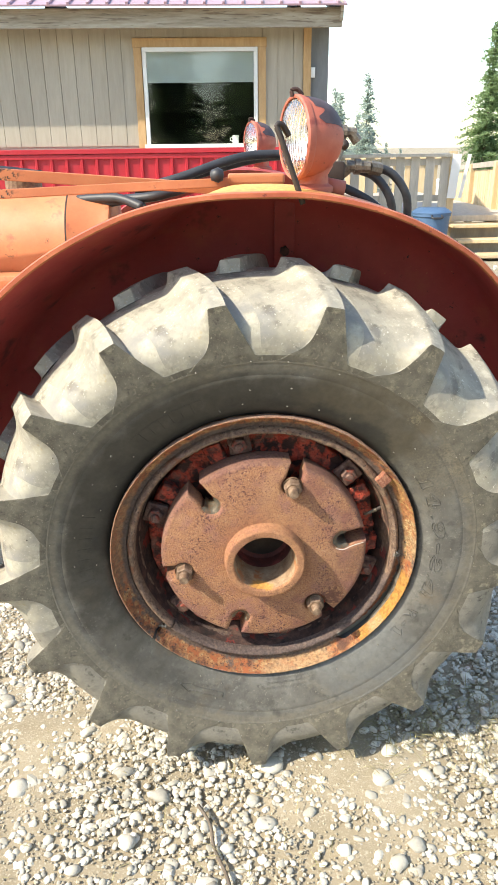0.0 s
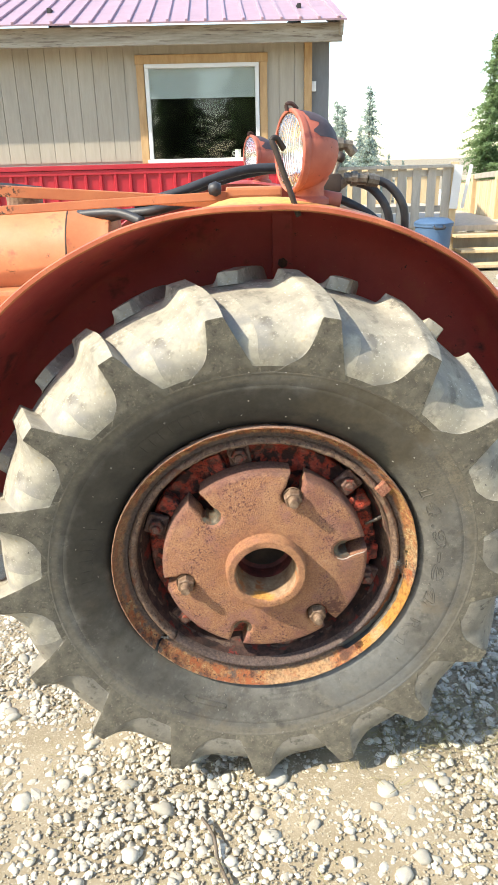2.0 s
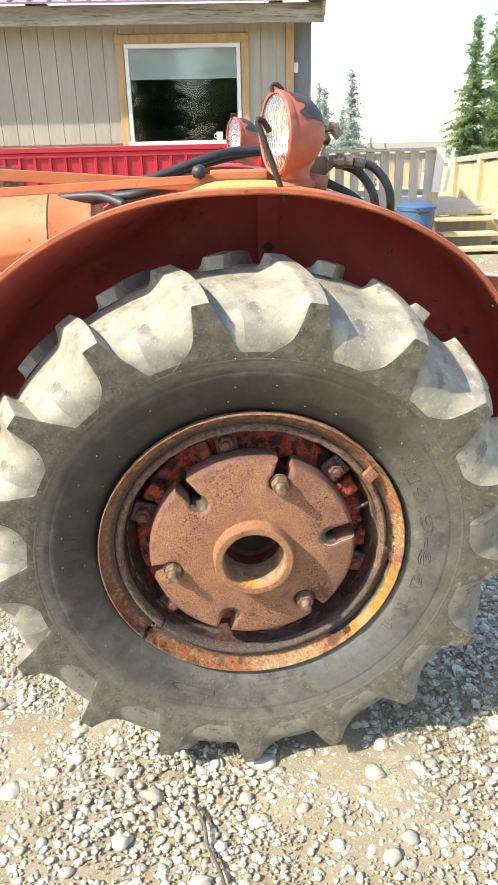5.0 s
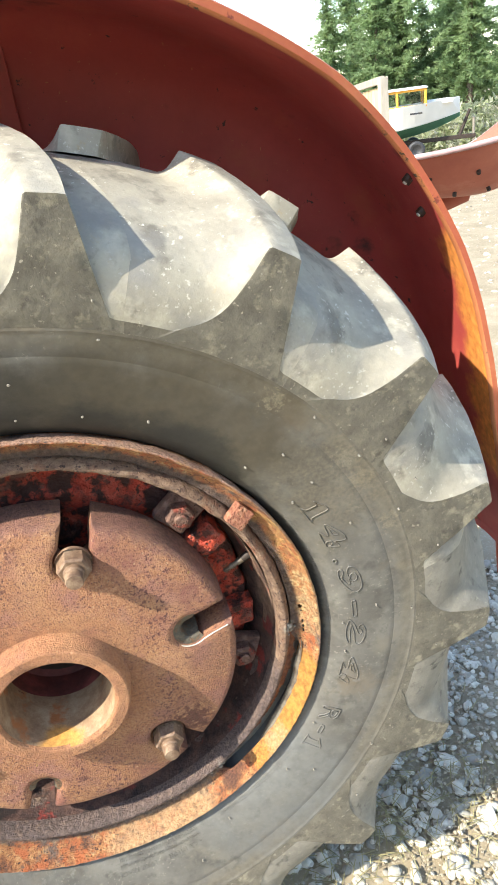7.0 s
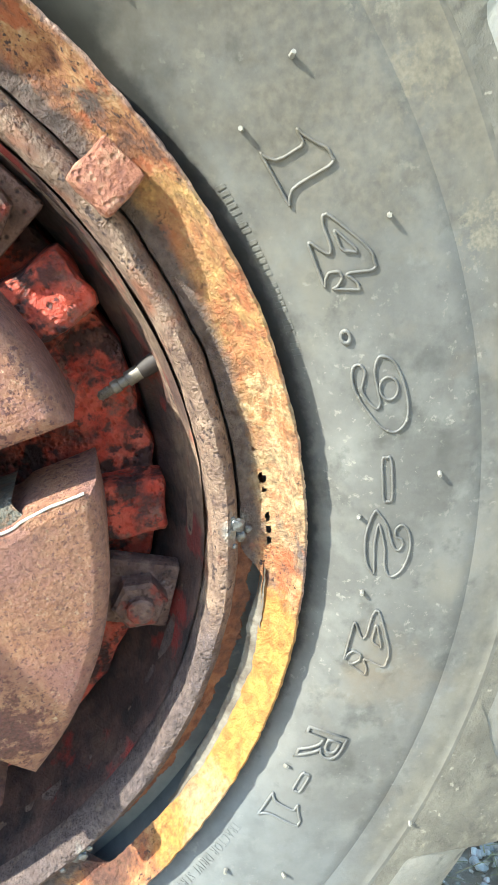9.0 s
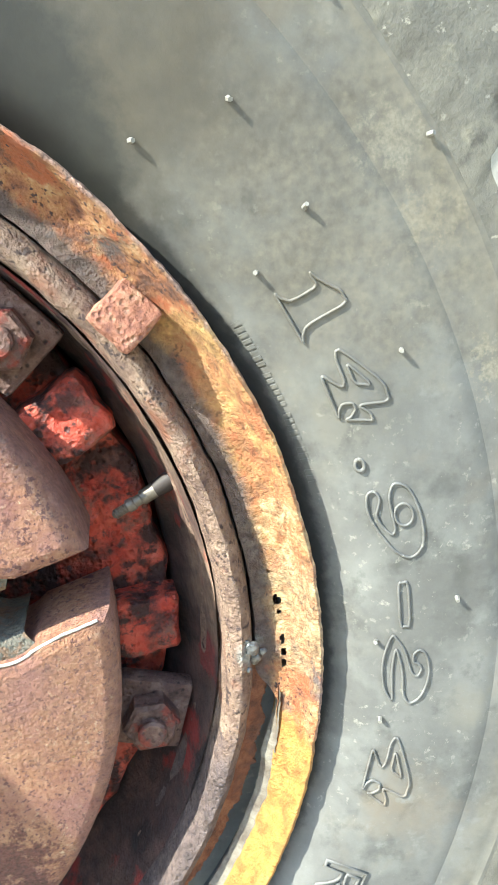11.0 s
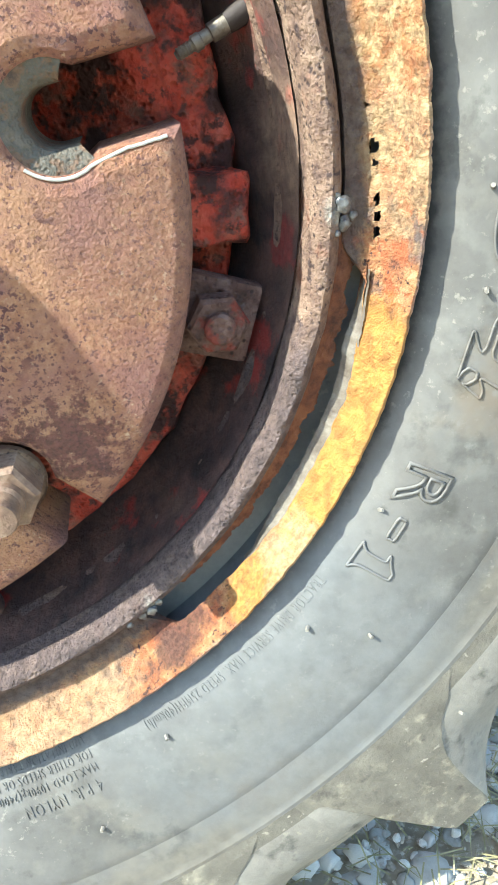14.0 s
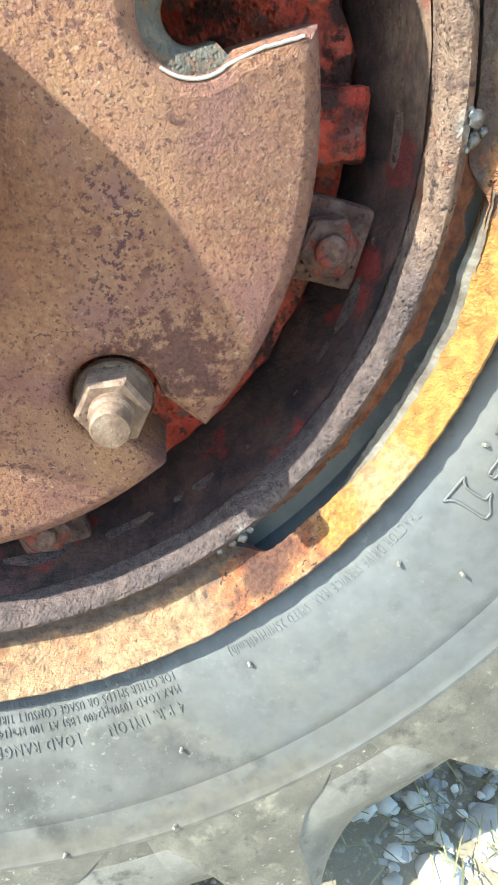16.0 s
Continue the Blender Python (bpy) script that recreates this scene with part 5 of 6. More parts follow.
def build_fender():
    bm = bmesh.new()
    rows = []
    for i in range(111):
        a = -12 + 200 * i / 110
        rl, yl = fender_lip(a)
        ytop = 0.31
        sec = [(rl - 0.007, yl + 0.002), (rl - 0.004, yl - 0.004), (rl + 0.002, yl - 0.004), (rl + 0.004, yl + 0.003), (rl, yl + 0.01)]
        drop = 0.085 * smooth01((a - 92) / 22)
        sec += [(rl + 0.004 - drop * k / 5, yl + 0.01 + (ytop - yl - 0.01) * k / 5) for k in range(1, 6)]
        sec += [(rl + 0.004 - drop - 0.09 * (1 - math.cos(radians(18 * k))), ytop + 0.09 * math.sin(radians(18 * k))) for k in range(1, 6)]
        wall = ytop + 0.09
        low = 0.42 if a > 20 else 0.42 + (rl - 0.17 - 0.42) * smooth01((20 - a) / 25)
        top = rl + 0.004 - drop - 0.09
        sec += [(top + (low - top) * k / 6, wall) for k in range(1, 7)]
        row = []
        for r, y in sec:
            p = polar(r, a, y)
            d = 0.004 * noise.noise(p * 4.0)
            row.append(bm.verts.new(p + Vector((0, d, d))))
        rows.append(row)
    for p, q in zip(rows, rows[1:]):
        for j in range(len(p) - 1):
            bm.faces.new((p[j], p[j + 1], q[j + 1], q[j]))
    bmesh.ops.recalc_face_normals(bm, faces=bm.faces)
    for i_, f in enumerate(bm.faces):
        f.material_index = 2 if i_ % 20 in (1, 2, 3) else 0
    ob = part("fender", bm, [M["orange"], M["fender_in"], M["lip_orange"]], tractor, "curved red steel fender, faded and stained", Matrix.Translation((CX, 0, CZ)))
    sol = ob.modifiers.new("thick", 'SOLIDIFY')
    sol.thickness, sol.offset, sol.material_offset = 0.003, 0, 1
    return sharp(ob, 50)


fender = build_fender()
# Two bolt holes: dark rings with pale discs painted as light coming through.
for a, r, y in ((42.7, 0.783, 0.145), (38.6, 0.775, 0.17)):
    p, q = polar(r - 0.007, a, y), polar(r + 0.004, a, y)
    bolt = part("bolt", tube([p, q], 0.0065, 10), M["dark"], fender, "dark ring of a small bolt hole")
    part("bolt_tip", tube([p + (p - q) * 0.2, p], 0.003, 8), M["white_metal"], bolt, "pale disc for the light through the bolt hole")
F0 = Matrix.Translation((-CX, 0, -CZ))
part("fender_brace", box((0, 0, 0), (0.05, 0.006, 0.17), 0.002), M["fender_in"], fender, "flat steel brace", F0 @ Matrix.Translation((0.085, 0.388, 1.335)))
part("bolt_head", hex_bm(0.022, 0.01, 0.0), M["rust_dark"], fender, "dark bolt head", F0 @ Matrix.Translation((0.085, 0.383, 1.285)))


# ---- headlights ----
def headlight(base, heading, scale=1.0):
    """A round work lamp on a short foot; its lens looks along the heading."""
    m = Matrix.Translation(base) @ Matrix.Rotation(radians(heading), 4, 'Z') @ Matrix.Scale(scale, 4)
    shell_prof = [(0.0895, 0.0), (0.094, 0.004), (0.0945, 0.014), (0.091, 0.018), (0.091, 0.026), (0.09, 0.04), (0.084, 0.064), (0.074, 0.084), (0.058, 0.102), (0.038, 0.114), (0.016, 0.12), (0.0, 0.121)]
    up = Matrix.Translation((0, 0, 0.125))
    shell = sharp(part("headlight", lathe(shell_prof, 48), M["lamp_red"], tractor, "round red headlight with peeling dark paint and ribbed glass lens", m @ up), 40)
    # peeled dark patch over the crown of the shell
    pb = bmesh.new()
    rows = []
    for i in range(40):
        a = 20 + 135 * i / 39
        low = 0.022 if 40 < a < 150 else 0.04
        hi = 0.12
        row = []
        cut = 0.02 + 0.024 * abs(math.sin(a * 0.11)) * (1 if a < 45 or a > 130 else 0.1) + 0.004 * abs(math.sin(a * 0.9)) * (a < 60)
        for j in range(9):
            y = cut + (hi - cut) * j / 8
            r = 0.0
            for (r0, y0), (r1, y1) in zip(shell_prof, shell_prof[1:]):
                if y0 <= y <= y1 and y1 > y0:
                    r = r0 + (r1 - r0) * (y - y0) / (y1 - y0)
            row.append(pb.verts.new(polar(r + 0.0008, a, y + 0.0006)))
        rows.append(row)
    for p, q in zip(rows, rows[1:]):
        for j in range(8):
            pb.faces.new((p[j], p[j + 1], q[j + 1], q[j]))
    bmesh.ops.recalc_face_normals(pb, faces=pb.faces)
    part("bare_patch", pb, M["lamp_black"], shell, "dark bare patch where paint has run off", smooth=True)
    sharp(part("lens_bezel", lathe([(0.0945, 0.014), (0.0965, 0.008), (0.0965, 0.0), (0.093, -0.004), (0.088, -0.003), (0.087, 0.003)], 48), M["lamp_red"], shell, "rust-spotted lens ring"), 40)
    part("reflector", lathe([(0.086, 0.006), (0.07, 0.03), (0.045, 0.05), (0.02, 0.06), (0.0, 0.061)], 40), M["chrome"], shell, "silver reflector", smooth=True)
    gl = bmesh.new()
    rows = []
    for i in range(49):
        x = -0.087 + 0.174 * i / 48
        row = []
        for j in range(49):
            z = -0.087 + 0.174 * j / 48
            rr = min(1.0, math.hypot(x, z) / 0.087)
            row.append(gl.verts.new((x, -0.018 * (1 - rr * rr) + 0.0012 * math.sin(x * 600), z)))
        rows.append(row)
    for i in range(48):
        for j in range(48):
            q = (rows[i][j], rows[i + 1][j], rows[i + 1][j + 1], rows[i][j + 1])
            if all(math.hypot(v.co.x, v.co.z) < 0.0885 for v in q):
                gl.faces.new(q)
    bmesh.ops.delete(gl, geom=[v for v in gl.verts if not v.link_faces], context='VERTS')
    lens = part("lens", gl, M["glass"], shell, "clear ribbed glass lens", smooth=True)
    sl = lens.modifiers.new("thick", 'SOLIDIFY')
    sl.thickness = 0.004
    part("bulb", tube([(0, 0.055, 0), (0, 0.035, 0)], 0.008, 10), M["chrome"], shell, "")
    dm = Matrix.Translation((0, 0, -0.125))
    foot = sharp(part("foot", loft([[(0.045 * math.cos(t) * k, 0.055 + 0.05 * math.sin(t) * k, z) for t in [2 * math.pi * q / 20 for q in range(20)]] for k, z in ((1.0, 0.0), (1.0, 0.012), (0.75, 0.02), (0.7, 0.04), (0.95, 0.06), (0.9, 0.075))]), M["lamp_red"], shell, "red lamp foot", dm), 40)
    part("lens_clip", tube([(0, -0.006, 0.09), (0, -0.008, 0.104), (0, 0.006, 0.106), (0, 0.02, 0.094)], 0.005, 8), M["rust_dark"], shell, "rusty clip")
    return shell


headlight((0.08, 0.135, 1.437), -73, 0.84)
headlight((0.066, 1.6, 1.437), -72, 0.82)

# ---- things on top of the tractor ----
sharp(part("tank", loft([[(x, 0.66 + r * math.cos(t), 1.275 + r * math.sin(t)) for t in [2 * math.pi * k / 48 for k in range(48)]] for x, r in
                         ((-2.4, 0.15), (-0.487, 0.15), (-0.482, 0.152), (-0.474, 0.152), (-0.469, 0.1495), (-0.40, 0.148), (-0.384, 0.1465), (-0.378, 0.1475), (-0.366, 0.1475), (-0.362, 0.144), (-0.358, 0.13), (-0.355, 0.09), (-0.353, 0.0))]), M["orange"], tractor, "faded salmon-orange round tank", smooth=False), 40)
part("tank_band", lathe([(0.1515, -0.0025), (0.1528, -0.0015), (0.1528, 0.0015), (0.1515, 0.0025)], 48), M["dark"], tractor, "", Matrix.Translation((-0.478, 0.66, 1.275)) @ Matrix.Rotation(radians(90), 4, 'Z'))
part("hood_rail", box((-1.4, 0.5, 1.2), (2.0, 0.1, 0.05), 0.012), M["orange"], tractor, "orange hood ledge")
part("hood_side", box((-1.4, 0.56, 1.0), (2.0, 0.06, 0.4), 0.01), M["fender_in"], tractor, "red hood side")
part("cap", tube([(-0.62, 0.72, 1.42), (-0.62, 0.72, 1.452)], 0.05, 20), M["nut"], tractor, "dull metal filler cap")


def flat_bar(p, q, w, t, tilt, mat, label):
    p, q = Vector(p), Vector(q)
    d = q - p
    L = d.length
    rot = d.to_track_quat('X', 'Z').to_matrix().to_4x4() @ Matrix.Rotation(radians(tilt), 4, 'X')
    return part("flat_bar", box((L / 2, 0, 0), (L, t, w), min(t, w) * 0.25), mat, tractor, label, Matrix.Translation(p) @ rot)


flat_bar((-0.95, 0.40, 1.500), (-0.06, 0.46, 1.428), 0.027, 0.008, 4, M["orange"], "long faded orange steel bar")
flat_bar((-0.95, 0.30, 1.419), (0.06, 0.46, 1.449), 0.021, 0.008, -8, M["orange"], "long faded orange steel bar with worn paint")
part("cross_bracket", box((0.02, 0.47, 1.452), (0.14, 0.07, 0.025), 0.006), M["orange"], tractor, "orange bracket")
part("knob", lathe([(0.0, -0.02), (0.012, -0.017), (0.018, 0.0), (0.012, 0.012), (0.0, 0.014)], 16), M["hose"], tractor, "black knob", Matrix.Translation((-0.075, 0.42, 1.463)) @ Matrix.Rotation(radians(-90), 4, 'Z'), smooth=True)

HOSES = [[(-0.3, 0.62, 1.42), (-0.18, 0.62, 1.45), (-0.05, 0.66, 1.49), (0.05, 0.7, 1.505), (0.2, 0.72, 1.5)],
         [(-0.28, 0.7, 1.42), (-0.15, 0.72, 1.45), (0.0, 0.74, 1.487), (0.12, 0.78, 1.5), (0.26, 0.78, 1.48)],
         [(-0.42, 0.6, 1.38), (-0.33, 0.56, 1.4), (-0.24, 0.52, 1.41), (-0.15, 0.55, 1.43)],
         [(-0.4, 0.58, 1.34), (-0.3, 0.54, 1.345), (-0.18, 0.52, 1.38)],
         [(-0.45, 0.6, 1.4), (-0.34, 0.55, 1.405), (-0.27, 0.5, 1.385)],
         [(0.18, 0.5, 1.45), (0.24, 0.5, 1.43), (0.32, 0.5, 1.39), (0.38, 0.52, 1.34)],
         [(0.28, 0.5, 1.47), (0.33, 0.5, 1.45), (0.37, 0.5, 1.40), (0.39, 0.52, 1.33)],
         [(0.33, 0.52, 1.475), (0.38, 0.52, 1.455), (0.42, 0.52, 1.40), (0.43, 0.54, 1.32)]]
for k, h in enumerate(HOSES):
    part("hose", tube(h, 0.0125 if k < 5 else 0.011, 10), M["hose"], tractor, "black rubber hydraulic hose", smooth=True)
part("hose", tube([(-0.85, 0.62, 1.455), (-0.7, 0.62, 1.475), (-0.55, 0.64, 1.46)], 0.014, 10), M["hose"], tractor, "black rubber hydraulic hose", smooth=True)
# control valve with fittings and levers
sharp(part("valve_block", box((0.215, 0.47, 1.468), (0.05, 0.06, 0.045), 0.006), M["dark"], tractor, "greasy control valve block"), 40)
for p, q, r in (((0.19, 0.47, 1.43), (0.25, 0.47, 1.475), 0.017), ((0.25, 0.48, 1.478), (0.31, 0.48, 1.474), 0.014), ((0.27, 0.48, 1.477), (0.285, 0.48, 1.476), 0.019), ((0.31, 0.49, 1.474), (0.34, 0.5, 1.468), 0.017),
                ((0.215, 0.5, 1.56), (0.275, 0.5, 1.555), 0.012), ((0.235, 0.5, 1.558), (0.25, 0.5, 1.557), 0.017), ((0.265, 0.5, 1.553), (0.28, 0.5, 1.535), 0.013)):
    part("fitting", tube([p, q], r, 10), M["fitting"], tractor, "dull steel hose fitting")
part("pipe", tube([(0.22, 0.5, 1.46), (0.217, 0.5, 1.56)], 0.009, 10), M["fitting"], tractor, "thin steel pipe", smooth=True)
part("lever", tube([(0.2, 0.46, 1.41), (0.235, 0.46, 1.522)], 0.0065, 10), M["fitting"], tractor, "steel control lever", smooth=True)
part("lever_ball", lathe([(0.0, -0.014), (0.009, -0.011), (0.014, 0.0), (0.009, 0.011), (0.0, 0.014)], 16), M["dark"], tractor, "dark ball knob", Matrix.Translation((0.237, 0.46, 1.528)), smooth=True)
part("hand_lever", tube([(0.09, 0.05, 1.42), (0.068, 0.05, 1.48), (0.046, 0.052, 1.54), (0.038, 0.055, 1.562), (0.048, 0.06, 1.565), (0.062, 0.065, 1.545)], 0.006, 8), M["dark"], tractor, "bent dark hand lever", smooth=True)
part("lamp_bracket", tube([(0.14, 0.16, 1.45), (0.19, 0.16, 1.44)], 0.018, 12), M["lamp_red"], tractor, "red lamp bracket tube", smooth=True)
part("lift_arm", tube([(0.84, 0.32, 0.5), (0.62, 0.42, 0.56), (0.3, 0.5, 0.62)], 0.022, 14), M["nut"], tractor, "rusty lift arm")
part("lift_pin", tube([(0.85, 0.3, 0.37), (0.836, 0.3, 0.55)], 0.021, 16), M["tub"], tractor, "rusty red lift arm pin")
part("far_fender", lathe([(0.8, 0.0), (0.805, 0.02), (0.805, 0.3), (0.78, 0.36), (0.72, 0.4)], 60, 10, 170), M["fender_in"], tractor, "far red fender", Matrix.Translation((CX, 1.4, CZ)), smooth=True)

# ---- pan seat on its arm ----
SEAT = Vector((0.975, 0.75, 1.05))


def seat_point(u, rho):
    """A place on the dished pan: angle round it in degrees (0 at the back) and share of its half width."""
    c, n = math.cos(radians(u)), math.sin(radians(u))
    rim = 0.125 + 0.03 * c - 0.085 * max(0.0, n) + 0.03 * smooth01((c - 0.55) / 0.45)
    flare = 1 + 0.06 * max(0.0, rho - 0.9) / 0.1
    return SEAT + Vector((0.21 * c * rho * flare, 0.215 * n * rho * flare, rim * rho ** 3.6))


sb = loft([[seat_point(u, rho) for u in range(0, 360, 6)] for rho in (0.02, 0.12, 0.25, 0.4, 0.55, 0.68, 0.78, 0.86, 0.93, 0.97, 1.0)])
bmesh.ops.recalc_face_normals(sb, faces=sb.faces)
seat = part("seat", sb, M["seat_red"], tractor, "dished red steel pan seat with drain holes", smooth=True)
seat.modifiers.new("thick", 'SOLIDIFY').thickness = 0.005
part("seat_rim", tube([seat_point(u, 1.0) for u in range(0, 361, 12)], 0.0055, 8), M["seat_rim"], seat, "pale worn rolled rim", smooth=True)
for u in range(0, 360, 30):
    for rho in (0.62, 0.84):
        p = seat_point(u + (15 if rho > 0.7 else 0), rho)
        q = seat_point(u + (15 if rho > 0.7 else 0), rho + 0.03)
        out = (q - p).cross(Vector((-math.sin(radians(u)), math.cos(radians(u)), 0))).normalized()
        part("drain_hole", tube([p - out * 0.0065, p + out * 0.0065], 0.0042, 10), M["dark"], seat, "dark drain hole")
part("seat_arm", tube([SEAT + Vector((0.02, 0, 0.0)), SEAT + Vector((-0.1, 0, -0.03)), (0.6, 0.84, 0.93), (0.3, 0.84, 0.9), (0.05, 0.84, 0.72)], 0.022, 10), M["tub"], tractor, "bent steel seat arm", smooth=True)

# ---- house ----
HY = 9.09
house = thing("house", "tan wood-sided house with red metal wainscot and faded metal roof", "house", Matrix.Translation((0.28, 0, 0.112)))
WX0, WX1, WZ0, WZ1 = -1.24, 0.26, 1.395, 2.6
wb = bmesh.new()
for x0, x1, z0, z1 in ((-7, WX0, -0.6, 2.85), (WX1, 0.96, -0.6, 2.85), (WX0, WX1, -0.6, WZ0), (WX0, WX1, WZ1, 2.85)):
    add_box(wb, ((x0 + x1) / 2, HY + 0.08, (z0 + z1) / 2), (x1 - x0, 0.14, z1 - z0))
part("wall", wb, M["siding"], house)
bw = 0.2035
k = 0
x = -7.0
while x < 0.86:
    x1 = min(x + bw, 0.86)
    c, w = (x + x1) / 2, x1 - x - 0.006
    z0 = WZ1 + 0.115 if c > WX0 - 0.11 and c < WX1 + 0.11 else 1.43
    if w > 0.03:
        part("siding_board", box((c, HY + 0.004, (z0 + 2.85) / 2), (w, 0.014, 2.85 - z0), 0), M["siding"], house)
    x = x1
for nm, c, s in (("window_trim", ((WX0 + WX1) / 2, HY - 0.012, WZ1 + 0.055), (WX1 - WX0 + 0.24, 0.03, 0.11)), ("window_trim", (WX0 - 0.06, HY - 0.014, (WZ0 + WZ1) / 2), (0.1, 0.03, WZ1 - WZ0)),
                 ("window_trim", (WX1 + 0.06, HY - 0.014, (WZ0 + WZ1) / 2), (0.1, 0.03, WZ1 - WZ0)), ("corner_trim", (0.915, HY - 0.012, 2.1), (0.1, 0.04, 1.5))):
    part(nm, box(c, s, 0.004), M["trimwood"], house, "cedar trim board")
win = thing("window", "", "")
win.parent = house
for key in ("label", "category"):
    if key in win:
        del win[key]
fr = bmesh.new()
fw = 0.05
for c, s in ((((WX0 + WX1) / 2, HY, WZ1 - fw / 2), (WX1 - WX0, 0.09, fw)), (((WX0 + WX1) / 2, HY, WZ0 + fw / 2), (WX1 - WX0 + 0.06, 0.1, fw)), ((WX0 + fw / 2, HY, (WZ0 + WZ1) / 2), (fw, 0.088, WZ1 - WZ0 - 2 * fw)), ((WX1 - fw / 2, HY, (WZ0 + WZ1) / 2), (fw, 0.088, WZ1 - WZ0 - 2 * fw))):
    add_box(fr, c, s, 0.006)
part("window_frame", fr, M["white"], win, "white vinyl window frame")
pane = part("pane", box(((WX0 + WX1) / 2, HY + 0.01, (WZ0 + WZ1) / 2), (WX1 - WX0 - 2 * fw, 0.006, WZ1 - WZ0 - 2 * fw), 0), M["pane"], win, "dark reflecting window pane")
pane.visible_shadow = False
part("blind", box(((WX0 + WX1) / 2, HY + 0.05, WZ1 - 0.225), (WX1 - WX0 - 0.08, 0.01, 0.36), 0.002), M["blind"], win, "pale roller blind half down")
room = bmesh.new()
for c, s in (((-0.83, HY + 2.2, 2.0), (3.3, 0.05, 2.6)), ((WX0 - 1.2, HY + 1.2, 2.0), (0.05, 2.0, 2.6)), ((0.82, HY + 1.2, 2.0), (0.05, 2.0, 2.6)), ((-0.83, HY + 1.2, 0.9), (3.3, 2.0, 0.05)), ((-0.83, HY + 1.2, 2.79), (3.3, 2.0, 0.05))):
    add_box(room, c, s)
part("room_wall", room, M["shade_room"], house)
mug = sharp(part("mug", lathe([(0.0, 0.0), (0.04, 0.0), (0.043, 0.01), (0.043, 0.1), (0.04, 0.1), (0.038, 0.012), (0.0, 0.012)], 24), M["white"], None, "", Matrix.Translation((0.24, HY + 0.1, WZ0 + 0.165)) @ Matrix.Rotation(radians(90), 4, 'X')), 40)
tagged(mug, "white mug standing on the window sill", "mug")
part("mug_handle", tube([(-0.042, 0.075, 0), (-0.068, 0.07, 0), (-0.068, 0.035, 0), (-0.042, 0.028, 0)], 0.006, 8), M["white"], mug, "", smooth=True)
part("inner_sill", box(((WX0 + WX1) / 2, HY + 0.13, WZ0 + 0.03), (WX1 - WX0, 0.16, 0.04), 0.004), M["white"], win, "white inner sill")
# red ribbed wainscot
rb = bmesh.new()
xs, zz = [], []
x = -7.0
prof = []
while x < 0.96:
    prof += [(x, 0.0), (x + 0.15, 0.0), (x + 0.162, -0.028), (x + 0.19, -0.028), (x + 0.202, 0.0)]
    x += 0.2035
prev = None
for px, py in prof:
    if px > 0.95:
        break
    row = [rb.verts.new((px, HY - 0.014 + py, z)) for z in (-0.6, 1.36)]
    if prev:
        rb.faces.new((prev[0], row[0], row[1], prev[1]))
    prev = row
part("wainscot", rb, M["redmetal"], house, "bright red ribbed sheet-metal wainscot")
part("wainscot_cap", box((-3.02, HY - 0.03, 1.365), (7.96, 0.07, 0.06), 0.005), M["redmetal"], house, "red metal cap strip")
part("drip_strip", box((-3.02, HY - 0.022, 1.298), (7.96, 0.05, 0.06), 0.005), M["redmetal"], house, "red metal trim strip")
# recessed end wall, its shade put into the gray, and fixture
part("end_wall", box((1.07, HY + 0.2, 1.2), (0.27, 0.3, 3.5), 0.004), M["endgray"], house, "gray end wall in shade")
part("wall_box", box((0.99, HY + 0.02, 2.3), (0.07, 0.06, 0.12), 0.006), M["white"], house, "small white outdoor box")
# eave
part("fascia", box((-2.85, HY - 0.37, 2.878), (8.3, 0.04, 0.215), 0.004), M["fascia"], house, "weathered white fascia board")
part("soffit", box((-2.85, HY - 0.16, 2.845), (8.3, 0.38, 0.02), 0), M["fascia"], house)
part("gable_end", box((1.28, HY + 0.62, 3.24), (0.04, 2.3, 0.2), 0.004, Matrix.Rotation(radians(16), 4, 'X')), M["fascia"], house, "weathered end board")
roof = part("roof", box((-2.85, HY + 0.61, 3.357), (8.36, 2.45, 0.02), 0, Matrix.Rotation(radians(17.5), 4, 'X')), M["roof"], house, "faded red standing-seam metal roof")
rib_me = bpy.data.meshes.new("roof_rib")
tmp = bmesh.new()
add_box(tmp, (0, 0, 0), (0.035, 2.45, 0.03), 0.006)
tmp.to_mesh(rib_me)
tmp.free()
rib_me.materials.append(M["roof"])
for k in range(36):
    ob = new("roof_rib", rib_me)
    ob.parent = roof
    ob.matrix_basis = Matrix.Translation((-6.95 + 0.2335 * k, HY + 0.605, 3.379)) @ Matrix.Rotation(radians(17.5), 4, 'X')

# ---- deck, railing, stairs ----
deck = thing("deck", "raised wooden deck with weathered gray railing and steps", "deck", Matrix.Translation((0.3, -0.2, 0.1)))
part("deck_floor", box((2.75, 13.0, 0.36), (3.1, 6.0, 0.09), 0.01), M["deckgray"], deck, "gray deck boards")
part("deck_skirt", box((2.75, 10.02, 0.1), (3.1, 0.04, 0.4), 0.005), M["deckwood"], deck)
part("top_rail", box((2.27, 9.97, 1.265), (1.8, 0.1, 0.045), 0.006), M["deckgray"], deck, "weathered top rail")
for z in (1.17, 0.66):
    part("rail", box((2.27, 10.03, z), (1.76, 0.04, 0.09), 0.005), M["deckgray"], deck)
for k in range(8):
    part("picket", box((1.5 + k * 0.225, 9.99, 0.82), (0.13, 0.025, 0.86), 0.004), M["deckgray"], deck)
part("post", box((3.19, 10.0, 0.62), (0.1, 0.1, 1.4), 0.006), M["deckwood"], deck)
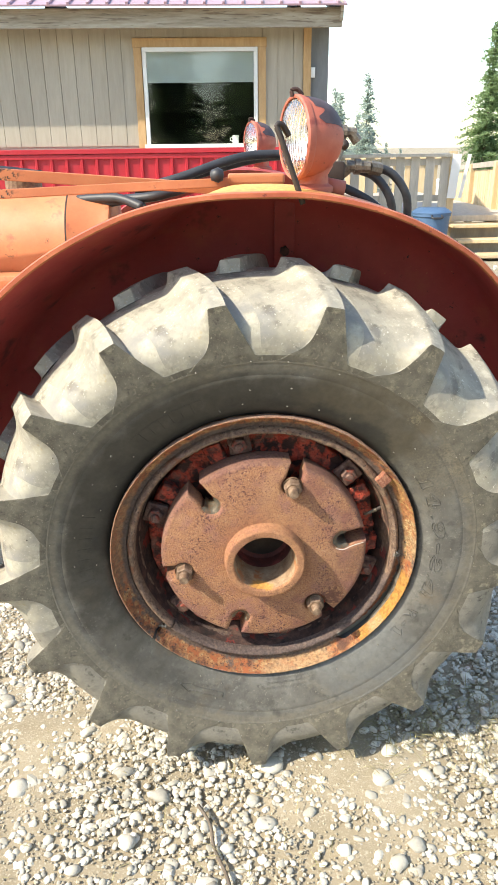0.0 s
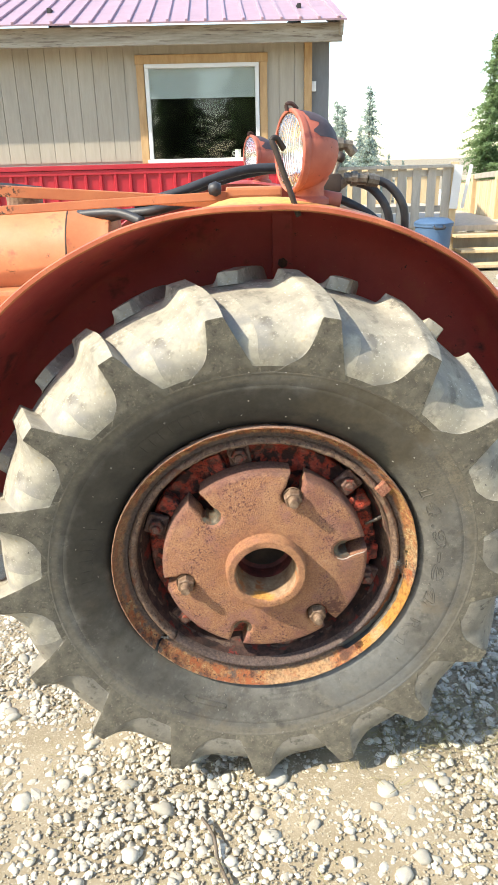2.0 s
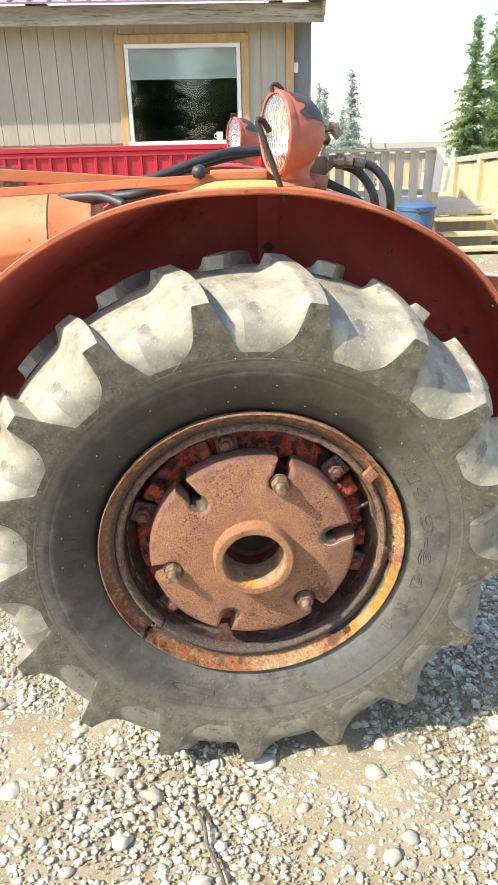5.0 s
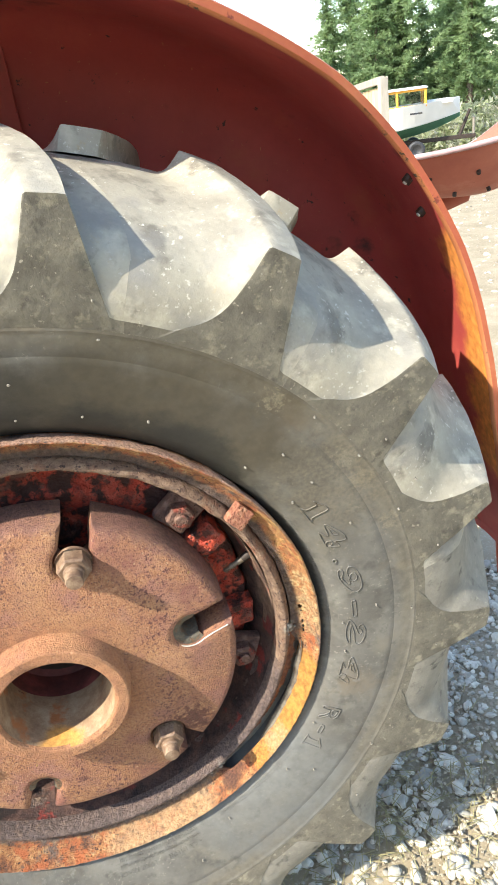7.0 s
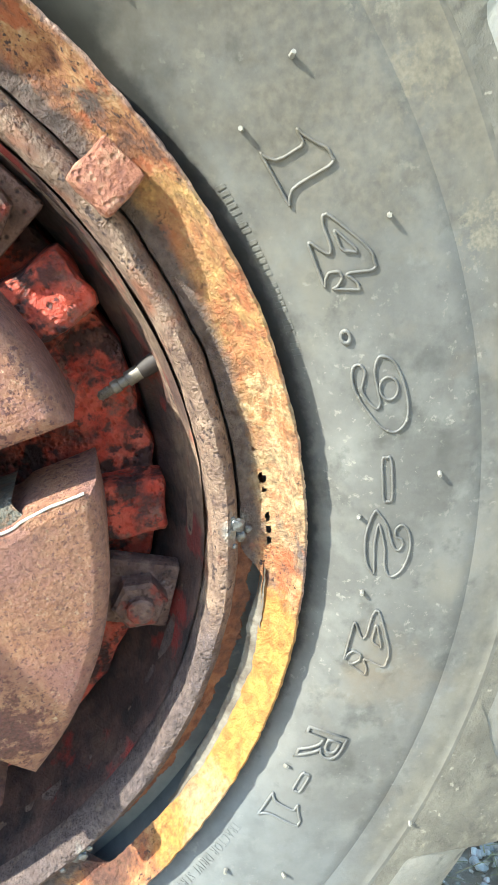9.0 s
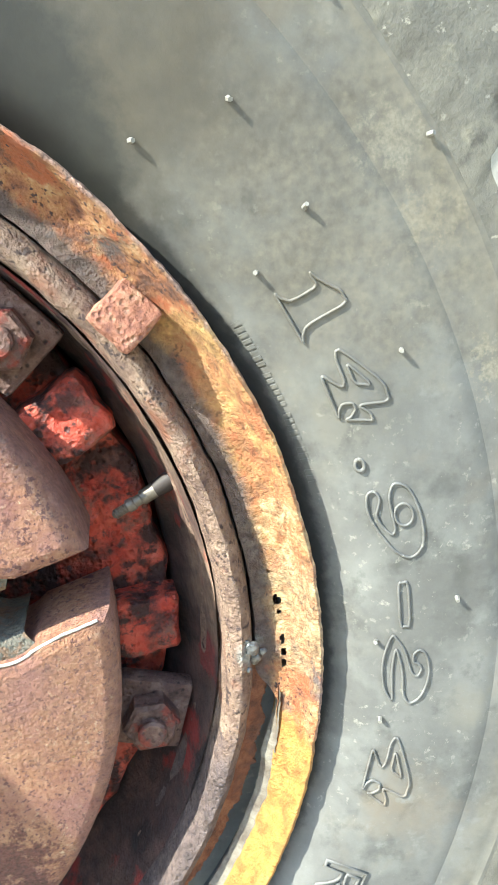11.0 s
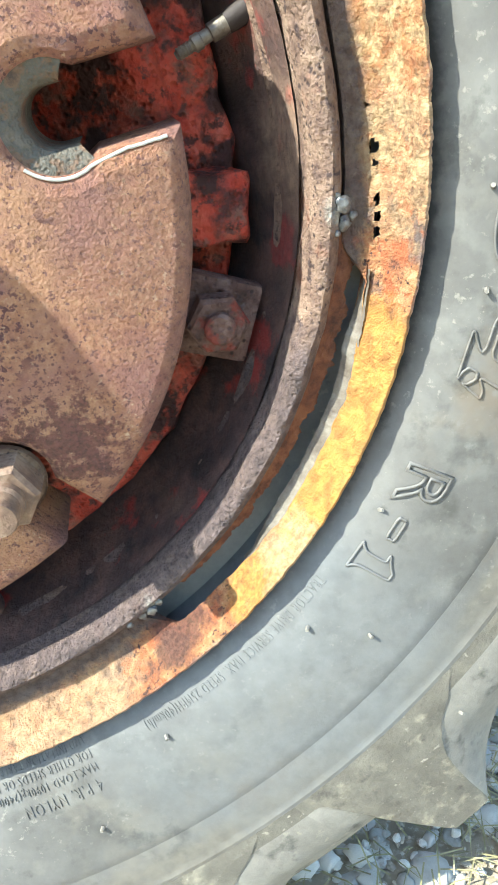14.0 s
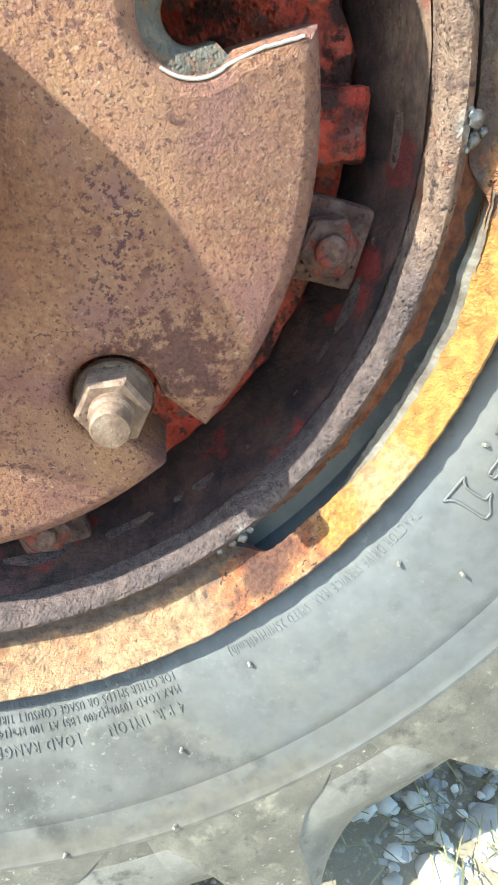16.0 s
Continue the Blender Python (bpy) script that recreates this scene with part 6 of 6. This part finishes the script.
for x, tz in ((3.2, 4), (3.36, 9)):
    b = part("white_plank", box((x, 9.9, 0.97), (0.13 if x < 3.3 else 0.05, 0.02, 0.62), 0.004, Matrix.Rotation(radians(tz), 4, 'Y')), M["white"], deck, "white plank leaning on the post")
for k in range(12):
    part("back_picket", box((1.6 + k * 0.27, 15.7, 0.66), (0.2, 0.025, 1.0), 0.004), M["deckwood"], deck)
part("back_rail", box((3.0, 15.66, 1.11), (3.6, 0.1, 0.05), 0.005), M["deckwood"], deck)
for k, z in enumerate((0.27, 0.08, -0.1)):
    part("tread", box((3.62, 9.85 - 0.28 * k, z), (0.85, 0.3, 0.045), 0.006), M["deckwood"], deck, "pale lumber step")
    part("riser", box((3.62, 9.99 - 0.28 * k, z - 0.11), (0.85, 0.03, 0.17), 0.004), M["deckgray"], deck)

fence = thing("fence", "new lumber privacy railing with close vertical boards", "fence", Matrix.Translation((0.18, 0, 0.15)))
FA, FB = Vector((4.22, 9.0, 0)), Vector((4.75, 14.0, 0))
nb = 34
ang = math.degrees(math.atan2(FB.y - FA.y, FB.x - FA.x))
for k in range(nb):
    t = (k + 0.5) / nb
    p = FA.lerp(FB, t)
    top = 1.12 - 0.25 * t
    part("fence_board", box((p.x, p.y, top - 0.47), (0.13, 0.02, 0.86), 0.003, Matrix.Rotation(radians(ang), 4, 'Z')), M["deckwood"], fence)
for t0 in (0.0, 0.36, 0.7, 1.0):
    p = FA.lerp(FB, t0)
    part("fence_post", box((p.x - 0.04, p.y - 0.03, 0.64 - 0.25 * t0), (0.11, 0.1, 1.1), 0.005), M["deckgray"] if t0 == 0 else M["deckwood"], fence)
for dz in (0.03, -0.85):
    mid = FA.lerp(FB, 0.5)
    L = (FB - FA).length
    part("fence_rail", box((mid.x - 0.03, mid.y, 1.0 + dz), (L, 0.06, 0.09), 0.005, Matrix.Rotation(radians(ang), 4, 'Z') @ Matrix.Rotation(radians(2.9), 4, 'Y')), M["deckgray"], fence)

# blue lidded container in front of the deck
tubc = thing("storage_bucket", "round blue plastic bucket with lid and handle, beside the deck", "bucket", Matrix.Translation((3.055, 9.2, fall(3.15, 9.2) - 0.01)) @ Matrix.Diagonal((1.12, 1.12, 1.42, 1)))
rot = Matrix.Rotation(radians(90), 4, 'X')
sharp(part("body", lathe([(0.0, 0.0), (0.19, 0.0), (0.2, 0.01), (0.235, 0.42), (0.25, 0.425), (0.25, 0.445), (0.235, 0.45)], 40), M["blue"], tubc, "", rot), 40)
sharp(part("lid", lathe([(0.252, 0.445), (0.255, 0.46), (0.23, 0.475), (0.18, 0.5), (0.0, 0.505)], 40), M["blue"], tubc, "", rot), 40)
part("handle", tube([(-0.06, -0.24, 0.44), (-0.06, -0.29, 0.42), (0.06, -0.29, 0.42), (0.06, -0.24, 0.44)], 0.011, 8), M["hose"], tubc, "black handle", smooth=True)

# ---- boat on its trailer ----
boat = thing("boat", "white cabin boat with green bottom and yellow-trimmed windows", "boat", Matrix.Translation((8.8, 18.2, fall(8.8, 18.2) + 0.02)) @ Matrix.Rotation(radians(-22), 4, 'Z'))


def hull_sections(z_of, half, n=17):
    out = []
    for i in range(n):
        u = i / (n - 1)
        xx = -3.2 + 4.7 * u
        bw_ = half * (1 - max(0.0, (u - 0.55) / 0.45) ** 2.4 * 0.96)
        keel, chine, sheer = z_of(u)
        out.append([(xx, -bw_, sheer), (xx, -bw_ * (0.86 - 0.3 * u ** 4), chine), (xx, 0, keel), (xx, bw_ * (0.86 - 0.3 * u ** 4), chine), (xx, bw_, sheer)])
    return out


def hull_line(u):
    return 0.42 + 0.45 * u ** 5, 0.62 + 0.35 * u ** 3, 1.2 + 0.12 * u ** 2


hull = loft(hull_sections(hull_line, 0.95), close=True)
bmesh.ops.recalc_face_normals(hull, faces=hull.faces)
part("hull", hull, M["boat_white"], boat, "white hull")
part("hull_bottom", loft([[(p[0], p[1] * 1.012, p[2] - 0.014) for p in q[1:4]] for q in hull_sections(hull_line, 0.95)], close=False), M["boat_green"], boat, "green hull bottom")
part("foredeck", box((0.95, 0, 1.27), (0.7, 0.9, 0.1), 0.03), M["boat_white"], boat)
for c, sz in (((-0.15, -0.66, 1.6), (1.5, 0.05, 0.05)), ((-0.15, 0.66, 1.6), (1.5, 0.05, 0.05)), ((0.6, 0, 1.6), (0.05, 1.37, 0.05)), ((0.6, -0.66, 1.42), (0.06, 0.06, 0.4)), ((0.6, 0.66, 1.42), (0.06, 0.06, 0.4)), ((-0.9, -0.66, 1.42), (0.06, 0.06, 0.4)),
               ((-0.1, -0.66, 1.42), (0.06, 0.06, 0.4)), ((0.6, 0.0, 1.42), (0.05, 0.05, 0.4)), ((-0.15, -0.66, 1.24), (1.5, 0.05, 0.06)), ((0.6, 0, 1.24), (0.05, 1.37, 0.06))):
    part("window_post", box(c, sz, 0.01), M["yellow"], boat, "yellow window trim")
part("cabin_window", box((-0.15, -0.65, 1.42), (1.45, 0.01, 0.36), 0), M["pane"], boat, "cabin window")
part("windshield", box((0.6, 0, 1.42), (0.01, 1.3, 0.36), 0), M["pane"], boat, "cabin windshield")
part("cabin_roof", box((-0.15, 0, 1.65), (1.6, 1.45, 0.05), 0.02), M["boat_white"], boat)
part("hull_slot", box((0.35, -0.9, 1.08), (0.3, 0.03, 0.04), 0.005), M["hose"], boat, "dark vent slot")
trailer = thing("boat_trailer", "dark steel boat trailer with jack, under the boat", "trailer", boat.matrix_basis.copy())
part("beam", box((-0.2, 0, 0.36), (4.2, 0.1, 0.1), 0.01), M["dark"], trailer)
part("cross_beam", box((-0.1, 0, 0.36), (0.1, 1.4, 0.1), 0.01), M["dark"], trailer)
for y in (-0.75, 0.75):
    part("wheel", lathe([(0.0, -0.05), (0.11, -0.06), (0.12, -0.075), (0.19, -0.08), (0.215, -0.055), (0.215, 0.055), (0.19, 0.08), (0.11, 0.06), (0.0, 0.06)], 28), M["hose"], trailer, "", Matrix.Translation((0.35, y, 0.215)), smooth=True)
part("jack", tube([(1.85, 0, 0.0), (1.85, 0, 0.8)], 0.035, 10), M["steel"], trailer)
part("winch_post", tube([(1.5, 0, 0.4), (1.75, 0, 1.0)], 0.04, 10), M["dark"], trailer)


# ---- trees ----
def conifer_mesh(H, seed, reach=0.2, whorls=34, bare=0.12, spray=0.34):
    rn = np.random.default_rng(seed)
    vs, fs = [], []

    def tri(a, b, c):
        n = len(vs)
        vs.extend((tuple(a), tuple(b), tuple(c)))
        fs.append((n, n + 1, n + 2))
    for w in range(whorls):
        u = bare + (1 - bare) * (w + rn.uniform(-0.3, 0.3)) / whorls
        u = min(max(u, bare), 0.985)
        z = H * u
        L0 = H * reach * (1 - u) ** 0.95 * (0.55 + 0.45 * min(1, (u - bare) / 0.18 + 0.35)) + 0.05
        nbr = int(rn.integers(4, 9))
        ph = rn.uniform(0, 6.28)
        for b in range(nbr):
            az = ph + 6.283 * b / nbr + rn.uniform(-0.35, 0.35)
            L = L0 * rn.uniform(0.35, 1.35) * (1 + 0.25 * math.sin(3 * az + w * 0.7 + seed))
            if rn.random() < 0.22:
                continue
            droop = rn.uniform(0.05, 0.7)
            d = np.array([math.cos(az), math.sin(az), 0.0])
            side = np.array([-d[1], d[0], 0.0])
            zb, wig = z + rn.uniform(-1.6, 1.6) * H / whorls, rn.uniform(0.0, 0.12) * L
            n = max(5, int(L / (spray * 0.26)))
            for k in range(n):
                f = (k + 1) / n
                p = d * L * f + side * wig * math.sin(f * 4 + az) + np.array([0, 0, zb + 0.12 * L * f - droop * L * f * f])
                size = spray * (1.15 - 0.6 * f) * rn.uniform(0.7, 1.3)
                for s in range(5):
                    q = p + rn.normal(0, 1, 3) * np.array([1, 1, 0.6]) * size * 0.5
                    e1, e2 = rn.normal(0, 1, 3) * np.array([1, 1, 0.7]), rn.normal(0, 1, 3) * np.array([1, 1, 0.7])
                    tri(q, q + (e1 + d * 0.8) * size * 0.55, q + (e2 + d * 0.3) * size * 0.38 - np.array([0, 0, size * 0.25]))
    me = bpy.data.meshes.new("crown")
    me.from_pydata(vs, [], fs)
    return me


def conifer(H, seed, mat, **kw):
    t = thing("conifer_tree", "tall green conifer with drooping branches", "tree")
    bm = bmesh.new()
    rings = []
    for k in range(9):
        u = k / 8
        r = H * 0.016 * (1 - u) + 0.01
        rings.append([(r * math.cos(6.283 * j / 8) + 0.03 * math.sin(u * 5), r * math.sin(6.283 * j / 8), H * u - 0.3 * (k == 0)) for j in range(8)])
    part("trunk", loft(rings), M["bark"], t, "", smooth=True)
    part_of("crown", conifer_mesh(H, seed, **kw), mat, t)
    return t


rt = random.Random(11)
kinds = [conifer(10.5, 1, M["leaf"], reach=0.23, whorls=60, bare=0.14, spray=0.2), conifer(9.0, 2, M["leaf"], reach=0.26, whorls=52, bare=0.1, spray=0.2), conifer(12.0, 3, M["leaf"], reach=0.2, whorls=66, bare=0.2, spray=0.2)]
spots = []
for k in range(26):
    spots.append((14.6 + 1.35 * k + rt.uniform(-0.9, 0.9), 37 + rt.uniform(-2.5, 6) - 0.25 * k))
for k in range(20):
    spots.append((18.5 + 2.0 * k + rt.uniform(-1, 1), 47 + rt.uniform(-2, 5)))
for k in range(26):          # woods behind the yard, mirrored in the window
    spots.append((-22 + 1.9 * k + rt.uniform(-1, 1), -17 - rt.uniform(0, 7)))
for k, (x, y) in enumerate(spots):
    src = kinds[k % 3]
    m = Matrix.Translation((x, y, fall(x, y))) @ Matrix.Rotation(rt.uniform(0, 6.28), 4, 'Z')
    if k < 3:
        src.matrix_basis = m
        ob = src
    else:
        ob = copy_thing(src, m)
    s = rt.uniform(0.85, 1.15)
    ob.scale = (s, s, s)
    ob["group"] = "conifer woods"
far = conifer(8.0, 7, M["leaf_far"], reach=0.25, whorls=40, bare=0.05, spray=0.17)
tagged(far, "distant spruce paled for haze, with a narrow pointed crown", "tree", "distant spruces")
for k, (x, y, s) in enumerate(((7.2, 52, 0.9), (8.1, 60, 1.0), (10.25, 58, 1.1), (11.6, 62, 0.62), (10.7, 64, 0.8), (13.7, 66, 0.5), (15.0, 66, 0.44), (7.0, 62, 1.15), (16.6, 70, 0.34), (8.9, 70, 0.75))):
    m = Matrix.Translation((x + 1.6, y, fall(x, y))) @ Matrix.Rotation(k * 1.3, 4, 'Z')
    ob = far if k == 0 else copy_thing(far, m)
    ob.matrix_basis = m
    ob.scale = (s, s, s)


def brush(center, size, n, seed, mat, leaf=0.12):
    rn = np.random.default_rng(seed)
    p = rn.normal(0, 1, (n, 3))
    p /= np.linalg.norm(p, axis=1)[:, None]
    p *= rn.uniform(0.55, 1.0, (n, 1)) ** 0.5
    p[:, 2] = np.abs(p[:, 2])
    lump = 1 + 0.25 * np.sin(p[:, 0] * 7 + seed) * np.cos(p[:, 1] * 6)
    p = p * lump[:, None] * np.array(size)
    vs, fs = [], []
    for q in p:
        a, b = rn.normal(0, leaf, 3), rn.normal(0, leaf, 3)
        k = len(vs)
        vs.extend((tuple(q), tuple(q + a), tuple(q + b)))
        fs.append((k, k + 1, k + 2))
    me = bpy.data.meshes.new("brush")
    me.from_pydata(vs, [], fs)
    return part_of("brush", me, mat, None, "", Matrix.Translation(center))


for k, (x, y, s) in enumerate(((15.5, 27, 1.8), (18.5, 27.5, 2.1), (21.5, 27, 1.9), (13.4, 29, 1.2), (25, 28, 2.0))):
    tagged(brush((x, y, fall(x, y) - 0.1), (s * 1.15, s, s * 0.95), 2600, k, M["bush"]), "pale flowering brush along the edge of the yard", "bush", "flowering brush")
tagged(brush((4.3, 10.6, -0.2), (0.9, 0.4, 0.3), 500, 9, M["leaf"], 0.06), "low green weeds beside the deck", "weeds", kind="stuff")


# ---- gravel ----
def pebble_mesh(seed, sub=1, flat=0.65):
    bm = bmesh.new()
    bmesh.ops.create_icosphere(bm, subdivisions=max(1, sub), radius=1.0)
    rn = random.Random(seed)
    ax = (rn.uniform(0.8, 1.35), rn.uniform(0.7, 1.0), flat * rn.uniform(0.75, 1.15))
    off = Vector((seed * 3.7, seed * 1.3, 0))
    for v in bm.verts:
        v.co *= 1 + 0.42 * noise.noise(v.co * 1.25 + off)
        v.co = Vector((v.co.x * ax[0], v.co.y * ax[1], v.co.z * ax[2]))
    me = bpy.data.meshes.new("stone")
    bm.to_mesh(me)
    bm.free()
    return me


def scatter(name, n, region, size, seed, sub, power=2.2, label="", mat=None, flat=0.6):
    rn = np.random.default_rng(seed)
    kinds_ = [pebble_mesh(100 + k, sub, flat) for k in range(10)]
    base = []
    for me in kinds_:
        co = np.array([v.co[:] for v in me.vertices])
        fa = np.array([p.vertices[:] for p in me.polygons])
        base.append((co, fa))
        bpy.data.meshes.remove(me)
    V, Fc, tot = [], [], 0
    for k in range(n):
        x, y = rn.uniform(region[0], region[1]), rn.uniform(region[2], region[3])
        if noise.noise((x * 1.6, y * 1.6, 7)) < rn.uniform(-0.9, 0.25) - 0.1:
            continue
        s = size[0] + (size[1] - size[0]) * rn.random() ** power
        co, fa = base[int(rn.integers(10))]
        a = rn.uniform(0, 6.283)
        t = rn.uniform(-0.5, 0.5)
        R = np.array(Euler((t, rn.uniform(-0.5, 0.5), a)).to_matrix())
        z = fall(x, y) + s * rn.uniform(-0.72, -0.2) - 0.003
        V.append(co @ R.T * s + np.array([x, y, z]))
        Fc.append(fa + tot)
        tot += len(co)
    V, Fc = np.concatenate(V), np.concatenate(Fc)
    me = bpy.data.meshes.new(name)
    me.from_pydata(V.tolist(), [], Fc.tolist())
    ob = part_of(name, me, mat or M["stone"], None, smooth=sub > 1)
    return tagged(ob, label, "gravel", kind="stuff")


scatter("gravel_fine", 34000, (-1.1, 1.6, -0.8, 0.8), (0.0018, 0.0055), 20, 0, 1.3, "fine pale crushed gravel over the dirt", M["grit"])
scatter("gravel", 14000, (-1.1, 1.6, -0.8, 0.8), (0.005, 0.013), 21, 2, 1.7, "small pale gravel scattered over the dirt", flat=0.5)
scatter("gravel_coarse", 2000, (-1.2, 1.8, -0.85, 0.9), (0.009, 0.024), 22, 2, 2.0, "rounded pale river gravel on the dirt", flat=0.5)
scatter("gravel_yard", 9000, (-5, 8, -1.5, 8.5), (0.008, 0.03), 23, 0, 2.2, "pale gravel across the yard")
shared = []
for k in range(9):
    me = pebble_mesh(200 + k, 2, 0.5)
    me.materials.append(M["stone"])
    me.polygons.foreach_set("use_smooth", [True] * len(me.polygons))
    shared.append(me)
rs = random.Random(5)
big = [(-0.263, -0.095, 0.026), (-0.002, -0.188, 0.026), (-0.34, -0.223, 0.027), (0.307, -0.075, 0.03), (0.025, -0.014, 0.035), (0.346, 0.018, 0.03)]
for k in range(150):
    if k < len(big):
        x, y, s = big[k]
    else:
        x, y = rs.uniform(-1.0, 1.4), rs.uniform(-0.75, 0.6)
        s = 0.011 + 0.02 * rs.random() ** 1.8
    ob = new("stone", shared[rs.randrange(9)])
    ob.parent = ground
    ob.matrix_basis = Matrix.Translation((x, y, -s * 0.14)) @ Euler((rs.uniform(-0.3, 0.3), rs.uniform(-0.3, 0.3), rs.uniform(0, 6.28))).to_matrix().to_4x4() @ Matrix.Scale(s, 4)
stick = part("twig", tube([(-0.17, -0.14, 0.012), (-0.14, -0.2, 0.016), (-0.13, -0.26, 0.012), (-0.1, -0.34, 0.014), (-0.09, -0.4, 0.01)], 0.0042, 7), M["bark"], None, smooth=True)
tagged(stick, "thin dark dry twig lying on gravel", "twig")
rs = random.Random(8)
for k in range(90):
    x, y = rs.uniform(0.28, 0.62), rs.uniform(0.0, 0.24)
    s = 0.004 + 0.011 * rs.random() ** 2
    ob = new("stone", shared[rs.randrange(9)])
    ob.parent = ground
    ob.matrix_basis = Matrix.Translation((x, y, s * 0.05)) @ Euler((rs.uniform(-0.3, 0.3), rs.uniform(-0.3, 0.3), rs.uniform(0, 6.28))).to_matrix().to_4x4() @ Matrix.Scale(s, 4)

# bits of dry grass on the gravel
rn = np.random.default_rng(31)
gv, gf = [], []
for k in range(900):
    if k < 520:
        x, y = rn.normal(0.5, 0.17), rn.normal(0.12, 0.1)
    else:
        x, y = rn.uniform(-0.9, 1.3), rn.uniform(-0.6, 0.5)
    a, L = rn.uniform(0, 6.283), rn.uniform(0.012, 0.07)
    dx, dy = math.cos(a) * L, math.sin(a) * L
    nx, ny = -math.sin(a) * 0.0008, math.cos(a) * 0.0008
    z = rn.uniform(0.004, 0.012)
    lift = rn.uniform(-0.004, 0.014)
    n0 = len(gv)
    gv += [(x - nx, y - ny, z), (x + nx, y + ny, z), (x + dx * 0.5 + nx, y + dy * 0.5 + ny, z + lift), (x + dx * 0.5 - nx, y + dy * 0.5 - ny, z + lift), (x + dx, y + dy, z + lift * 0.6)]
    gf += [(n0, n0 + 1, n0 + 2, n0 + 3), (n0 + 3, n0 + 2, n0 + 4)]
gm = bpy.data.meshes.new("dry_grass")
gm.from_pydata(gv, [], gf)
tagged(part_of("dry_grass", gm, M["grass"]), "scattered bits of dry straw on gravel", "dry grass", kind="stuff")
